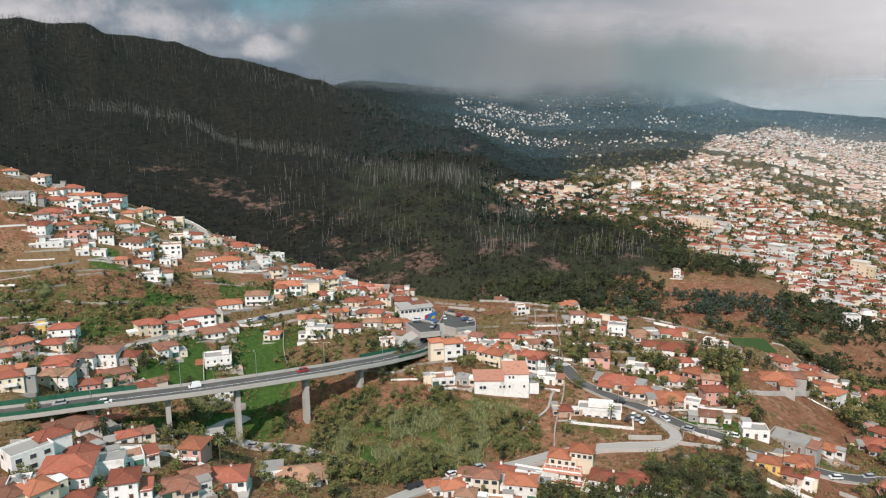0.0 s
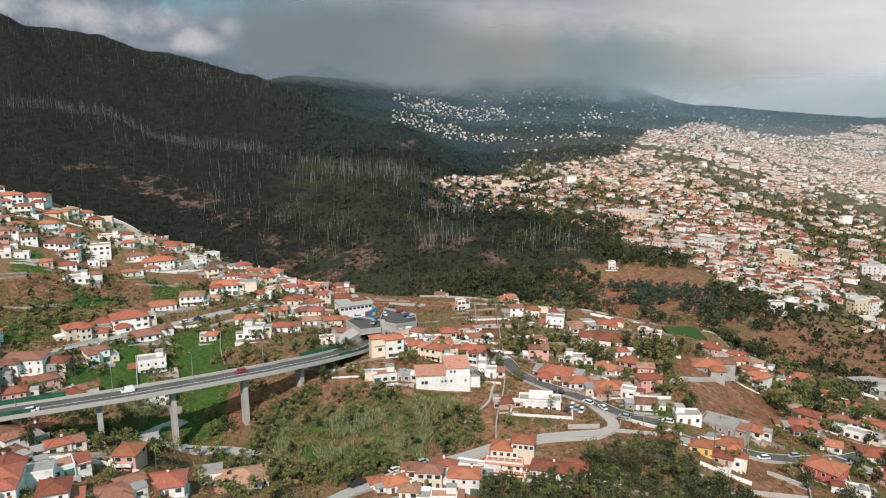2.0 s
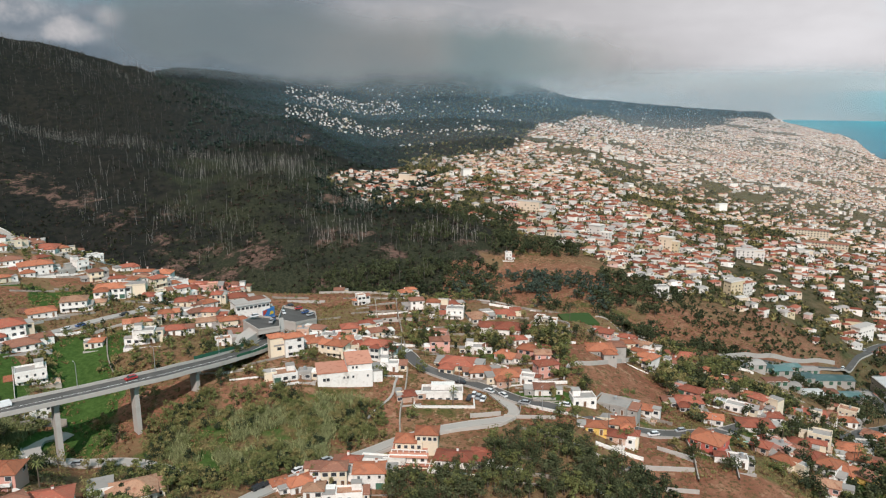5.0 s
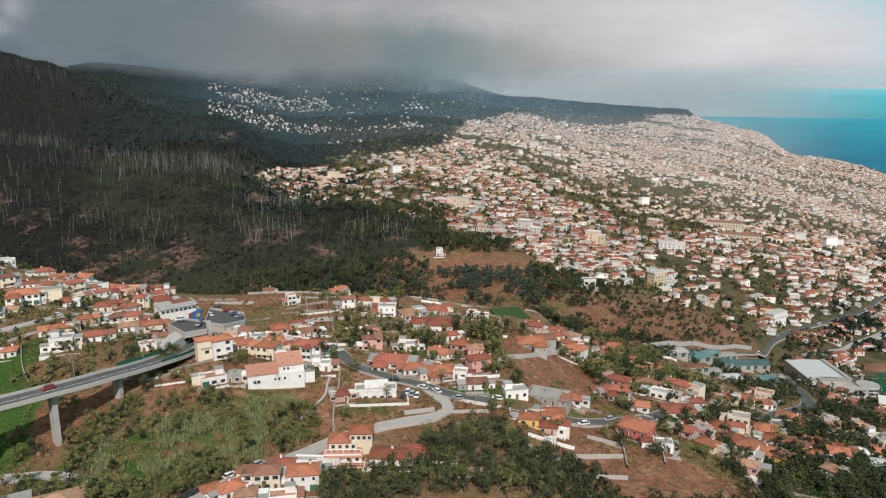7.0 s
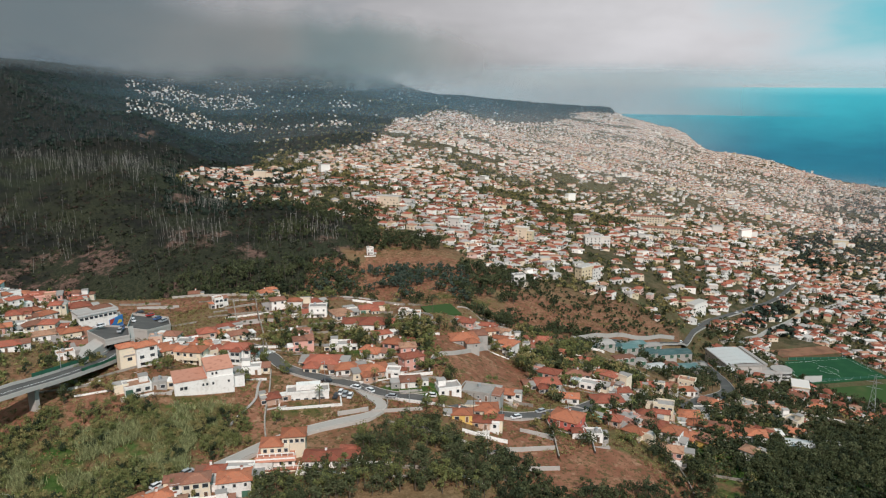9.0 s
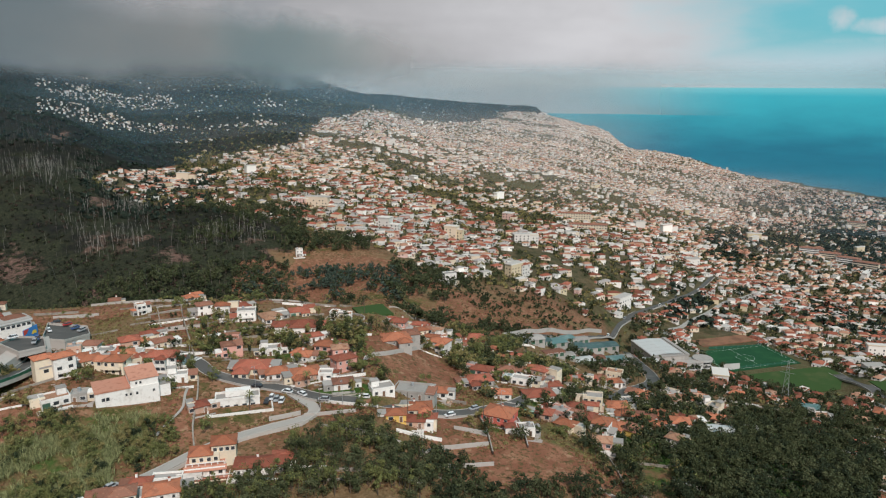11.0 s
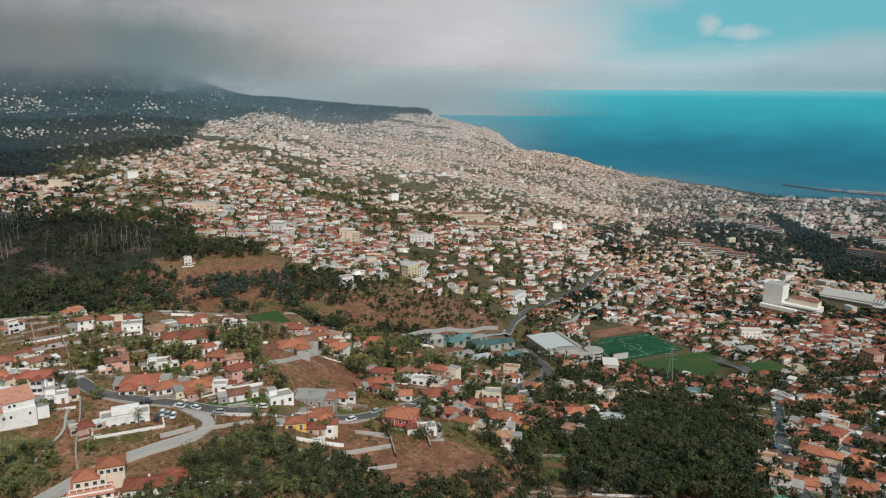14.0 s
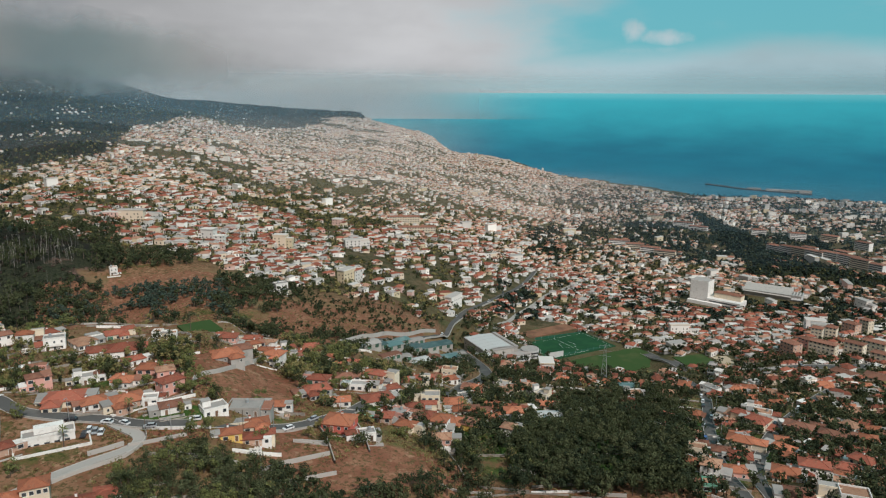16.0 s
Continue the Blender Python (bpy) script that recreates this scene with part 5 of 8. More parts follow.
def terrace_complex():
    """The long white terraced building in the bend of the road."""
    m = place_matrix(13.4, 255, 0, 222.6)
    ob = thing("terraced_building", m, "long white terraced building inside the road bend", "building")
    TAKEN.append((m.translation.x, m.translation.y, 14))
    part("lower_wall", Shape().box(-12.5, -5.5, -6, 10.5, -5.0, 3.4).box(-12.5, -5.0, -6, -12.0, 3.0, 3.4).box(10.0, -5.0, -6, 10.5, 2, 3.4), ["white"], ob, "long white garden wall")
    part("courtyard", Shape().box(-12, -5, -6, 10, 3, 1.6), ["slab"], ob)
    part("wall", Shape().box(-9.5, 0.5, -2, 6, 6.5, 6.0), ["white"], ob)
    part("roof_terrace", Shape().box(-9.3, 0.7, 6.0, 5.8, 6.3, 6.1, 1).box(-9.7, 0.3, 6.0, 6.2, 0.55, 6.8).box(-9.7, 6.45, 6.0, 6.2, 6.7, 6.9).box(-9.7, 0.55, 6.0, -9.45, 6.45, 6.8).box(5.95, 0.55, 6.0, 6.2, 6.45, 6.8), ["white", "slab"], ob)
    part("roof_room", Shape().box(-6, 3, 6.1, 3, 6.3, 8.2), ["white"], ob)
    row_of_windows(ob, (-8, -5.5, -2.5, 0.5, 3.5), 0.5, (2.6,), WINDOWS[2])
    row_of_windows(ob, (-10, -7, -3, 2, 6), -5.5, (1.6,), WINDOWS[3])


def stacked_house():
    """The salmon house that steps down the slope in tiled terraces with white balustrades."""
    m = place_matrix(10.6, 219, -6, 222.4)
    ob = thing("terraced_house", m, "salmon and cream house stepping down in tiled terraces", "house")
    TAKEN.append((m.translation.x, m.translation.y, 11))
    for k, (x0, x1, y0, y1, z0, z1) in enumerate(((-9.0, 7.4, -9.5, 6, -9, -3.6), (-8.6, 6.8, -6.6, 6, -3.6, -0.9), (-7.6, 4.4, -3.6, 6, -0.9, 2.0), (-6.4, 2.6, -0.4, 6, 2.0, 4.8), (0.2, 7.6, 1.2, 7.4, -0.9, 7.0))):
        part("storey", Shape().box(x0, y0, z0, x1, y1, z1), [("brown", "cream", "white", "cream", "cream")[k]], ob)
        if k < 3:
            part("terrace_roof", Shape().add([(x0 - 0.5, y0 - 0.8, z1 - 0.45), (x1 + 0.5, y0 - 0.8, z1 - 0.45), (x1 + 0.5, y0 + 1.3, z1 + 0.25), (x0 - 0.5, y0 + 1.3, z1 + 0.25), (x0 - 0.5, y0 - 0.8, z1 - 0.6), (x1 + 0.5, y0 - 0.8, z1 - 0.6)], [(0, 1, 2, 3), (4, 5, 1, 0), (4, 0, 3), (5, 2, 1)]), ["tile_red" if k < 2 else "tile_salmon"], ob, "sloping red tile terrace edge")
            part("terrace_floor", Shape().box(x0 + 0.1, y0 + 1.3, z1, x1 - 0.1, y1 - 0.1, z1 + 0.16), ["tile_salmon"], ob, "salmon tiled terrace floor")
            n = 7
            for i in range(n):
                x = x0 + 0.3 + (x1 - x0 - 0.6) * i / (n - 1)
                part("baluster", Shape().box(x - 0.12, y0 + 1.35, z1 + 0.17, x + 0.12, y0 + 1.6, z1 + 1.0), ["white"], ob)
            part("handrail", Shape().box(x0 + 0.2, y0 + 1.3, z1 + 1.0, x1 - 0.2, y0 + 1.65, z1 + 1.14), ["white"], ob, "white balustrade rail")
        row_of_windows(ob, [x0 + (x1 - x0) * q for q in (0.15, 0.4, 0.65, 0.88)], y0, (z1 - 2.2,), WINDOWS[0])
    part("roof", Shape().hip(-6.4, -0.4, 0.4, 6, 4.9, 0.42, 0.5), ["tile_orange"], ob)
    part("upper_roof", Shape().hip(0.2, 1.2, 7.6, 7.4, 7.1, 0.42, 0.5), ["tile_orange"], ob)


def sports_hall():
    """A hall with a pale sheet roof, a stepped wing and a round, banded end towards the pitch."""
    m = place_matrix(47.45, 539, 0, 140.0) @ pose(0, 0, 0, 0, 0, -61.0) @ Matrix.Diagonal((0.92, 0.92, 1, 1))
    ob = thing("sports_hall", m, "grey sports hall with pale roof and curved banded end", "building")
    part("wall", Shape().box(-19.5, -13.5, -8, 19.5, 13.5, 8.6), ["concrete"], ob)
    part("roof", Shape().box(-20, -13.9, 8.6, 20, 17.6, 9.3).box(-20, 14.4, 9.3, 20, 17.6, 9.9), ["slab"], ob, "grey flat roof edge")
    part("roof_sheet", Shape().add([(-19, -13, 9.35), (17, -13, 9.35), (17, 0, 10.2), (-19, 0, 10.2), (17, 12.5, 9.6), (-19, 12.5, 9.6)], [(0, 1, 2, 3), (3, 2, 4, 5)]), ["sheet_white"], ob, "pale sheet roof")
    for i in range(6):
        part("roof_seam", Shape().add([(-19 + 7.0 * i + dx, y, z) for dx in (0, 0.25) for y, z in ((-13, 9.40), (0, 10.25), (12.5, 9.65))], [(0, 3, 4, 1), (1, 4, 5, 2)]), ["slab"], ob)
    part("side_gallery", Shape().box(-19.5, 13.52, -8, 19.5, 17.2, 8.58), ["grey"], ob)
    # the white wing across the near end leads to the round stair tower
    part("wing", Shape().box(20.02, -6, -8, 27, 26, 4.6).box(20.02, -6.3, 4.6, 27.3, 26, 5.2, 1), ["sheet_white", "slab"], ob, "low white wing with grey roof")
    part("window_band", Shape().box(27.0, -4, 1.2, 27.06, 22, 2.8), ["pane"], ob, "dark ribbon window")
    part("entrance_block", Shape().box(14, 17.62, -8, 20, 26, 4.4).box(13.7, 17.62, 4.4, 20, 26.3, 4.9, 1), ["concrete", "slab"], ob)
    for k in range(3):
        z0 = -0.6 + k * 2.7
        ring = lambda q: [(20 + q * math.sin(a), 29 - q * math.cos(a)) for a in np.linspace(0, 2 * math.pi, 21)[:-1]]
        part("glazing", Shape().prism(ring(7.2), z0 - 1.3, z0), ["pane"], ob, "dark curved window band")
        part("band", Shape().prism(ring(7.8), z0, z0 + 1.4, 0, 1), ["sheet_white", "slab"], ob, "curved white facade band")
    part("tower_foot", Shape().prism(ring(7.0), -8, -1.9), ["grey"], ob)
    for i in range(7):
        place_part("window", WINDOWS[2], ob, -17 + i * 5.2, -13.5, 4.6, 0)
    TAKEN.append((m.translation.x, m.translation.y, 26))
    q = m @ Vector((20, 22, 0))
    TAKEN.append((q.x, q.y, 18))


def pitch(bearing, r, w, d, turn, mat, label, lines=True, rise=0.6):
    m = place_matrix(bearing, r, turn)
    m.translation.z += rise
    ob = thing("sports_pitch", m, label, "sports pitch", "sports pitches")
    part("surface", Shape().box(-w / 2, -d / 2, -7, w / 2, d / 2, 0), [mat], ob)
    if lines:
        s = Shape()
        t, a, b = 0.12, w / 2 - 3, d / 2 - 3
        for x0, y0, x1, y1 in ((-a, -b, a, -b + t), (-a, b - t, a, b), (-a, -b + t, -a + t, b - t), (a - t, -b + t, a, b - t), (-t / 2, -b + t, t / 2, b - t)):
            s.box(x0, y0, 0, x1, y1, 0.02)
        for k in range(24):
            q, e = 2 * math.pi * k / 24, 2 * math.pi * (k + 1) / 24
            s.add([(c * math.cos(v), c * math.sin(v), 0.02) for c, v in ((7, q), (7.15, q), (7.15, e), (7, e))], [(0, 1, 2, 3)])
        part("markings", s, ["line"], ob, "white pitch lines")
        for k in (-1, 1):
            s = Shape().tube((k * a, -3.6, 0), (k * a, -3.6, 2.4), 0.08, 0.08).tube((k * a, 3.6, 0), (k * a, 3.6, 2.4), 0.08, 0.08).tube((k * a, -3.6, 2.4), (k * a, 3.6, 2.4), 0.08, 0.08)
            part("goal", s, ["line"], ob)
    TAKEN.append((m.translation.x, m.translation.y, max(w, d) * 0.55))
    return ob


def big_office():
    m = place_matrix(65.2, 905, -20)
    ob = thing("office_block", m, "tall plain white block with lower white wings", "building")
    part("tower", Shape().box(-31, -9, -10, -9, 9, 27), ["white"], ob)
    part("tower_roof", Shape().box(-30.4, -8.4, 27, -9.6, 8.4, 27.4), ["slab"], ob)
    part("wing", Shape().box(-8.98, -12, -10, 31, 10, 8), ["white"], ob)
    part("entrance_wing", Shape().box(-31, -17, -10, 10, -12.02, 4), ["white"], ob)
    part("upper_wing", Shape().box(-4, -2, 8, 28, 10, 14), ["cream"], ob)
    part("upper_roof", Shape().hip(-4, -2, 28, 10, 14.1, 0.3, 0.4), ["tile_brown"], ob)
    for k in range(2):
        part("window_band", Shape().box(-6, -12.12, 1.2 + 3.4 * k, 29, -12, 2.6 + 3.4 * k), ["pane"], ob, "dark ribbon window")
    m = place_matrix(69.0, 965, -8)
    ob = thing("long_hall", m, "long low building with sloping grey metal roof", "building")
    part("wall", Shape().box(-33, -9, -10, 33, 9, 7), ["grey"], ob)
    part("roof", Shape().add([(-34, -11, 5.5), (22, -11, 4.5), (22, 10, 12), (-34, 10, 12), (-34, -11, 5), (22, -11, 4), (22, 10, 7), (-34, 10, 7)], [(0, 1, 2, 3), (4, 5, 1, 0), (5, 6, 2, 1), (6, 7, 3, 2), (7, 4, 0, 3)]), ["grey"], ob, "sloping grey metal roof")
    for k in range(4):
        part("gable", Shape().add([(22 + 3.4 * k, -11, 2), (25.4 + 3.4 * k, -11, 2), (23.7 + 3.4 * k, -5, 9), (23.7 + 3.4 * k, 9, 9)], [(0, 1, 2), (1, 3, 2), (0, 2, 3)]), ["sheet_white"], ob, "white pointed gable")
    for p in ((64.6, 905, 36), (69, 965, 40)):
        q = spot(p[0], p[1])
        TAKEN.append((q.x, q.y, p[2]))


def apartment(bearing, r, w, d, floors, wall, turn):
    m = place_matrix(bearing, r, turn)
    TAKEN.append((m.translation.x, m.translation.y, max(w, d) * 0.65))
    ob = thing("apartment_block", m, f"{FLOOR_WORDS.get(floors, 'tall')} {WALL_WORDS[wall]} apartment block with dark red roof", "building", "apartment blocks")
    h = floors * 2.9
    part("wall", Shape().box(-w / 2, -d / 2, -8, w / 2, d / 2, h), [wall], ob)
    part("roof", Shape().hip(-w / 2, -d / 2, w / 2, d / 2, h + 0.1, 0.22, 0.4), ["tile_brown"], ob)
    for level in range(floors):
        n = max(3, round(w / 3.6))
        for i in range(n):
            place_part("window", WINDOWS[2], ob, (i + 0.5) / n * w - w / 2, -d / 2, level * 3.0 + 0.9)
        for i in range(2):
            for k in (-1, 1):
                place_part("window", WINDOWS[0], ob, k * w / 2, (i - 0.5) * d * 0.5, level * 3.0 + 0.9, 90 * k)


def flats(bearing, r, w, floors, turn, wall):
    """A slab of flats far off, with a dark ribbon of windows on each floor."""
    m = place_matrix(bearing, r, turn)
    TAKEN.append((m.translation.x, m.translation.y, w * 0.6))
    ob = thing("apartment_block", m, f"{FLOOR_WORDS[floors]} {WALL_WORDS[wall]} slab of flats with ribbon windows", "building", "slabs of flats")
    h = floors * 3.0
    part("wall", Shape().box(-w / 2, -6, -10, w / 2, 6, h), [wall], ob)
    part("roof", Shape().hip(-w / 2, -6, w / 2, 6, h + 0.1, 0.25, 0.4), ["tile_brown"], ob)
    for k in range(floors):
        part("window_band", Shape().box(-w / 2 + 1, -6.08, k * 3.0 + 0.9, w / 2 - 1, -6, k * 3.0 + 2.2), ["pane"], ob, "dark ribbon of windows")


def shed(bearing, r, w, d, h, turn, mat, label):
    w, d, h = w * 0.72, d * 0.76, h * 0.6
    m = place_matrix(bearing, r, turn)
    TAKEN.append((m.translation.x, m.translation.y, max(w, d) * 0.55))
    ob = thing("shed", m, label, "shed", "workshop sheds")
    part("wall", Shape().box(-w / 2, -d / 2, -6, w / 2, d / 2, h), ["grey"], ob)
    part("roof", Shape().add([(-w / 2 - 0.4, -d / 2 - 0.4, h), (w / 2 + 0.4, -d / 2 - 0.4, h), (w / 2 + 0.4, 0, h + d * 0.10), (-w / 2 - 0.4, 0, h + d * 0.10), (w / 2 + 0.4, d / 2 + 0.4, h), (-w / 2 - 0.4, d / 2 + 0.4, h)], [(0, 1, 2, 3), (3, 2, 4, 5), (0, 3, 5), (1, 4, 2)]), [mat], ob)
    for i in range(3):
        place_part("door", GARAGE, ob, (i - 1) * w / 3.2, -d / 2, 0.05)


warehouse(), terrace_complex(), stacked_house(), sports_hall(), big_office()
pitch(53.97, 601, 70, 44, 40.5, "turf", "dark green artificial football pitch with white lines", True, 0.5)
pitch(57.75, 567, 84, 40, 42.3, "lawn", "worn green grass football pitch", False, 0.5)
pitch(64.06, 574, 27, 25, 37, "lawn", "small green training pitch beside sand", False)
pitch(66.2, 583, 13, 20, 36, "sand", "pale sand pitch beside the grass", False)
pitch(52.3, 640, 54, 16, 40, "red_earth", "red earth ground beside the football pitch", False)
pitch(24.17, 371, 19, 17, -72, "lawn", "small green walled football court", False, 1.2)
for bb, rr, ww, dd, fl, wl, tt in ((70.6, 618, 13, 10, 4, "brown", -40), (71.6, 640, 10, 9, 4, "pink", -40), (72.7, 632, 20, 9, 4, "cream", -18), (74.7, 648, 14, 9, 4, "cream", -18), (75.9, 668, 18, 9, 4, "cream", -18), (76.3, 630, 12, 9, 3, "cream", -18),
                                   (72.2, 700, 9, 9, 4, "cream", -10), (73.1, 712, 9, 9, 4, "cream", -10), (74.3, 750, 13, 10, 4, "brown", -30), (75.2, 765, 9, 9, 5, "cream", -30), (40.4, 1060, 48, 12, 3, "cream", 2), (41.5, 960, 50, 12, 2, "cream", 0), (74.2, 560, 16, 11, 1, "cream", -25), (76.6, 560, 22, 14, 1, "cream", -10)):
    apartment(bb, rr, ww, dd, fl, wl, tt)
for bb, rr, ww, dd, hh, tt, mt, lb in ((37.2, 398, 22, 12, 4, 30, "slab", "long grey workshop shed with open doors"), (39.0, 412, 24, 12, 4, 30, "teal", "workshop shed with faded teal sheet roof"), (40.6, 430, 24, 12, 4.5, 28, "teal", "blue-green sheet metal shed beside the street"),
                                       (42.0, 452, 26, 13, 4.5, 28, "teal", "blue-green sheet metal shed beside the street"), (43.2, 478, 26, 13, 4.5, 24, "teal", "large teal roofed market shed"), (44.0, 452, 22, 10, 4, 24, "teal", "green sheet roofed shed among houses"),
                                       (41.6, 405, 18, 10, 3.5, 28, "sheet_white", "small pale roofed shed"), (39.2, 385, 16, 9, 3.5, 30, "tile_brown", "brown roofed workshop shed"), (46.9, 500, 16, 10, 3.5, 10, "sheet_white", "white canopy roof beside the hall"), (45.6, 288, 8, 6, 2.4, 10, "green", "small green roofed terrace shed"),
                                       (38.2, 406, 14, 9, 4, 30, "teal", "workshop shed with faded teal sheet roof"), (39.9, 442, 20, 9, 4, 30, "teal", "long blue-grey sheet roofed shed"), (41.2, 466, 18, 10, 4, 28, "slab", "grey flat workshop by the street"), (42.6, 426, 16, 9, 4, 26, "tile_brown", "brown roofed workshop shed"), (40.2, 398, 14, 9, 3.5, 28, "slab", "small grey flat roofed shed"), (44.8, 476, 16, 9, 4, 20, "slab", "grey flat shed beside the street"),
                                       (37.6, 268, 7, 5, 2.3, 0, "green", "small green roofed hut"), (52.6, 322, 18, 9, 4, 12, "sheet_white", "long pale sheet roofed shed above the wood"), (54.6, 338, 14, 8, 3.5, 20, "slab", "grey flat shed above the wood"), (59.0, 430, 16, 10, 4, 15, "teal", "pale blue sheet roofed shed")):
    shed(bb, rr, ww, dd, hh, tt, mt, lb)

for bb, rr, ww, fl, tt, wl in ((68.9, 1330, 30, 4, -30, "white"), (69.7, 1300, 26, 5, -34, "white"), (70.5, 1285, 26, 5, -30, "cream"), (71.1, 1330, 24, 4, -30, "white"), (71.5, 1250, 30, 5, -34, "white"), (72.4, 1240, 28, 5, -30, "white"), (73.2, 1290, 26, 4, -34, "cream"),
                               (73.6, 1222, 30, 5, -34, "white"), (74.4, 1195, 28, 5, -30, "cream"), (75.3, 1185, 26, 4, -30, "white"), (67.6, 1500, 26, 4, 10, "white"), (70.2, 1480, 28, 5, 14, "white"), (72.3, 1500, 30, 4, -20, "cream"), (74.4, 1420, 26, 5, -30, "white"),
                               (57.6, 1240, 34, 3, 4, "white"), (58.8, 1225, 30, 3, 0, "cream"), (60.0, 1215, 32, 3, -6, "white"), (61.1, 1205, 34, 3, -8, "cream"), (62.3, 1560, 40, 4, -10, "white"), (63.4, 1520, 36, 3, -10, "white"), (60.2, 1700, 34, 4, 8, "cream")):
    flats(bb, rr, ww, fl, tt, wl)
# the houses, slope by slope
house(-30.9, 538, 7.9, 5.8, 1, "hip", "white", 14)
house(-29.1, 533, 9.2, 6.8, 2, "hip", "white", -19)
house(-28.0, 529, 6.5, 4.8, 1, "flat", "grey", -14)
house(-30.7, 493, 14.0, 8.8, 2, "flat", "grey", -12)
house(-28.4, 500, 13.4, 8.8, 1, "hip", "cream", -14)
house(-28.8, 480, 11.8, 8.7, 1, "hip", "pink", 14)
house(-27.3, 529, 12.0, 8.8, 1, "hip", "white", 17)
house(-26.2, 509, 11.6, 8.6, 2, "hip", "white", 4)
house(-24.7, 512, 13.8, 8.8, 2, "hip", "white", -21)
house(-29.5, 456, 9.7, 7.2, 2, "hip", "white", -18)
house(-27.1, 451, 10.0, 7.4, 2, "hip", "pink", -8)
house(-29.0, 441, 12.6, 8.8, 1, "flat", "white", -3)
house(-26.9, 436, 5.0, 4.8, 1, "hip", "cream", 5)
house(-25.4, 444, 7.3, 5.4, 2, "hip", "white", -1)
house(-25.9, 427, 6.4, 4.8, 1, "flat", "white", -11)
house(-23.7, 495, 8.1, 6.0, 1, "hip", "cream", -15)
house(-21.8, 508, 8.7, 6.5, 1, "hip", "white", 9)
house(-24.1, 468, 8.5, 6.2, 2, "hip", "white", 11)
house(-23.0, 469, 11.2, 8.3, 1, "hip", "cream", -21)
house(-23.5, 445, 13.2, 8.8, 2, "hip", "white", -17)
house(-21.1, 450, 12.3, 8.8, 2, "flat", "white", -2)
house(-20.3, 475, 11.7, 8.7, 1, "flat", "white", -5)
house(-18.4, 476, 9.4, 7.0, 1, "flat", "cream", 17)
house(-23.2, 421, 7.6, 5.7, 1, "hip", "white", 1)
house(-22.7, 405, 11.8, 8.7, 1, "flat", "white", -4)
house(-21.5, 433, 5.7, 4.8, 1, "flat", "white", -3)
house(-18.6, 448, 10.8, 8.0, 1, "hip", "white", 7)
house(-17.1, 437, 14.8, 8.8, 2, "hip", "white", 4)
house(-16.2, 477, 11.4, 8.5, 1, "hip", "white", -15)
house(-16.8, 485, 6.8, 5.0, 1, "hip", "grey", 11)
house(-15.3, 476, 5.5, 4.8, 1, "hip", "cream", 12)
house(-15.3, 437, 8.3, 6.2, 1, "flat", "grey", 21)
house(-19.2, 422, 6.6, 5.0, 1, "hip", "cream", 13)
house(-12.4, 395, 13.2, 8.8, 2, "hip", "white", -10, 0, "tile_orange")
house(-14.9, 379, 10.8, 8.0, 2, "hip", "white", -8)
house(-17.1, 374, 11.0, 8.2, 1, "hip", "white", 7)
house(-19.5, 350, 14.1, 8.8, 2, "hip", "white", 7)
house(-18.6, 338, 12.0, 8.8, 1, "hip", "white", 9)
house(-23.2, 339, 8.6, 6.4, 2, "hip", "cream", 17)
house(-21.7, 340, 7.2, 5.4, 1, "hip", "cream", -9)
house(-11.1, 444, 8.5, 6.3, 1, "hip", "white", 20)
house(-9.9, 430, 6.8, 5.0, 1, "hip", "white", -22)
house(-8.7, 436, 9.4, 7.0, 1, "hip", "white", -19)
house(-10.5, 418, 7.6, 5.7, 1, "hip", "white", 21)
house(-8.1, 415, 6.6, 4.9, 1, "hip", "white", 20)
house(-7.0, 424, 6.4, 4.8, 1, "hip", "white", -9)
house(-6.2, 421, 8.1, 6.0, 1, "hip", "white", -16)
house(-5.5, 417, 9.7, 7.3, 1, "flat", "pink", -8)
house(-4.4, 421, 6.7, 5.0, 1, "hip", "pink", -21)
house(-6.5, 392, 7.2, 5.4, 1, "hip", "brown", 18)
house(-3.5, 400, 10.4, 7.8, 1, "hip", "brown", 7)
house(-2.0, 383, 11.3, 8.4, 2, "hip", "white", 4)
house(-10.4, 323, 8.5, 6.3, 2, "flat", "white", -11)
house(-10.5, 344, 7.3, 5.4, 1, "hip", "cream", -1)
house(-13.7, 333, 4.8, 4.8, 1, "hip", "white", -14)
house(-22.0, 317, 8.4, 6.2, 2, "hip", "white", 12)
house(-18.2, 309, 10.6, 7.8, 2, "flat", "white", -1)
house(-26.5, 313, 13.8, 8.8, 2, "hip", "white", -21)
house(-29.3, 300, 9.9, 7.4, 2, "hip", "pink", -11)
house(-25.6, 300, 9.0, 6.6, 1, "hip", "pink", 9)
house(-31.6, 337, 9.9, 7.4, 1, "hip", "white", 1)
house(-30.5, 339, 7.1, 5.3, 1, "flat", "yellow", -6)
house(-32.7, 306, 6.0, 4.8, 1, "hip", "white", -11)
house(-32.7, 292, 6.5, 4.8, 1, "hip", "cream", -18)
house(-4.2, 340, 7.6, 5.6, 2, "hip", "cream", 5)
house(-4.7, 315, 6.5, 4.8, 1, "flat", "white", 7)
house(-5.9, 346, 8.2, 6.1, 1, "hip", "white", 1)
house(-29.3, 244, 13.8, 8.8, 1, "hip", "white", 19)
house(-32.0, 211, 10.3, 7.7, 2, "flat", "white", 19)
house(-29.4, 199, 11.5, 8.6, 2, "hip", "white", -13)
house(-25.6, 207, 9.0, 6.7, 1, "flat", "white", 5)
house(-25.2, 227, 6.1, 4.8, 1, "hip", "white", 6)
house(-26.4, 266, 8.7, 6.4, 1, "hip", "cream", -11)
house(-18.2, 199, 10.9, 8.1, 1, "hip", "white", -9)
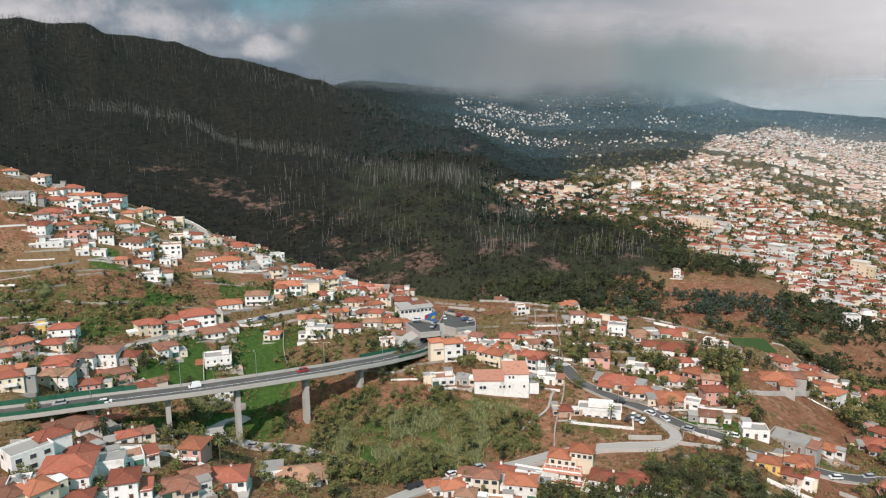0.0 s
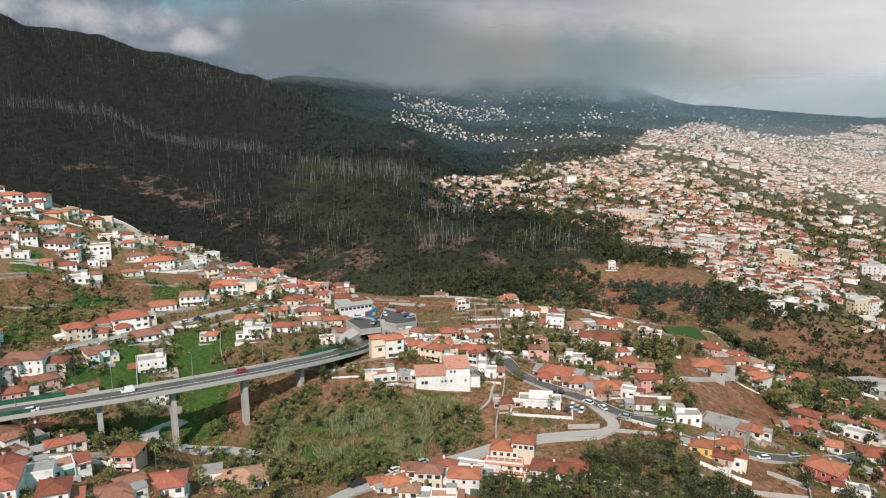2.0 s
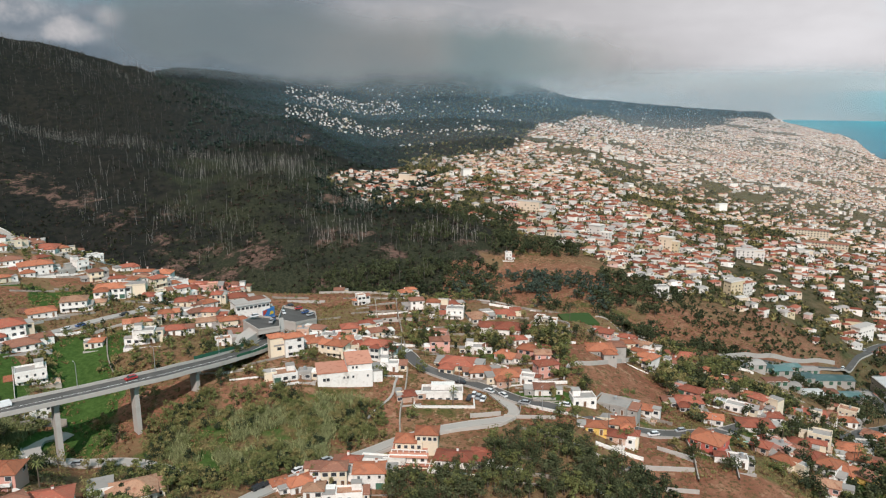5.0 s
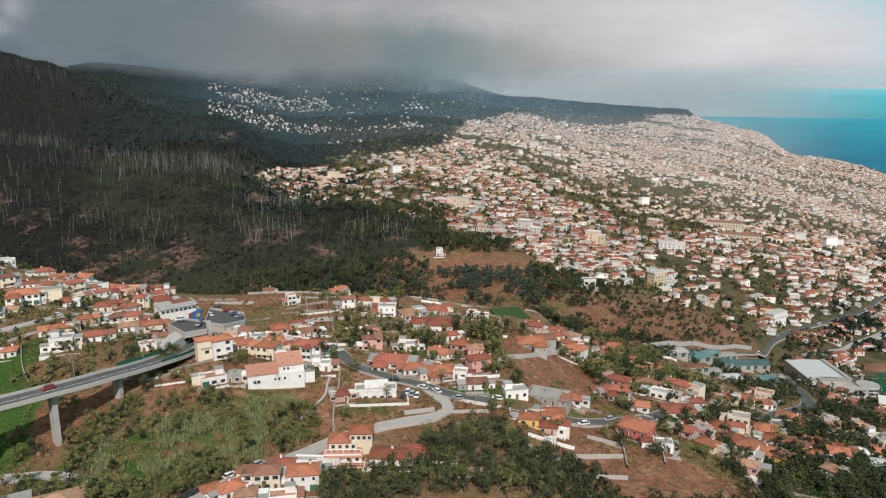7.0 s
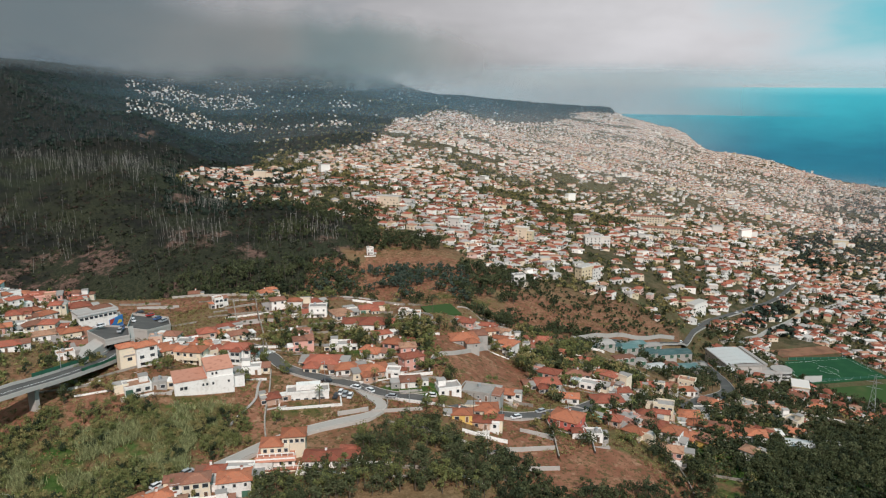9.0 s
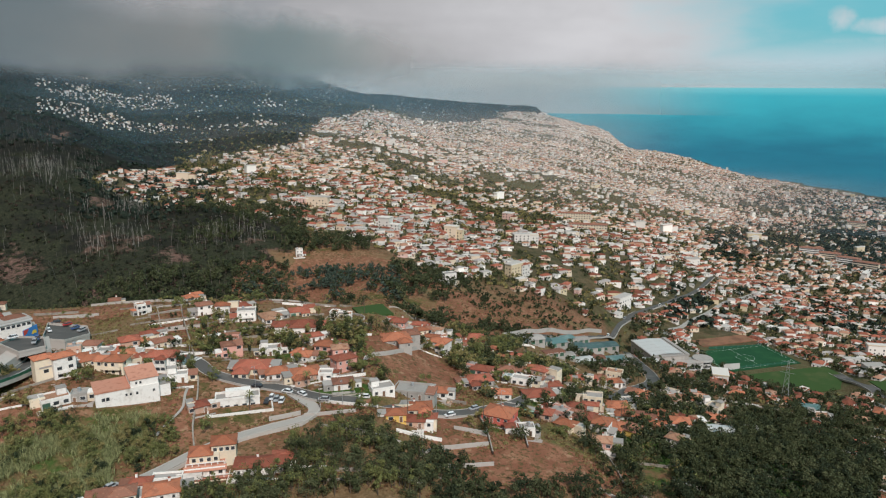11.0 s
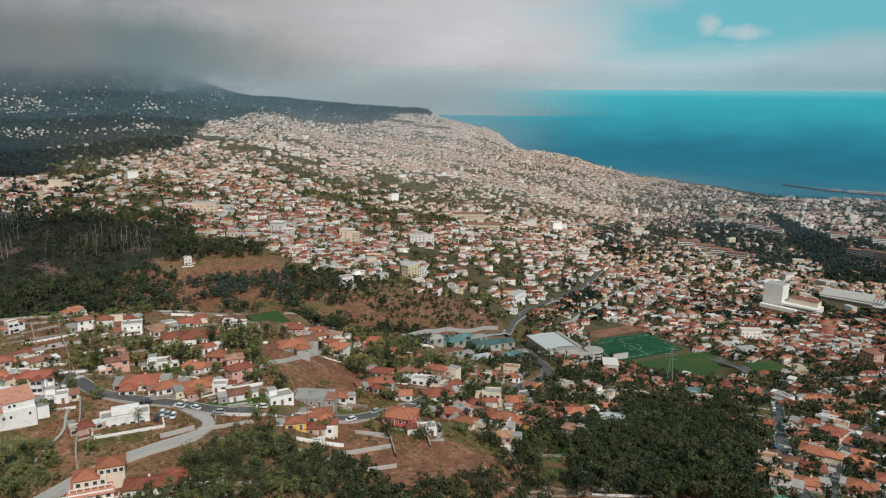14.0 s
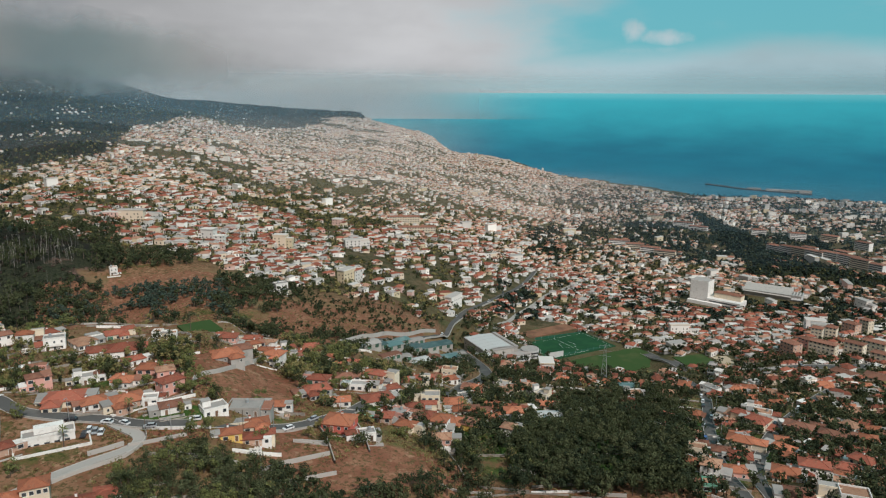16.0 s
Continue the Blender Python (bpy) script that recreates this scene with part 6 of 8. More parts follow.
house(-12.4, 205, 11.8, 8.7, 1, "hip", "white", -1)
house(-22.1, 192, 8.6, 6.3, 1, "hip", "cream", 11)
house(-32.4, 277, 7.7, 5.8, 2, "hip", "cream", -9)
house(-18.2, 282, 9.8, 7.3, 2, "flat", "white", 10)
house(-32.7, 196, 4.9, 4.8, 1, "flat", "white", -13)
house(8.6, 277, 7.0, 5.2, 1, "flat", "white", -5)
house(0.7, 287, 7.1, 5.4, 3, "hip", "white", 15)
house(2.5, 299, 7.7, 5.7, 1, "hip", "cream", 15)
house(4.8, 304, 8.7, 6.4, 1, "hip", "white", 7)
house(7.4, 289, 8.5, 6.3, 2, "hip", "white", -22)
house(-0.1, 268, 8.8, 6.6, 1, "flat", "white", 8)
house(1.6, 268, 5.1, 4.8, 1, "flat", "grey", -12)
house(6.8, 338, 6.0, 4.8, 1, "hip", "cream", 14)
house(6.3, 391, 4.3, 4.8, 2, "flat", "white", 19)
house(4.6, 428, 5.5, 5.0, 1, "hip", "cream", -3)
house(10.0, 420, 6.7, 6.1, 1, "hip", "white", 21)
house(10.9, 375, 7.0, 5.2, 2, "hip", "white", 12)
house(12.3, 369, 6.6, 4.9, 2, "hip", "white", -8)
house(13.7, 374, 7.3, 5.4, 1, "hip", "white", 17)
house(14.1, 353, 8.4, 6.2, 2, "flat", "white", -5)
house(12.4, 322, 5.3, 4.8, 1, "hip", "pink", -18)
house(12.5, 301, 5.0, 4.8, 2, "hip", "pink", 4)
house(15.9, 351, 9.2, 6.9, 1, "hip", "white", 16)
house(18.2, 357, 8.8, 6.6, 1, "hip", "cream", 7)
house(18.5, 328, 11.8, 8.7, 1, "hip", "white", -5)
house(19.4, 312, 5.6, 4.8, 1, "hip", "white", 18)
house(15.8, 303, 8.7, 6.4, 1, "flat", "white", -1)
house(22.2, 334, 3.1, 4.8, 1, "flat", "white", -5)
house(21.1, 343, 4.1, 4.8, 1, "flat", "white", -16)
house(14.4, 284, 12.8, 8.8, 1, "hip", "cream", -13)
house(16.2, 277, 8.2, 6.1, 1, "hip", "white", 9)
house(18.5, 274, 10.8, 8.0, 1, "hip", "brown", 13)
house(20.2, 271, 5.2, 4.8, 1, "flat", "white", -9)
house(21.6, 263, 7.1, 5.4, 1, "hip", "white", 6)
house(24.8, 259, 8.5, 6.3, 1, "flat", "white", 17)
house(27.3, 265, 12.2, 8.8, 1, "flat", "grey", -16)
house(29.8, 274, 5.8, 4.8, 1, "hip", "white", -10)
house(26.0, 243, 6.8, 5.0, 1, "hip", "yellow", 1, 0, "tile_orange")
house(28.0, 253, 8.6, 6.4, 1, "hip", "cream", 3, 0, "tile_orange")
house(27.7, 243, 6.1, 4.8, 1, "hip", "brown", -5)
house(14.1, 215, 11.5, 6.6, 1, "hip", "white", -8)
house(3.7, 206, 7.2, 5.2, 2, "hip", "cream", -6)
house(5.2, 215, 5.4, 3.8, 1, "hip", "white", -16)
house(7.2, 216, 8.6, 3.6, 1, "flat", "white", -14)
house(6.7, 205, 8.8, 6.2, 2, "hip", "white", -4)
house(1.9, 199, 5.5, 4.6, 1, "hip", "white", -8)
house(4.9, 196, 7.5, 4.6, 1, "flat", "white", -3)
house(0.7, 203, 6.8, 5.0, 1, "hip", "white", 19)
house(26.3, 339, 7.2, 5.4, 1, "hip", "pink", -14)
house(26.0, 311, 11.5, 8.6, 1, "hip", "grey", 13)
house(28.0, 354, 6.7, 5.0, 1, "hip", "cream", -14)
house(28.8, 351, 7.2, 5.4, 1, "hip", "white", -21)
house(10.1, 256, 4.5, 4.8, 1, "hip", "brown", 11)
house(34.9, 260, 10.5, 9.0, 1, "hip", "red", -20, 1.0, "tile_orange")
house(37.1, 251, 6.4, 4.8, 1, "flat", "white", 11)
house(35.1, 282, 6.5, 4.8, 1, "hip", "white", 3)
house(38.1, 287, 11.5, 7.4, 1, "hip", "white", 20, 0, "tile_red")
house(39.3, 304, 6.1, 4.8, 1, "hip", "white", 19)
house(41.3, 291, 7.5, 5.6, 1, "hip", "white", -1)
house(38.7, 268, 5.8, 4.8, 1, "hip", "brown", -13)
house(37.6, 322, 7.1, 5.2, 1, "hip", "white", -11)
house(33.1, 294, 9.6, 7.1, 1, "hip", "grey", 16)
house(32.6, 361, 9.6, 7.1, 1, "hip", "cream", 4)
house(28.1, 344, 6.5, 4.8, 1, "hip", "cream", 17)
house(30.5, 520, 8.7, 6.5, 3, "flat", "white", 21)
house(18.4, 562, 5.1, 4.8, 2, "flat", "white", 6)
house(31.8, 345, 6.6, 4.9, 1, "hip", "cream", 21)
house(42.2, 346, 7.6, 5.6, 1, "hip", "pink", 5)
house(41.2, 338, 6.6, 4.9, 1, "hip", "white", 0)
house(34.0, 346, 4.5, 4.8, 1, "hip", "brown", 21)
house(48.4, 358, 9.2, 6.8, 1, "hip", "white", 5)
house(44.6, 319, 9.1, 6.7, 1, "hip", "white", 13)
house(44.5, 286, 9.0, 7.4, 1, "hip", "yellow", -27, 0, "tile_orange")
house(46.8, 306, 5.2, 4.8, 1, "hip", "white", 13)
house(50.3, 324, 8.1, 6.0, 1, "hip", "white", 21)
house(49.3, 279, 4.5, 4.8, 2, "hip", "white", -20)
house(47.9, 301, 5.4, 4.8, 1, "hip", "white", 2)
house(52.2, 344, 7.6, 5.7, 1, "hip", "cream", -6)
house(65.9, 426, 9.7, 7.2, 1, "hip", "cream", -20)
house(62.6, 344, 7.0, 5.2, 1, "hip", "white", -19)
house(63.5, 310, 6.6, 5.0, 1, "hip", "white", -10)
house(62.3, 313, 5.9, 4.8, 1, "hip", "white", -14)
house(64.4, 288, 6.0, 4.8, 1, "hip", "white", 10)
house(66.9, 349, 7.4, 5.5, 1, "hip", "white", -13)
house(67.5, 322, 5.2, 4.8, 1, "hip", "white", 6)
house(67.7, 258, 7.1, 5.2, 1, "hip", "pink", 16)
house(71.2, 266, 8.4, 6.2, 1, "hip", "white", 0)
house(72.0, 292, 6.0, 4.8, 1, "hip", "white", -17)
house(70.8, 307, 8.2, 6.1, 1, "hip", "brown", -20)
house(73.0, 368, 8.1, 6.0, 1, "hip", "cream", -9)
house(75.8, 330, 7.6, 5.7, 1, "hip", "white", -4)
house(75.2, 294, 7.9, 5.8, 1, "hip", "cream", 0)
house(75.4, 361, 7.3, 5.4, 1, "hip", "white", -9)
house(71.3, 364, 7.4, 5.4, 1, "hip", "white", 16)
house(69.3, 461, 8.0, 5.9, 1, "hip", "white", 3)
house(70.7, 457, 8.0, 5.9, 1, "hip", "cream", 21)
house(59.4, 398, 10.5, 7.8, 1, "flat", "white", 20)
house(62.1, 410, 8.2, 6.2, 1, "hip", "cream", 9)
house(59.3, 373, 9.2, 6.8, 1, "hip", "brown", -21)
house(64.5, 259, 4.7, 4.8, 1, "hip", "brown", -13)
house(65.8, 238, 4.4, 4.8, 1, "flat", "green", 11)
house(75.3, 266, 8.4, 6.2, 1, "flat", "grey", 2)
house(73.3, 295, 6.6, 4.9, 1, "hip", "cream", 20)
house(73.0, 508, 10.1, 7.5, 1, "hip", "white", 9)
house(75.6, 526, 8.1, 6.1, 1, "hip", "white", 14)


def free_of(x, y, gap):
    """True where no building, road or pitch is nearer than gap."""
    if any(math.hypot(x - tx, y - ty) < tr + gap for tx, ty, tr in TAKEN):
        return False
    return all(np.min(np.hypot(line[:, 0] - x, line[:, 1] - y)) > width / 2 + gap for line, width in ROADS)


def cluster(b0, b1, r0, r1, count, tones=("white", "white", "white", "cream", "cream", "pink", "brown"), flat=0.25, small=0.0):
    """More houses of a quarter, where there is room between the others."""
    rng, made = house_rng, 0
    for _ in range(count * 12):
        if made == count:
            break
        bb, rr = rng.uniform(b0, b1), math.sqrt(rng.uniform(r0 * r0, r1 * r1))
        x, y = rr * math.sin(radians(bb)), rr * math.cos(radians(bb))
        w = rng.uniform(5.8, 9.5) - small
        if not free_of(x, y, w * 0.52):
            continue
        house(bb, rr, w, rng.uniform(5, 7) - small * 0.4, rng.choices((1, 2, 3), (0.62, 0.36, 0.02 if w > 7.5 else 0))[0], "flat" if rng.random() < flat else "hip", rng.choice(tones), rng.uniform(-30, 30))
        made += 1


for bb, rr in ((-15.2, 298), (-15.2, 314), (-15.1, 330), (-20.2, 298), (-20.2, 314)):
    q = spot(bb, rr)
    TAKEN.append((q.x, q.y, 9.5))
for bb, rr, wide, deep in BARES[:5]:
    q = spot(bb, rr)
    TAKEN.append((q.x, q.y, min(wide, deep) * 0.9))
cluster(-30, -13, 420, 520, 22), cluster(-12.5, -2.5, 380, 425, 14, small=1.5), cluster(-33, -24, 285, 335, 6)
cluster(-33, -20, 185, 215, 5), cluster(-9, -3, 325, 375, 6)
cluster(1.5, 8.5, 282, 335, 10, small=1.5), cluster(11, 22, 275, 300, 4), cluster(28.8, 31, 325, 350, 4, small=1.0)
cluster(33, 44, 262, 350, 14), cluster(44, 53, 300, 400, 14), cluster(64, 77, 235, 400, 34)


def terrace_walls(count):
    """Short stone and concrete walls that hold the terraces round the houses."""
    rng, shapes = random.Random(33), {"stone": Shape(), "concrete": Shape(), "white": Shape()}
    for k in range(count):
        bb = rng.uniform(-33, 77)
        rr = rng.uniform(200, 520 if bb < 0 else 410)
        along = rng.uniform(-14, 14)
        n, length = 6, rng.uniform(5, 22)
        high, t = rng.uniform(0.4, 1.3), 0.2
        c = spot(bb, rr)
        if not free_of(c.x, c.y, 0.5) or (-21 < bb < 9 and rr < 262) or (-24 < bb < -8 and rr < 345):
            continue
        a = radians(along - bb)
        d, e = Vector((math.cos(a), math.sin(a), 0)), Vector((-math.sin(a), math.cos(a), 0)) * t
        pts = [c + d * length * (i / (n - 1) - 0.5) for i in range(n)]
        zs = [z_at(q.x, q.y) for q in pts]
        rows_ = []
        for off, dz in ((-1, -1.2), (-1, high), (1, high), (1, -1.2)):
            rows_ += [(q.x + e.x * off, q.y + e.y * off, z + dz) for q, z in zip(pts, zs)]
        shapes[rng.choice(("stone", "stone", "concrete", "white"))].add(rows_, [(j * n + i, j * n + i + 1, (j + 1) * n + i + 1, (j + 1) * n + i) for j in range(3) for i in range(n - 1)])
    solid("stone_terraces", shapes["stone"], ["stone"], "weathered stone terrace walls on the slopes", "terrace walls", "stuff")
    solid("white_terraces", shapes["white"], ["white"], "whitewashed garden walls between the houses", "terrace walls", "stuff")
    solid("concrete_terraces", shapes["concrete"], ["concrete"], "pale concrete garden walls on the slopes", "terrace walls", "stuff")


terrace_walls(520)


# ---------------------------------------------------------------- the far town
def unit_house(floors, hip=True):
    """Corners and faces of a simple house of unit base: walls, roof."""
    v = [(-.5, -.5, -.6), (.5, -.5, -.6), (.5, .5, -.6), (-.5, .5, -.6), (-.5, -.5, 1), (.5, -.5, 1), (.5, .5, 1), (-.5, .5, 1)]
    f, s = [(0, 1, 5, 4), (1, 2, 6, 5), (2, 3, 7, 6), (3, 0, 4, 7)], [0, 0, 0, 0]
    e = 0.54
    v += [(-e, -e, .98), (e, -e, .98), (e, e, .98), (-e, e, .98)]
    if hip:
        v += [(-.16, 0, 1.38), (.16, 0, 1.38)]
        f += [(8, 9, 13, 12), (10, 11, 12, 13), (9, 10, 13), (11, 8, 12)]
        s += [1, 1, 1, 1]
    else:
        v += [(-e, -e, 1.06), (e, -e, 1.06), (e, e, 1.06), (-e, e, 1.06)]
        f += [(8, 9, 13, 12), (9, 10, 14, 13), (10, 11, 15, 14), (11, 8, 12, 15), (12, 13, 14, 15)]
        s += [0, 0, 0, 0, 2]
    return np.array(v), f, s


def far_houses(name, places, label, windows, roof):
    """Many small houses in one mesh; each place is x, y, z, width, depth, height, turn, hipped."""
    kinds = (unit_house(1, False), unit_house(1, True))
    verts, faces, slots, base = [], [], [], 0
    rng = np.random.default_rng(5)
    for x, y, z, w, d, h, turn, hip in places:
        v, f, s = kinds[int(hip)]
        c, n = math.cos(turn), math.sin(turn)
        p = v * (w, d, h)
        if hip:
            p[12:, 2] = h + 0.23 * min(w, d)
        verts.append(np.stack([p[:, 0] * c - p[:, 1] * n + x, p[:, 0] * n + p[:, 1] * c + y, p[:, 2] + z], -1))
        faces += [tuple(base + i for i in q) for q in f]
        slots += s
        base += len(v)
        if windows:
            rows_, cols = max(1, int(h / 2.9)), max(2, int(w / 3.2))
            for sx, sy, length in ((0, -1, w), (0, 1, w), (-1, 0, d), (1, 0, d)):
                for i in range(max(2, int(length / 3.4))):
                    for k in range(rows_):
                        if rng.random() < 0.25:
                            continue
                        mid = (i + 0.5) / max(2, int(length / 3.4)) * length - length / 2
                        zb = k * 2.9 + 1.0
                        q = []
                        for a, zz in ((-0.55, 0), (0.55, 0), (0.55, 1.3), (-0.55, 1.3)):
                            if sy:
                                px, py = (mid + a) * -sy, sy * (d / 2 + 0.04)
                            else:
                                px, py = sx * (w / 2 + 0.04), (mid + a) * sx
                            q.append((px * c - py * n + x, px * n + py * c + y, zb + zz + z))
                        verts.append(np.array(q))
                        faces.append((base, base + 1, base + 2, base + 3))
                        slots.append(3)
                        base += 4
    me = mesh_of(name, np.concatenate(verts), faces, [M["town_wall"], M[roof], M["town_flat"], M["dark_glass"]], slots)
    return tagged(new(name, me), label, "houses", kind="stuff")


# what is built or paved, on a raster of 2 m
X0, Y0, CELL = -600.0, 0.0, 2.0
busy = np.zeros((900, 600), bool)


def mark(x, y, reach):
    i0, i1 = int((x - reach - X0) / CELL), int((x + reach - X0) / CELL) + 1
    j0, j1 = int((y - reach - Y0) / CELL), int((y + reach - Y0) / CELL) + 1
    i, j = np.meshgrid(np.arange(max(i0, 0), min(i1, 900)), np.arange(max(j0, 0), min(j1, 600)), indexing="ij")
    inside = np.hypot(i * CELL + X0 - x, j * CELL + Y0 - y) < reach
    busy[i[inside], j[inside]] = True


for x, y, reach in TAKEN:
    mark(x, y, reach)
for line, width in ROADS:
    for x, y in line:
        mark(x, y, width / 2 + 1.5)


def is_busy(x, y):
    i, j = ((x - X0) / CELL).astype(int), ((y - Y0) / CELL).astype(int)
    ok = (i >= 0) & (i < 900) & (j >= 0) & (j < 600)
    return ok & busy[np.clip(i, 0, 899), np.clip(j, 0, 599)]


rng = np.random.default_rng(11)
step = 9.6
gx, gy = np.meshgrid(np.arange(-400, 4300, step), np.arange(100, 4400, step))
gx, gy = gx.ravel() + rng.uniform(-6.5, 6.5, gx.size), gy.ravel() + rng.uniform(-6.5, 6.5, gx.size)
b, r = polar(gx, gy)
quarter = soft_step(rough_noise(gx, gy, 200, 31, 4), 0.38, 0.56) * soft_step(rough_noise(gx, gy, 55, 35, 3), 0.38, 0.56)
dense = soft_step(r, 1250, 1750) * soft_step(b, 20, 30)
density = 0.30 - 0.16 * soft_step(r, 900, 1300) + 0.55 * quarter + dense * (0.16 + 0.14 * quarter)
woods = upper_woods(b, r)
hamlet = soft_step(r, 1660, 1800) * (1 - soft_step(r, 2250, 2600)) * soft_step(b, -1, 2) * (1 - soft_step(b, 14, 19))
hamlet = hamlet * soft_step(rough_noise(gx, gy, 170, 37, 3), 0.44, 0.60)
density = density + 0.20 * soft_step(b, 42, 50) * (1 - soft_step(r, 1100, 1400))
density = density * (1 - 0.85 * soft_step(rough_noise(gx, gy, 110, 43, 3), 0.58, 0.66) * soft_step(r, 650, 1000))
density = density * (1 - woods) + woods * (0.010 + 0.36 * hamlet)
density = density * (1 - 0.95 * far_gully(b, r)) * (1 - 0.42 * soft_step(b, 52, 60) * soft_step(r, 1150, 1400) * (1 - soft_step(r, 2300, 2600)))
keep = (town_part(b, r) > 0.5) & (b < 84) & (r < 4400) & (rng.random(gx.size) < density) & ~is_busy(gx, gy)
gx, gy = gx[keep], gy[keep]
b, r = polar(gx, gy)
gz = ground_z(gx, gy)
keep = gz > sea_z(r) + 4
gx, gy, gz, b, r = gx[keep], gy[keep], gz[keep], b[keep], r[keep]
turn = np.floor(rough_noise(gx, gy, 300, 41, 2) * 9) * 0.55 + rng.normal(0, 0.12, gx.size)
small = np.where(r > 1400, 0.85, 1.0) * np.where(upper_woods(b, r) > 0.5, 0.66, 1.0)
wide, deep = rng.triangular(4.6, 6.4, 11.5, gx.size) * small, rng.uniform(4.4, 7.6, gx.size) * small
tall = rng.choice([2.2, 2.9, 4.2, 5.6], gx.size, p=[0.42, 0.34, 0.20, 0.04])
block = rng.random(gx.size) < 0.005 + 0.05 * soft_step(b, 52, 70) * soft_step(r, 900, 1500)
wide, deep, tall = np.where(block, wide * 2.2, wide), np.where(block, deep * 1.3, deep), np.where(block, tall * 1.5 + 5, tall)
hip = (rng.random(gx.size) < 0.86) & ~block
rows = np.stack([gx, gy, gz, wide, deep, tall, turn, hip], -1)
# the nearest of them are single houses
nearest = np.argsort(r)[:24]
for k in nearest:
    house(float(b[k]), float(r[k]), float(wide[k]), float(deep[k]), 2 if tall[k] > 4 else 1, "hip" if hip[k] else "flat", house_rng.choice(("white", "white", "white", "cream", "cream", "brown")), house_rng.uniform(-35, 35))
others = np.ones(len(rows), bool)
others[nearest] = False
rows, r, wide, deep, turn = rows[others], r[others], wide[others], deep[others], turn[others]
# many have a lower building against their side
side = rng.choice([-1.0, 1.0], len(rows)) * wide * 0.72
more = rows.copy()
more[:, 0] += np.cos(turn) * side - np.sin(turn) * deep * rng.uniform(-0.3, 0.3, len(rows))
more[:, 1] += np.sin(turn) * side + np.cos(turn) * deep * rng.uniform(-0.3, 0.3, len(rows))
more[:, 3:6] *= rng.uniform(0.45, 0.8, (len(rows), 3)) * (1, 1.1, 1.1)
more[:, 7] = rng.random(len(rows)) < 0.45
extra = (rng.random(len(rows)) < 0.75) & (r < 1700)
rows, r = np.concatenate([rows, more[extra]]), np.concatenate([r, r[extra]])
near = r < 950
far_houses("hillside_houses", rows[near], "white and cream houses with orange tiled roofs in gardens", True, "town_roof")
far_houses("distant_town", rows[~near], "pale far town houses with terracotta roofs", False, "hazed_roof")
print("far houses", near.sum(), (~near).sum())


# ---------------------------------------------------------------- growth
def quad_mesh(name, verts, mats, slots=None):
    """A mesh of loose quads from an array of corners, four by four."""
    n = len(verts) // 4
    me = bpy.data.meshes.new(name)
    me.vertices.add(4 * n)
    me.vertices.foreach_set("co", verts.astype(np.float32).ravel())
    me.loops.add(4 * n)
    me.loops.foreach_set("vertex_index", np.arange(4 * n, dtype=np.int32))
    me.polygons.add(n)
    me.polygons.foreach_set("loop_start", np.arange(0, 4 * n, 4, dtype=np.int32))
    for m in mats:
        me.materials.append(M[m])
    if slots is not None:
        me.polygons.foreach_set("material_index", np.asarray(slots, np.int32))
    me.update(calc_edges=True)
    me.validate()
    return me


def unit(v):
    return v / (np.linalg.norm(v, axis=-1, keepdims=True) + 1e-9)


def leaf_cloud(centres, reach, per, leaf, rng, squash=0.8, hollow=0.45):
    """Leaf clumps thrown round each centre: reach is the radius, leaf the size of a clump."""
    n = len(centres) * per
    c = np.repeat(centres, per, axis=0)
    a = np.repeat(np.broadcast_to(reach, len(centres)), per)
    d = unit(rng.normal(size=(n, 3)))
    p = c + d * (a * rng.uniform(hollow, 1.0, n))[:, None] * (1, 1, squash)
    u = unit(np.cross(d + rng.normal(0, 0.55, (n, 3)), rng.normal(size=(n, 3))))
    w = unit(np.cross(d + rng.normal(0, 0.45, (n, 3)), u))
    size = (np.repeat(np.broadcast_to(leaf, len(centres)), per) * rng.uniform(0.55, 1.3, n))[:, None]
    u, w = u * size * 0.5, w * size * 0.5 * rng.uniform(0.5, 1.0, (n, 1))
    return np.stack([p - u - w * 0.4, p + u * 0.3 - w, p + u + w * 0.5, p - u * 0.3 + w], 1).reshape(-1, 3)


def crowns(places, tall, wide, lobes, per, leaf, rng, flare=1.0):
    """Uneven crowns of several lobes over each place."""
    k = np.repeat(np.arange(len(places)), lobes)
    off = rng.normal(size=(len(k), 3)) * (0.42, 0.42, 0.30)
    c = places[k] + off * wide[k][:, None]
    c[:, 2] += tall[k] * rng.uniform(0.45, 0.85, len(k))
    return leaf_cloud(c, wide[k] * rng.uniform(0.35, 0.62, len(k)), per, leaf, rng, 0.85)


def strew(b0, b1, r0, r1, count, rng, patch=0.0, salt=51, size=35, avoid=True):
    """Places on the ground in a stretch of the plan, thinned to patches, clear of what is built."""
    b = rng.uniform(b0, b1, count * 3)
    r = np.sqrt(rng.uniform(r0 * r0, r1 * r1, count * 3))
    x, y = r * np.sin(np.radians(b)), r * np.cos(np.radians(b))
    keep = np.ones(len(x), bool)
    if patch:
        keep &= rough_noise(x, y, size, salt, 3) > patch
    if avoid:
        keep &= ~is_busy(x, y)
    x, y = x[keep][:count], y[keep][:count]
    return np.stack([x, y, ground_z(x, y)], -1)


def trunks(places, tall, thick):
    """Plain stems, three faces each, as quads."""
    out = []
    for k in range(3):
        a, b = 2 * math.pi * k / 3, 2 * math.pi * (k + 1) / 3
        for ang, up in ((a, 0), (b, 0), (b, 1), (a, 1)):
            w = thick * (0.4 if up else 1.0)
            out.append(places + np.stack([np.cos(ang) * w, np.sin(ang) * w, tall * up - 0.5 * (1 - up)], -1))
    return np.stack(out, 1).reshape(-1, 3)


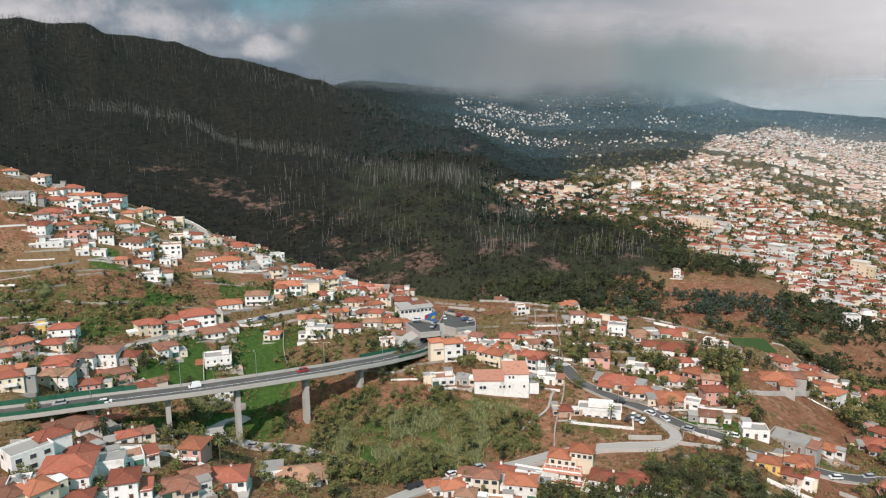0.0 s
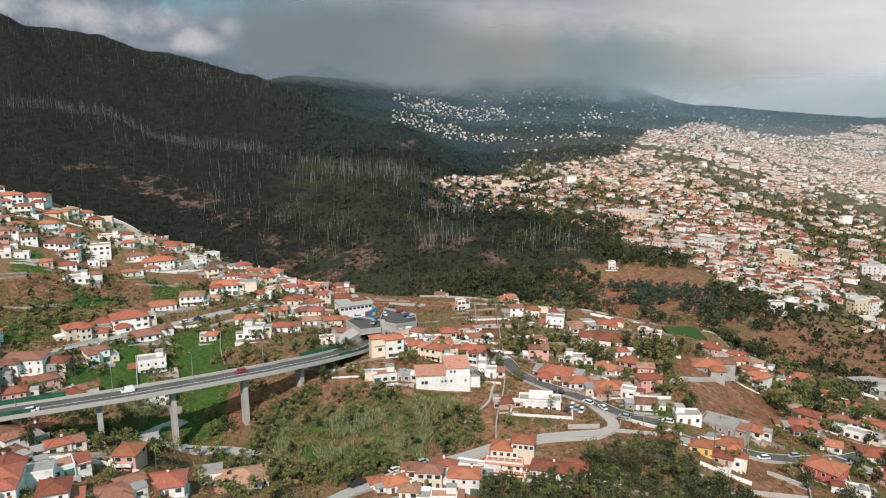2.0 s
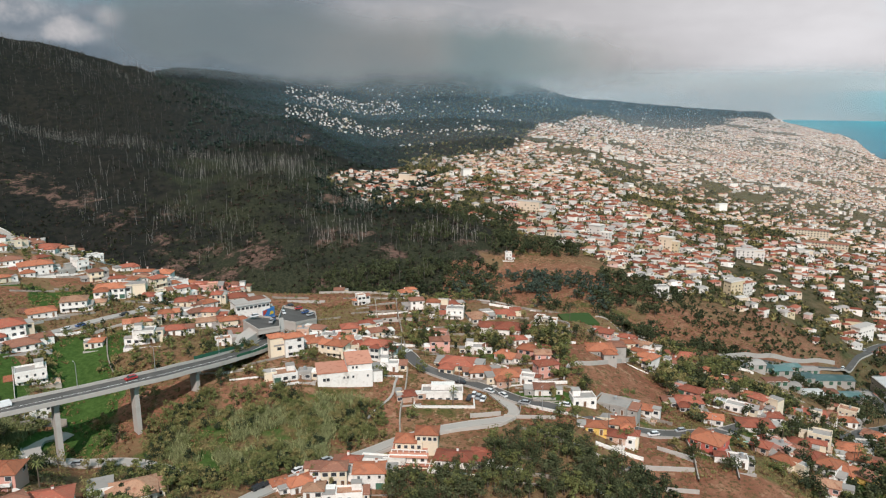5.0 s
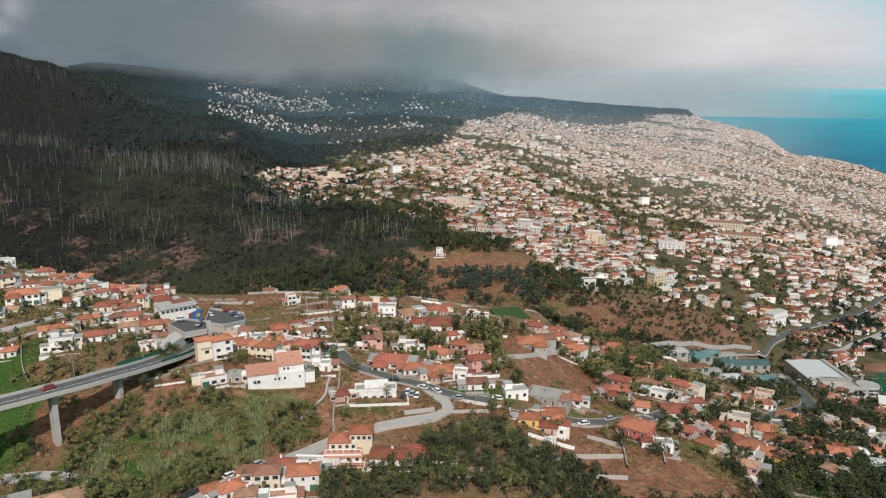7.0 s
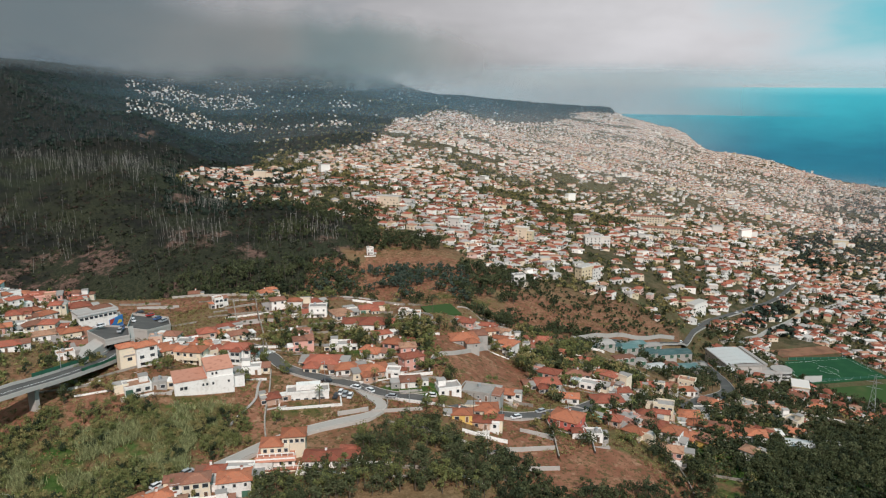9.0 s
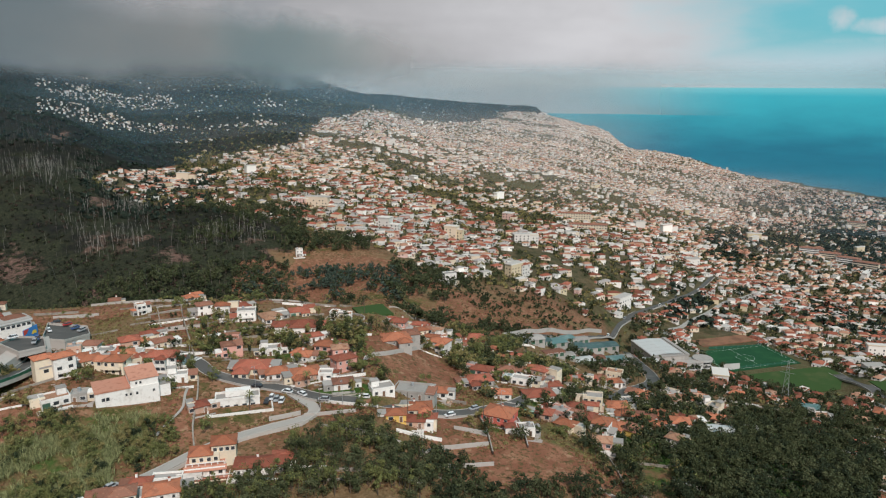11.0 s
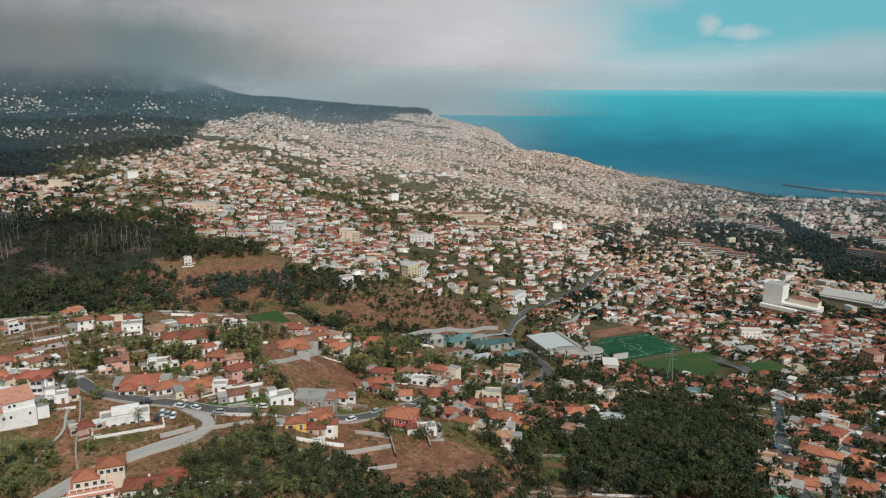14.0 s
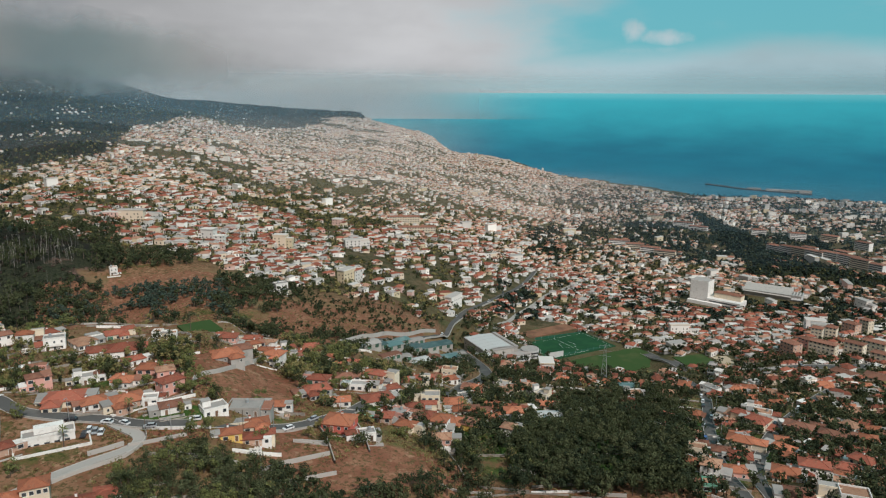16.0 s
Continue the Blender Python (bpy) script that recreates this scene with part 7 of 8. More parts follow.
TONES = {"leaf_wood": ("leaf_dark", "leaf_soft", "leaf_mid"), "leaf_olive": ("leaf_mid", "leaf_olive", "leaf_deep"), "leaf_dark": ("leaf_dark", "leaf_deep", "leaf_soft"), "leaf_mid": ("leaf_mid", "leaf_dark", "leaf_olive"), "leaf_blue": ("leaf_blue", "leaf_blue", "leaf_dark")}


def wood(name, places, tall, wide, lobes, per, leaf, mat, label, rng, category="trees"):
    """A stand of trees, each in one of three leaf tones."""
    leaves = crowns(places, tall, wide, lobes, per, leaf, rng)
    stems = trunks(places, tall * 0.7, 0.03 * tall)
    tone = rng.choice(3, len(places), p=[0.5, 0.28, 0.22])
    slots = np.concatenate([np.repeat(tone, lobes * per), np.full(len(stems) // 4, 3)])
    me = quad_mesh(name, np.concatenate([leaves, stems]), [*TONES[mat], "bark"], slots)
    return tagged(new(name, me), label, category, kind="stuff")


def spread_of(rng, n, lo, hi):
    return rng.uniform(lo, hi, n)


rng = np.random.default_rng(77)

# the dark wood on the knoll, and the one below the road bend
p = strew(50, 64, 222, 300, 380, rng)
q = strew(53, 63.5, 300, 382, 260, rng)
p = np.concatenate([p, q])
wood("knoll_wood", p, spread_of(rng, len(p), 4.5, 8.5), spread_of(rng, len(p), 2.0, 3.6), 7, 52, 0.58, "leaf_dark", "dense dark evergreen wood on the knoll", rng)
p = np.concatenate([strew(16, 29, 192, 224, 150, rng), strew(8.2, 16.5, 186, 206, 70, rng), strew(19, 24, 224, 232, 20, rng)])
wood("lower_wood", p, spread_of(rng, len(p), 4.5, 9.5), spread_of(rng, len(p), 1.7, 3.3), 6, 64, 0.42, "leaf_wood", "green wood below the road bend", rng)
p = np.concatenate([strew(29, 48, 192, 226, 190, rng, 0.45), strew(36, 48, 226, 262, 48, rng, 0.46), strew(32, 50, 262, 340, 90, rng, 0.42), strew(47, 54, 225, 300, 30, rng, 0.40)])
wood("slope_trees", p, spread_of(rng, len(p), 3, 7), spread_of(rng, len(p), 1.5, 3.2), 5, 40, 0.55, "leaf_dark", "mixed green trees on the red slope", rng)
p = np.concatenate([strew(20.5, 23.4, 285, 322, 36, rng), strew(30.5, 35, 300, 372, 110, rng, 0.35), strew(35, 44, 300, 380, 120, rng, 0.42), strew(15, 22, 285, 318, 30, rng, 0.45), strew(9, 22, 300, 400, 32, rng, 0.45)])
wood("garden_trees", p, spread_of(rng, len(p), 4, 8), spread_of(rng, len(p), 1.8, 3.4), 5, 36, 0.65, "leaf_mid", "green trees between the houses", rng)
p = np.concatenate([strew(44, 80, 300, 640, 1300, rng, 0.36), strew(60, 78, 225, 420, 520, rng, 0.34), strew(33, 52, 262, 430, 330, rng, 0.38)])
wood("valley_trees", p, spread_of(rng, len(p), 3.5, 8), spread_of(rng, len(p), 1.7, 3.4), 5, 24, 0.85, "leaf_dark", "dark green trees among red-roofed houses", rng)
p = np.concatenate([strew(-30, -17, 240, 278, 100, rng), strew(-17, -9, 205, 245, 26, rng, 0.45), strew(-33, -8, 185, 205, 22, rng, 0.4)])
wood("gully_trees", p, spread_of(rng, len(p), 3, 7), spread_of(rng, len(p), 1.5, 3.0), 5, 44, 0.5, "leaf_olive", "green trees in the gully under the bridge", rng)
p = np.concatenate([strew(-33, -3, 290, 500, 620, rng, 0.46), strew(-33, -19, 345, 425, 160, rng, 0.48, 59, 20), strew(1, 15, 285, 420, 90, rng, 0.45), strew(9.6, 12, 300, 395, 40, rng, 0.4)])
wood("slope_bushes", p, spread_of(rng, len(p), 2.2, 5), spread_of(rng, len(p), 1.2, 2.4), 4, 28, 0.6, "leaf_olive", "bushes and small trees on the terraces", rng, "bushes")
# the wooded gorge at the foot of the burnt slope
p = np.concatenate([strew(-4, 17.5, 452, 545, 620, rng), strew(25.6, 30.2, 400, 545, 190, rng, 0.40), strew(14, 25, 400, 480, 26, rng, 0.48), strew(17, 24, 566, 610, 150, rng), strew(9.5, 19, 590, 760, 330, rng, 0.40), strew(30, 32, 470, 540, 30, rng, 0.5)])
wood("gorge_wood", p, spread_of(rng, len(p), 5, 10), spread_of(rng, len(p), 2.4, 4.4), 4, 26, 1.0, "leaf_dark", "dark green wood in the gorge", rng)
p = np.concatenate([strew(17.5, 21.5, 485, 525, 70, rng, 0.40, 57), strew(20.5, 26.5, 450, 515, 150, rng, 0.40, 57), strew(13, 17, 490, 530, 40, rng, 0.45)])
wood("bluish_trees", p, spread_of(rng, len(p), 4, 8), spread_of(rng, len(p), 2.0, 3.4), 4, 24, 0.9, "leaf_blue", "blue-green young gum trees on brown earth", rng)
p = strew(29, 44, 395, 560, 520, rng, 0.42, 51, 22)
wood("cliff_bushes", p, spread_of(rng, len(p), 1.5, 4), spread_of(rng, len(p), 0.8, 2.2), 4, 20, 0.7, "leaf_dark", "dark bushes on the bare brown cliff", rng, "bushes")

# low scrub on open ground near by
p = np.concatenate([strew(-34, 8, 190, 520, 3600, rng, 0.44, 61, 16), strew(8, 48, 195, 480, 4000, rng, 0.42, 62, 16), strew(44, 80, 225, 560, 2400, rng, 0.40, 63, 16)])
p = np.concatenate([p, strew(-34, 8, 190, 400, 7000, rng, 0.42, 64, 12), strew(8, 48, 195, 340, 5000, rng, 0.42, 65, 12)])
half = rng.random(len(p)) < 0.62
for name, chosen, mat, label in (("green_scrub", half, "leaf_olive", "low green and olive scrub on the slopes"), ("brown_scrub", ~half, "scorched", "dry reddish brown brush on the slopes")):
    c = p[chosen]
    size = rng.uniform(0.35, 1.25, len(c)) * np.where(rng.random(len(c)) < 0.1, 1.5, 1.0)
    c[:, 2] += size * 0.35
    tagged(new(name, quad_mesh(name, leaf_cloud(c, size, 15, 0.45, rng, 0.75, 0.3), [mat])), label, "scrub", kind="stuff")


# giant cane on the slope below the white block, and in stands on the upper slope
def cane(places, rng, blades=38):
    n = len(places) * blades
    base = np.repeat(places, blades, axis=0) + np.concatenate([rng.normal(0, 0.9, (n, 2)), np.zeros((n, 1))], 1)
    lean = np.concatenate([rng.normal(0, 0.22, (n, 2)), np.ones((n, 1))], 1)
    tall = np.repeat(rng.uniform(1.6, 3.4, len(places)), blades) * rng.uniform(0.6, 1.1, n)
    side = unit(np.cross(lean, rng.normal(size=(n, 3)))) * rng.uniform(0.03, 0.075, n)[:, None]
    tip = base + lean * tall[:, None] + np.concatenate([rng.normal(0, 0.5, (n, 2)), np.zeros((n, 1))], 1)
    mid = base + lean * tall[:, None] * 0.55
    return np.stack([base - side * 0.5, mid + side * 1.6, tip, mid - side * 1.6], 1).reshape(-1, 3)


p = np.concatenate([strew(-10, 3.5, 203, 250, 560, rng, 0.53, 71, 14), strew(2.5, 8.5, 230, 255, 100, rng, 0.50, 72, 16), strew(-33, -29.5, 365, 430, 200, rng, 0.45), strew(-26.5, -24.3, 380, 430, 150, rng, 0.45), strew(-20.5, -18.2, 265, 300, 160, rng, 0.3)])
tagged(new("cane_thicket", quad_mesh("cane_thicket", cane(p, rng), ["cane"])), "tall yellow-green cane thickets on the slope", "cane", kind="stuff")
p = np.concatenate([strew(-11, 8, 203, 260, 460, rng, 0.50, 73, 12), strew(-9, 0, 240, 262, 60, rng, 0.4, 74, 12)])
wood("cane_slope_trees", p, spread_of(rng, len(p), 1.6, 5.5), spread_of(rng, len(p), 1.1, 2.6), 6, 52, 0.36, "leaf_olive", "round green bushes among the cane", rng, "bushes")


# the burnt slope: bare pale trunks over dark regrowth
def dead_trees(places, tall, rng):
    """Tapered bare trunks with a few upward limbs, as quads."""
    lean = np.concatenate([rng.normal(0, 0.09, (len(places), 2)), np.ones((len(places), 1))], 1)
    thick = tall * rng.uniform(0.006, 0.011, len(places))
    out = []

    def stem(a, b, ra, rb):
        axis = unit(b - a)
        u = unit(np.cross(axis, np.array([0.31, 0.77, 0.2])))
        w = np.cross(axis, u)
        for k in range(3):
            c0, s0, c1, s1 = math.cos(2.094 * k), math.sin(2.094 * k), math.cos(2.094 * (k + 1)), math.sin(2.094 * (k + 1))
            d0, d1 = u * c0 + w * s0, u * c1 + w * s1
            out.append(np.stack([a + d0 * ra[:, None], a + d1 * ra[:, None], b + d1 * rb[:, None], b + d0 * rb[:, None]], 1).reshape(-1, 3))

    top = places + lean * tall[:, None]
    stem(places - (0, 0, 1.0), top, thick, thick * 0.25)
    for k in range(5):
        at = rng.uniform(0.45, 0.92, len(places))
        a = places + lean * (tall * at)[:, None]
        d = unit(np.concatenate([rng.normal(0, 0.7, (len(places), 2)), np.full((len(places), 1), 0.95)], 1))
        stem(a, a + d * (tall * rng.uniform(0.08, 0.22, len(places)))[:, None], thick * 0.45, thick * 0.12)
    return np.concatenate(out)


p = strew(-42, 17, 500, 1900, 11000, rng, 0.36, 81, 60, False)
b, r = polar(p[:, 0], p[:, 1])
p = p[(burnt_wood(b, r) > 0.5) & (rng.random(len(p)) < np.where(r < 900, np.where(b < -8, 0.35, 0.7), 0.85))]
crest = rng.uniform(-27, 7.5, 1000)
crest_r = span(crest, (-32.5, 1160), (-26, 1150), (-20, 1130), (-15.5, 1100), (-10, 1025), (-6.5, 955), (0.5, 825), (7.8, 705)) + rng.normal(0, 26, 1000)
on_crest = np.stack([crest_r * np.sin(np.radians(crest)), crest_r * np.cos(np.radians(crest))], -1)
on_crest = on_crest[rough_noise(on_crest[:, 0], on_crest[:, 1], 45, 82, 3) > 0.46]
on_crest = np.concatenate([on_crest, ground_z(on_crest[:, 0], on_crest[:, 1])[:, None]], 1)
rows_of = np.concatenate([on_crest, strew(-34, 9, 850, 1180, 320, rng, 0.50, 83, 60, False), strew(2.5, 7, 600, 640, 60, rng, 0.0, 83, 60, False), strew(10.5, 16.5, 575, 640, 90, rng, 0.3, 84, 20, False), strew(-14, 6, 640, 900, 420, rng, 0.45, 85, 50, False), strew(-40, -8, 1560, 1800, 900, rng, 0.3, 86, 50, False)])
b, r = polar(rows_of[:, 0], rows_of[:, 1])
rows_of = rows_of[burnt_wood(b, r) > 0.4]
tagged(new("pale_dead_trees", quad_mesh("pale_dead_trees", dead_trees(rows_of, rng.triangular(4, 9, 19, len(rows_of)), rng), ["palewood"])), "rows of tall bleached dead gum trees along the spurs", "dead trees", kind="stuff")
tagged(new("dead_trees", quad_mesh("dead_trees", dead_trees(p, rng.triangular(4, 9, 18, len(p)) * np.where(rng.random(len(p)) < 0.12, 1.3, 1.0), rng), ["deadwood"])), "tall bare burnt gum trees, pale trunks on a dark slope", "dead trees", kind="stuff")
p = strew(-44, 17.5, 480, 1900, 9500, rng, 0.38, 87, 70, False)
b, r = polar(p[:, 0], p[:, 1])
p = p[burnt_wood(b, r) > 0.5]
q = strew(-22, 16.5, 478, 800, 3600, rng, 0.36, 88, 40, False)
b, r = polar(q[:, 0], q[:, 1])
p = np.concatenate([p, q[burnt_wood(b, r) > 0.5]])
size = rng.uniform(1.0, 2.8, len(p))
p[:, 2] += size * 0.5
tone = rng.random(len(p))
for name, chosen, mat, label in (("regrowth", tone < 0.62, "leaf_char_shade", "dark regrowth under the burnt trees"), ("scorched_brush", tone > 0.76, "scorched_dark", "reddish scorched brush on the burnt slope"), ("green_regrowth", (tone >= 0.62) & (tone <= 0.76), "leaf_dark", "dark green regrowth on the burnt slope")):
    tagged(new(name, quad_mesh(name, leaf_cloud(p[chosen], size[chosen], 16, 1.1, rng, 0.8, 0.3), [mat])), label, "scrub", kind="stuff")

# trees of the far town and hills
p = np.concatenate([strew(4, 82, 420, 1300, 22000, rng, 0.0), strew(4, 82, 1300, 3000, 15000, rng, 0.0)])
b, r = polar(p[:, 0], p[:, 1])
p = p[(town_part(b, r) > 0.4) & (rough_noise(p[:, 0], p[:, 1], 140, 91, 3) > 0.30) & (p[:, 2] > sea_z(np.hypot(p[:, 0], p[:, 1])) + 3)]
tall = rng.uniform(2.5, 7.5, len(p)) * np.where(np.hypot(p[:, 0], p[:, 1]) < 1300, 0.85, 1.15)
p[:, 2] += tall * 0.45
tone = rng.random(len(p)) < 0.58 + 0.3 * soft_step(polar(p[:, 0], p[:, 1])[0], 42, 52)
tagged(new("town_trees", quad_mesh("town_trees", leaf_cloud(p[tone], tall[tone] * 0.5, 14, 1.9, rng, 0.9, 0.3), ["leaf_dark"])), "dark garden trees all through the far town", "trees", kind="stuff")
tagged(new("town_shrubs", quad_mesh("town_shrubs", leaf_cloud(p[~tone], tall[~tone] * 0.5, 14, 1.9, rng, 0.7, 0.3), ["leaf_olive"])), "olive green gardens all through the far town", "trees", kind="stuff")
p = np.concatenate([strew(58, 78, 780, 1650, 1500, rng, 0.50, 99, 110), strew(-6, 10, 1080, 2300, 1700, rng, 0.33, 96, 90, False), strew(3, 12.5, 680, 1060, 420, rng, 0.3, 95, 60), strew(52, 80, 700, 2500, 2600, rng, 0.42, 94, 120)])
q = strew(-8, 40, 1100, 4400, 15000, rng, 0.0)
b, r = polar(q[:, 0], q[:, 1])
p = np.concatenate([p, q[(upper_woods(b, r) > 0.4) & (rough_noise(q[:, 0], q[:, 1], 120, 98, 3) > 0.33)]])
q = strew(61, 82, 980, 2100, 9000, rng, 0.0)
b, r = polar(q[:, 0], q[:, 1])
p = np.concatenate([p, q[far_gully(b, r) > rng.uniform(0.2, 1.2, len(q))], strew(52, 82, 1250, 2700, 2600, rng, 0.40, 93, 90), strew(48.0, 51.5, 640, 790, 170, rng), strew(50.3, 53, 1030, 1300, 170, rng)])
size = rng.uniform(3, 7, len(p)) * np.where(np.hypot(p[:, 0], p[:, 1]) < 850, 0.7, 1.0)
p[:, 2] += 2
tagged(new("far_woods", quad_mesh("far_woods", leaf_cloud(p, size, 12, 4.0, rng, 0.7, 0.3), ["leaf_far"])), "dark far woods on the upper hills", "trees", kind="stuff")


# single trees that stand by themselves
def tree(tall, wide, seed, mat):
    rng = np.random.default_rng(seed)
    s = Shape().tube((0, 0, -1), (0.1, 0.05, tall * 0.5), 0.05 * tall * 0.6, 0.022 * tall, 6)
    for k in range(5):
        a = 1.256 * k + rng.uniform(-0.4, 0.4)
        s.tube((0.08, 0.04, tall * rng.uniform(0.3, 0.48)), (math.cos(a) * wide * 0.6, math.sin(a) * wide * 0.6, tall * rng.uniform(0.6, 0.8)), 0.014 * tall, 0.005 * tall, 4)
    ob = thing("tree", pose(0, 0, -100), "leafy green tree with an uneven crown in a garden", "tree", "garden trees")
    part("trunk", s, ["bark"], ob)
    leaves = crowns(np.zeros((1, 3)), np.array([tall]), np.array([wide]), 9, 60, 0.5, rng)
    part("crown", quad_mesh("crown", leaves, [mat]), (), ob)
    return ob


def palm(tall, seed):
    rng = np.random.default_rng(seed)
    ob = thing("palm_tree", pose(0, 0, -100), "slender palm tree beside a house", "palm tree", "palms")
    part("trunk", Shape().tube((0, 0, -1), (0.3, 0.1, tall), 0.22, 0.14, 6), ["bark"], ob)
    s = Shape()
    for k in range(16):
        a = 2 * math.pi * k / 16 + rng.uniform(-0.15, 0.15)
        up, d = rng.uniform(-0.2, 0.9), Vector((math.cos(a), math.sin(a), 0))
        e = Vector((-math.sin(a), math.cos(a), 0)) * 0.22
        c = Vector((0.3, 0.1, tall))
        m1, m2 = c + d * 1.1 + Vector((0, 0, up)), c + d * 2.2 + Vector((0, 0, up - 0.9))
        s.add([c - e * 0.4, c + e * 0.4, m1 + e, m1 - e], [(0, 1, 2, 3)]).add([m1 - e, m1 + e, m2], [(0, 1, 2)])
    part("crown", s, ["leaf_mid"], ob)
    return ob


KINDS = [tree(5, 2.4, 1, "leaf_mid"), tree(7, 3.0, 2, "leaf_dark"), tree(4, 2.0, 3, "leaf_olive"), tree(6, 2.6, 4, "leaf_mid")]
single = random.Random(9)
firsts = list(KINDS)
spots = np.concatenate([strew(-32, -8, 190, 330, 34, rng), strew(-6, 10, 262, 300, 22, rng), strew(10, 34, 240, 330, 60, rng), strew(34, 52, 240, 340, 34, rng)])
for k, q in enumerate(spots):
    m = pose(q[0], q[1], q[2], 0, 0, single.uniform(0, 360))
    if k < len(firsts):
        firsts[k].matrix_world = m
    else:
        copy_thing(KINDS[k % 4], m)
first_palm = palm(7, 5)
first_palm.matrix_world = place_matrix(45.2, 306)
for bb, rr in ((18.6, 262), (40.1, 285), (-18.6, 212), (13.9, 251)):
    copy_thing(first_palm, place_matrix(bb, rr, single.uniform(0, 90)))


# ---------------------------------------------------------------- vehicles, posts
def car(tone, van=False):
    ob = thing("car", pose(0, 0, -100), f"{tone} {'delivery van' if van else 'hatchback car'} on the asphalt", "car", "cars")
    h = 1.15 if van else 0.0
    body = Shape().prism([(-2.1, -0.85), (2.1, -0.85), (2.1, 0.85), (-2.1, 0.85)], 0.28, [0.78, 0.92, 0.92, 0.78])
    part("body", body, ["car_" + tone], ob)
    x0, x1, top = (-1.2, 2.0, 2.0) if van else (-0.95, 1.75, 1.45)
    cab = Shape().add([(x0 - 0.35, -0.8, 0.82), (x1 + 0.2, -0.8, 0.9), (x1 + 0.2, 0.8, 0.9), (x0 - 0.35, 0.8, 0.82), (x0 + 0.3, -0.66, top), (x1 - 0.25, -0.66, top), (x1 - 0.25, 0.66, top), (x0 + 0.3, 0.66, top)], [(0, 1, 5, 4), (1, 2, 6, 5), (2, 3, 7, 6), (3, 0, 4, 7), (4, 5, 6, 7)])
    cab.s = [1, 1, 1, 1, 0] if not van else [0, 0, 0, 1, 0]
    part("cabin", cab, ["car_" + tone, "pane"], ob)
    for x in (-1.3, 1.3):
        for y in (-0.78, 0.78):
            part("wheel", Shape().tube((x, y - 0.1, 0.32), (x, y + 0.1, 0.32), 0.32, 0.32, 10), ["tyre"], ob)
    return ob


CARS = {k: car(k) for k in ("white", "silver", "red", "blue", "black")}
van = car("white", True)
used = set()


def park(kind, x, y, z, heading):
    m = pose(x, y, z, 0, 0, heading)
    if kind not in used:
        used.add(kind)
        (van if kind == "van" else CARS[kind]).matrix_world = m
    else:
        copy_thing(van if kind == "van" else CARS[kind], m)


def park_on(way, kind, along, off):
    """A car on a road, at a share of its length, off its middle line."""
    line, side, z = way[0], way[1], way[2]
    i = int(along * (len(line) - 1))
    j = min(i + 1, len(line) - 1)
    d = line[j] - line[max(j - 1, 0)]
    q = line[i] + side[i] * off
    park(kind, q[0], q[1], z[i] + 0.06, math.degrees(math.atan2(d[1], d[0])))


for kind, bb, off in (("van", -20.2, -2.0), ("white", -26.0, 2.1), ("red", -11.2, -2.0), ("silver", -29.5, -2.0)):
    i = int(np.argmin(np.abs(bridge[3] - bb)))
    d = bridge[0][i + 1] - bridge[0][i]
    q = bridge[0][i] + bridge[1][i] * off
    park(kind, q[0], q[1], bridge[2][i] + 0.08, math.degrees(math.atan2(d[1], d[0])) + (180 if off > 0 else 0))
for way, rows_ in ((main_road, (("white", 0.30, 2.6), ("silver", 0.36, 2.6), ("white", 0.42, -2.6), ("black", 0.24, 2.6), ("white", 0.55, 2.6), ("silver", 0.62, -1.6))),
                   (town_road, (("white", 0.42, 2.4), ("black", 0.46, 2.4), ("white", 0.55, -1.6), ("silver", 0.63, 2.4), ("blue", 0.70, 2.4), ("white", 0.36, 2.4), ("red", 0.28, 2.4), ("white", 0.8, -1.5))),
                   (east_road, (("white", 0.4, 1.5), ("silver", 0.55, -1.5), ("black", 0.6, 2.0), ("white", 0.75, 2.0))),
                   (upper_road, (("silver", 0.35, 2.0), ("white", 0.40, 2.0), ("blue", 0.45, 2.0), ("black", 0.55, 2.0), ("white", 0.62, -1.5))),
                   (market_road, (("white", 0.3, 2.0), ("silver", 0.45, -2.0), ("white", 0.6, 2.0), ("black", 0.7, -2.0), ("white", 0.82, 2.0))),
                   (hairpin, (("white", 0.06, -2.0), ("silver", 0.70, 2.2), ("white", 0.76, 2.2), ("black", 0.86, 2.2), ("black", 0.90, 2.2))),
                   (valley_lane, (("white", 0.35, 1.2), ("silver", 0.5, 1.4))), (expressway, (("white", 0.3, 2), ("silver", 0.5, -2), ("white", 0.7, 2)))):
    for kind, along, off in rows_:
        park_on(way, kind, along, off)
for kind, bb, rr, zz, head in (("white", -2.2, 330, 238.9, 20), ("silver", -0.9, 318, 239.5, 80), ("blue", -0.7, 323, 239.1, 80), ("red", 1.3, 374, 228.0, 15), ("blue", 1.8, 366, 228.2, 40), ("silver", 2.2, 360, 228.6, 40), ("black", 0.6, 380, 228.0, 15), ("white", 0.1, 362, 229.9, 100),
                               ("white", 15.7, 258.5, 224.5, 60), ("silver", 16.1, 257, 224.4, 60), ("white", 16.5, 255.6, 224.2, 60), ("black", 15.3, 256.0, 224.4, 60)):
    q = spot(bb, rr)
    park(kind, q.x, q.y, max(zz, q.z) if rr > 300 else q.z + 0.15, head)


def street_lamp(tall=9.0):
    ob = thing("street_lamp", pose(0, 0, -100), "slim grey street lamp with a short arm", "street lamp", "street lamps")
    part("pole", Shape().tube((0, 0, -2), (0, 0, tall), 0.13, 0.08, 6), ["metal"], ob)
    part("arm", Shape().tube((0, 0, tall), (0, -1.6, tall + 0.25), 0.06, 0.05, 5), ["metal"], ob)
    part("head", Shape().box(-0.16, -2.3, tall + 0.18, 0.16, -1.55, tall + 0.34), ["metal"], ob)
    return ob


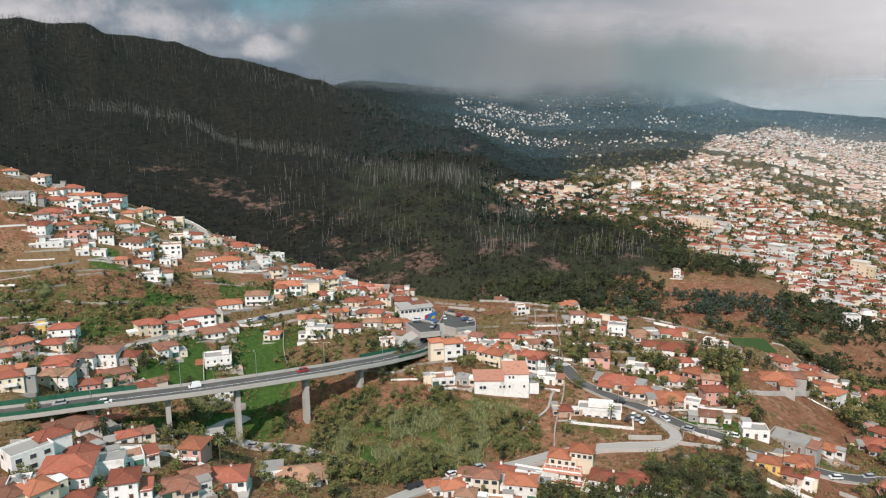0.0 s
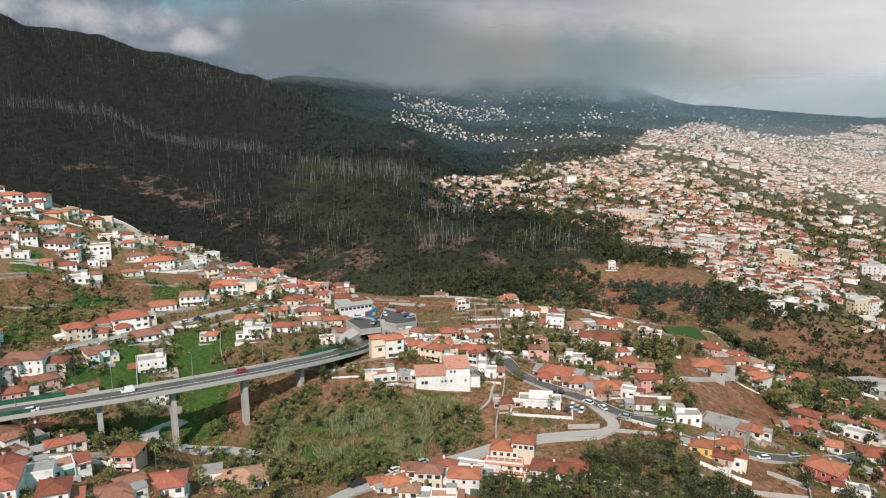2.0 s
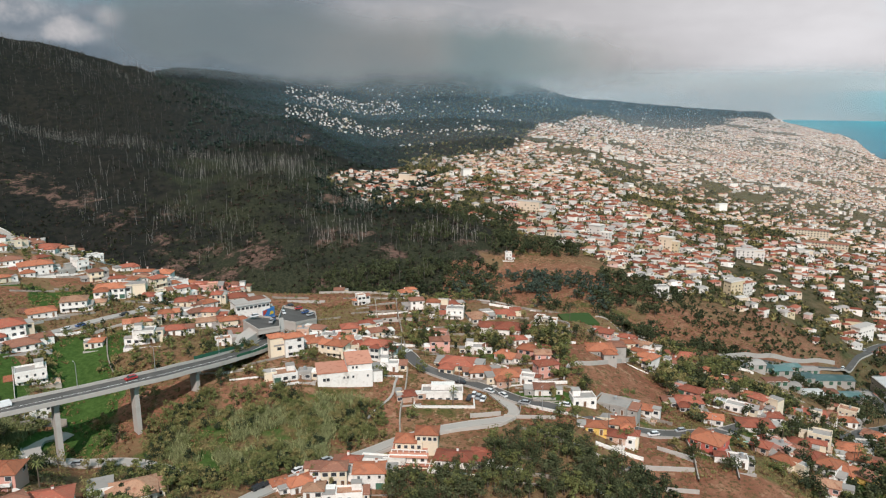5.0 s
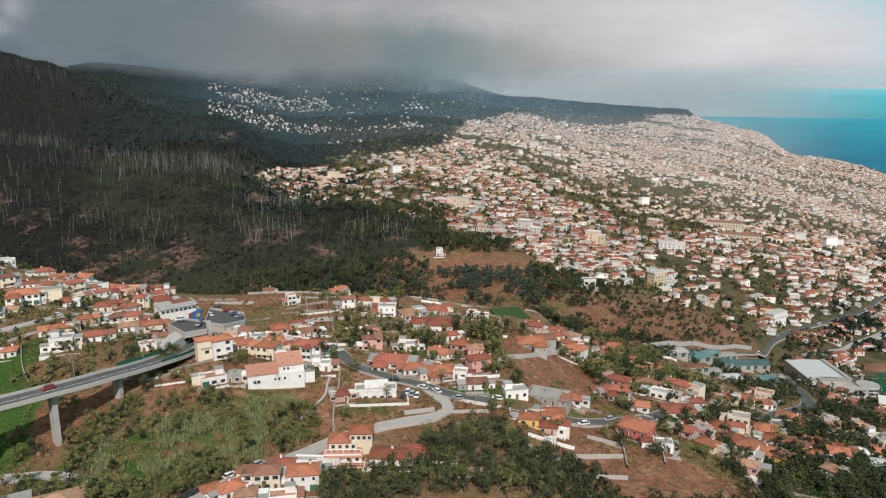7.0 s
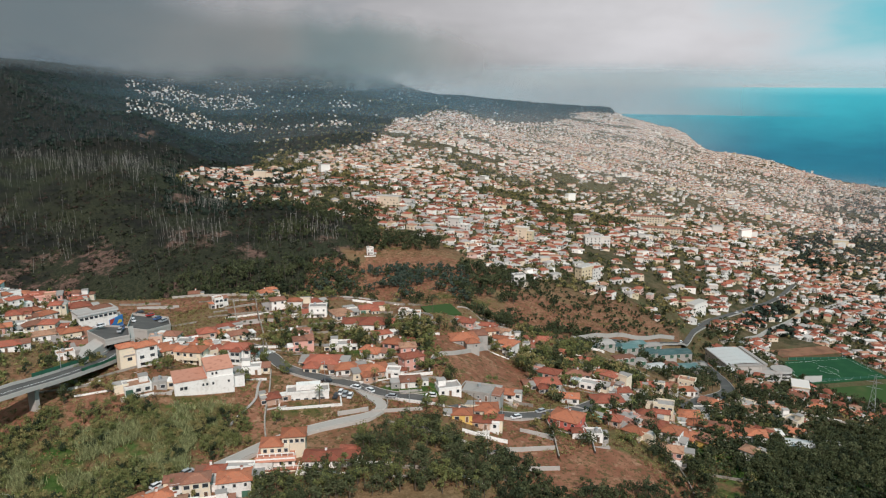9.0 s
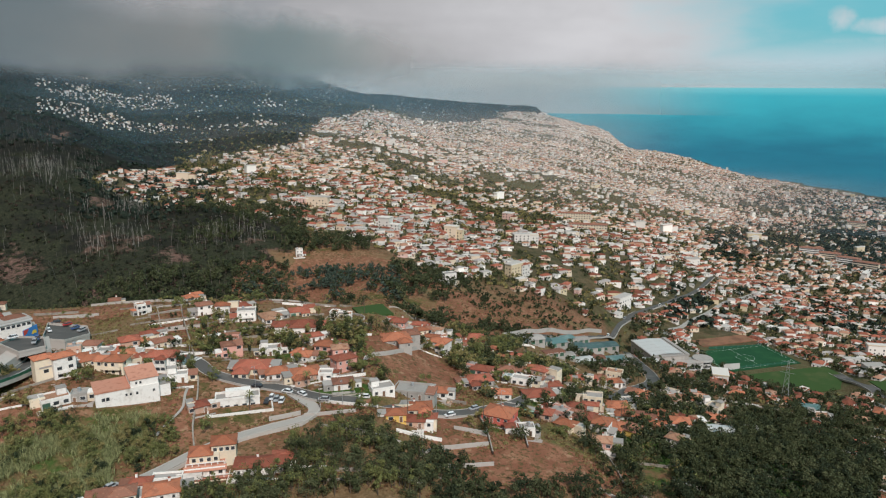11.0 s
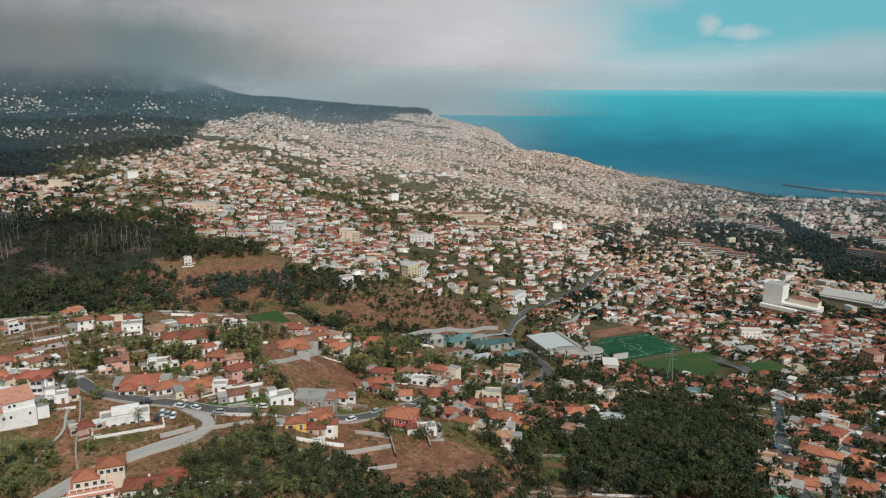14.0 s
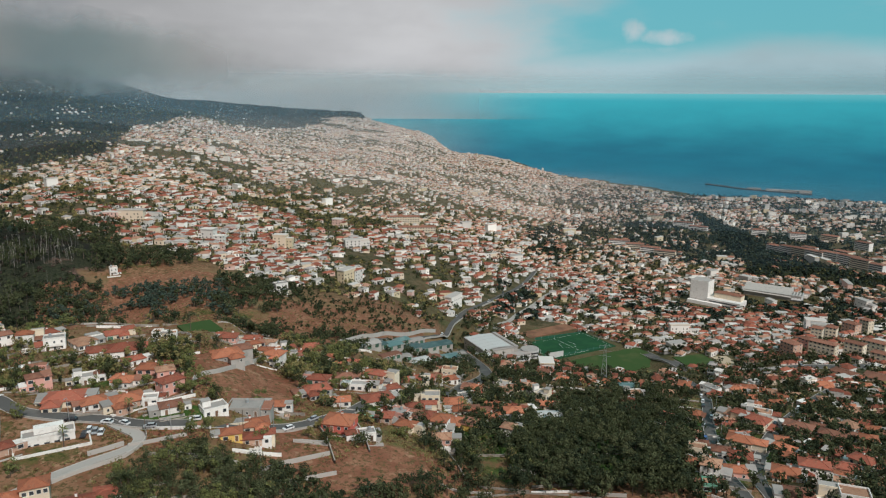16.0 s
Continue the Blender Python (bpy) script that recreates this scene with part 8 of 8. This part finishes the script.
lamp = street_lamp()
lamp_rows = [(bridge[0], bridge[1], bridge[2], i, -4.4) for i in (int(np.argmin(np.abs(bridge[3] - k))) for k in (-27.1, -21.0, -14.6, -9.2, -4.4))]
lamp_rows += [(main_road[0], main_road[1], main_road[2], int(k * (len(main_road[0]) - 1)), 3.9) for k in (0.1, 0.24, 0.38, 0.52, 0.66, 0.8)]
lamp_rows += [(town_road[0], town_road[1], town_road[2], int(k * (len(town_road[0]) - 1)), -3.7) for k in (0.3, 0.5, 0.7)]
for k, (line, side, z, i, off) in enumerate(lamp_rows):
    q = line[i] + side[i] * off
    m = pose(q[0], q[1], z[i], 0, 0, math.degrees(math.atan2(side[i][0] * off, -side[i][1] * off)))
    if k == 0:
        lamp.matrix_world = m
    else:
        copy_thing(lamp, m)


def utility_pole():
    ob = thing("utility_pole", pose(0, 0, -100), "thin wooden utility pole with a crossbar", "utility pole", "utility poles")
    part("pole", Shape().tube((0, 0, -1), (0, 0, 9.5), 0.15, 0.10, 6), ["bark"], ob)
    part("crossbar", Shape().box(-0.9, -0.06, 8.8, 0.9, 0.06, 8.95), ["bark"], ob)
    return ob


pole = utility_pole()
for k, (bb, rr) in enumerate(((-15.0, 478), (19.6, 247), (9.3, 352), (-5.6, 300), (27.0, 247), (23.5, 345), (-23.5, 300), (45.0, 300), (33.5, 255))):
    m = place_matrix(bb, rr, single.uniform(0, 180))
    if k == 0:
        pole.matrix_world = m
    else:
        copy_thing(pole, m)


def pylon():
    m = place_matrix(57.0, 458)
    ob = thing("power_pylon", m, "grey steel lattice pylon beside the pitch", "pylon")
    h, w0, w1 = 27.0, 2.2, 0.35
    wide = lambda z: w0 + (w1 - w0) * z / h
    for x, y in ((-1, -1), (1, -1), (1, 1), (-1, 1)):
        part("leg", Shape().tube((x * w0, y * w0, -1), (x * w1, y * w1, h), 0.13, 0.08, 4), ["metal"], ob)
    levels = np.linspace(0, h, 9)
    for a, b in zip(levels, levels[1:]):
        for k in range(4):
            p0, p1 = [((-1, -1), (1, -1), (1, 1), (-1, 1))[(k + e) % 4] for e in (0, 1)]
            part("brace", Shape().tube((p0[0] * wide(a), p0[1] * wide(a), a), (p1[0] * wide(b), p1[1] * wide(b), b), 0.07, 0.07, 4), ["metal"], ob)
    for z in (19, 22.5, 26):
        part("cross_arm", Shape().tube((-4, 0, z), (4, 0, z), 0.1, 0.1, 4), ["metal"], ob)


pylon()


# screens and boards round the pitches
def fence(b0, r0, b1, r1, high, mat, label):
    p, q = spot(b0, r0), spot(b1, r1)
    n = max(2, int((q - p).length / 6))
    ob = thing("fence", pose(0, 0, 0), label, "fence", "pitch fences")
    for i in range(n):
        a, b = p.lerp(q, i / n), p.lerp(q, (i + 1) / n)
        e = Vector((0, 0, high))
        part("panel", Shape().add([a, b, b + e, a + e], [(0, 1, 2, 3)]), [mat], ob)
        part("post", Shape().tube(a, a + e * 1.04, 0.08, 0.08, 4), ["metal"], ob)


fence(52.6, 567, 57.0, 603, 2.2, "fence_green", "green mesh fence between the two pitches")
fence(52.33, 563, 53.65, 574, 5.0, "sheet_white", "white board fence at the end of the pitch")
fence(51.3, 612, 55.4, 640, 2.4, "fence_green", "green mesh fence behind the artificial pitch")


# ---------------------------------------------------------------- the harbour
def breakwater():
    s = Shape()
    xy = lambda b, r: (r * math.sin(radians(b)), r * math.cos(radians(b)))
    for a, b in (((63.7, 2960), (66.2, 2860)), ((66.2, 2860), (70.8, 2800))):
        p, q = Vector((*xy(*a), 0)), Vector((*xy(*b), 0))
        e = (q - p).cross(Vector((0, 0, 1))).normalized() * 7
        s.prism([tuple(k.xy) for k in (p - e, p + e, q + e, q - e)][::-1], -5, 4)
    ob = solid("breakwater", s, ["asphalt"], "long dark concrete harbour breakwater with low buildings", "breakwater")
    for bb, rr, ww, hh in ((67.0, 2848, 46, 4), (68.4, 2832, 60, 5), (69.5, 2824, 70, 6), (70.4, 2815, 40, 8)):
        m = pose(*xy(bb, rr), 4, 0, 0, -bb + 8)
        b2 = thing("harbour_building", m, "low grey harbour shed on the breakwater", "building", "harbour sheds")
        part("wall", Shape().box(-ww / 2, -6, 0, ww / 2, 6, hh), ["grey"], b2)
        part("roof", Shape().hip(-ww / 2, -6, ww / 2, 6, hh, 0.25, 0.5), ["slab"], b2)


breakwater()


# ---------------------------------------------------------------- the cloud on the mountains
def cloud_bank():
    """One soft belly of cloud that hangs forward over the upper slopes."""
    m = bpy.data.materials.new("cloud_vapour")
    m.use_nodes = True
    g = Graph(m.node_tree)
    where = g.node("ShaderNodeNewGeometry").outputs["Position"]
    shape_of = g.node("ShaderNodeSeparateColor", i0=g.node("ShaderNodeAttribute", _attribute_name="body").outputs["Color"])
    up, side = shape_of.outputs[0], shape_of.outputs[1]
    stretched = g.node("ShaderNodeVectorMath", _operation="MULTIPLY", i0=where, i1=(1.0, 1.0, 2.2)).outputs[0]
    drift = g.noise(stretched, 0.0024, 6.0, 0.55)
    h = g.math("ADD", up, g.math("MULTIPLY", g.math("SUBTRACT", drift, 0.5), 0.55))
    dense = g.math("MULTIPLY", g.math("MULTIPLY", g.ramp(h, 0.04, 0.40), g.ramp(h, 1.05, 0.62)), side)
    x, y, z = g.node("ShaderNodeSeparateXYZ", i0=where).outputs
    # cloud shade painted in: grey-blue and darker on the left, paler to the right
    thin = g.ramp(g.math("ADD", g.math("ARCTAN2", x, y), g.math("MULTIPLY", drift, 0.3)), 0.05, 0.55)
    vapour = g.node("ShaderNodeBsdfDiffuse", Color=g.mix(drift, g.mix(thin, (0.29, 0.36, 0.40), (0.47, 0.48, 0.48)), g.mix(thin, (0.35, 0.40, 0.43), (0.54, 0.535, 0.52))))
    blend = g.node("ShaderNodeMixShader", i0=dense, i1=g.node("ShaderNodeBsdfTransparent").outputs[0], i2=vapour.outputs[0])
    g.node("ShaderNodeOutputMaterial", Surface=blend.outputs[0])
    turns, ups = np.arange(-13, 33, 0.75), np.linspace(0, 1, 22)
    b, u = np.meshgrid(turns, ups)
    foot = span(b, (-13, 408), (-6, 350), (0, 318), (8, 282), (15, 275), (24, 290), (33, 300))
    z = foot + 330 * u
    r = 2450 + 950 * soft_step(b, 12, 26) - 170 * u
    n = len(turns)
    i = (np.arange(len(ups) - 1)[:, None] * n + np.arange(n - 1)[None]).ravel()
    a = np.radians(b)
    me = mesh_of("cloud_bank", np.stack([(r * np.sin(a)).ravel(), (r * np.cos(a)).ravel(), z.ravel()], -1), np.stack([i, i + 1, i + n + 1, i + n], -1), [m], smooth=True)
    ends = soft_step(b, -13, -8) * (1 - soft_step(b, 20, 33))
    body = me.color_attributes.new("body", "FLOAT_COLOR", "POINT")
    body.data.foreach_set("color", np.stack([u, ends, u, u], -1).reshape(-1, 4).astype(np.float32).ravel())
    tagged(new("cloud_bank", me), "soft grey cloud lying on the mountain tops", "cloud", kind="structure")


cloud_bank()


def sea_haze(r, ends, foot, tone, label):
    """A see-through sheet tinted as pale haze, set on the far water to soften the horizon; ends: from full to thin, by
    bearing.
    """
    m = bpy.data.materials.new("sea_haze")
    m.use_nodes = True
    g = Graph(m.node_tree)
    where = g.node("ShaderNodeNewGeometry").outputs["Position"]
    x, y, z = g.node("ShaderNodeSeparateXYZ", i0=where).outputs
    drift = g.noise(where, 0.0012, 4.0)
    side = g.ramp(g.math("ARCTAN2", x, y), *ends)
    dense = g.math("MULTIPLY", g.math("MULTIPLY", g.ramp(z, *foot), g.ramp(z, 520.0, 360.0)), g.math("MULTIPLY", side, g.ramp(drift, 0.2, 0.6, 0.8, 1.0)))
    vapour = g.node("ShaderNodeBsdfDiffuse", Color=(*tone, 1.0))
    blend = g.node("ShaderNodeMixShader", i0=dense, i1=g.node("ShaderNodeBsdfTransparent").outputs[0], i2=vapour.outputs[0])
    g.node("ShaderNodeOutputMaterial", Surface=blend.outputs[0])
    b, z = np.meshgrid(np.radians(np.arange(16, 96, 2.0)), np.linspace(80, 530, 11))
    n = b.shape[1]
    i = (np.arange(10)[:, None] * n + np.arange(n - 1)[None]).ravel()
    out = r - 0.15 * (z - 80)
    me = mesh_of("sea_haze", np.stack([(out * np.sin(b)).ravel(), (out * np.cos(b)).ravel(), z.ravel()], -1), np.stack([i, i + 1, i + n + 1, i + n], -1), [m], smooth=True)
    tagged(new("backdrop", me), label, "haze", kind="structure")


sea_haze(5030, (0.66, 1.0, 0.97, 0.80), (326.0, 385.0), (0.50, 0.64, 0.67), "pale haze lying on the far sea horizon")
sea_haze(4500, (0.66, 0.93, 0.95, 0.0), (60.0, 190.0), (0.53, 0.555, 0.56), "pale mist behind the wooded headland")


def hill_haze(r, dense):
    """A see-through sheet tinted like thin blue air, in front of the far hills."""
    m = bpy.data.materials.new("hill_haze")
    m.use_nodes = True
    g = Graph(m.node_tree)
    where = g.node("ShaderNodeNewGeometry").outputs["Position"]
    x, y, z = g.node("ShaderNodeSeparateXYZ", i0=where).outputs
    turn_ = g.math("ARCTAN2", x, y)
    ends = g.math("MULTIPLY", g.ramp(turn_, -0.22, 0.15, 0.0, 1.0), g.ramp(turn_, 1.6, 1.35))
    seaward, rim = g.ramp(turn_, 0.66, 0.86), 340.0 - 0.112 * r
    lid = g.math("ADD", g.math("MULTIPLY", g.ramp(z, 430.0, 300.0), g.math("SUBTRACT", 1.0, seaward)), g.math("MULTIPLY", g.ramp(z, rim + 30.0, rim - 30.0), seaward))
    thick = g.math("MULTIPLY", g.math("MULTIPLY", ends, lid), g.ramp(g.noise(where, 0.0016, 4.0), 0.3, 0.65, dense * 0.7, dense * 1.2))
    # sun and shade tinted in: pale over mid-town, dark before hills and lower town
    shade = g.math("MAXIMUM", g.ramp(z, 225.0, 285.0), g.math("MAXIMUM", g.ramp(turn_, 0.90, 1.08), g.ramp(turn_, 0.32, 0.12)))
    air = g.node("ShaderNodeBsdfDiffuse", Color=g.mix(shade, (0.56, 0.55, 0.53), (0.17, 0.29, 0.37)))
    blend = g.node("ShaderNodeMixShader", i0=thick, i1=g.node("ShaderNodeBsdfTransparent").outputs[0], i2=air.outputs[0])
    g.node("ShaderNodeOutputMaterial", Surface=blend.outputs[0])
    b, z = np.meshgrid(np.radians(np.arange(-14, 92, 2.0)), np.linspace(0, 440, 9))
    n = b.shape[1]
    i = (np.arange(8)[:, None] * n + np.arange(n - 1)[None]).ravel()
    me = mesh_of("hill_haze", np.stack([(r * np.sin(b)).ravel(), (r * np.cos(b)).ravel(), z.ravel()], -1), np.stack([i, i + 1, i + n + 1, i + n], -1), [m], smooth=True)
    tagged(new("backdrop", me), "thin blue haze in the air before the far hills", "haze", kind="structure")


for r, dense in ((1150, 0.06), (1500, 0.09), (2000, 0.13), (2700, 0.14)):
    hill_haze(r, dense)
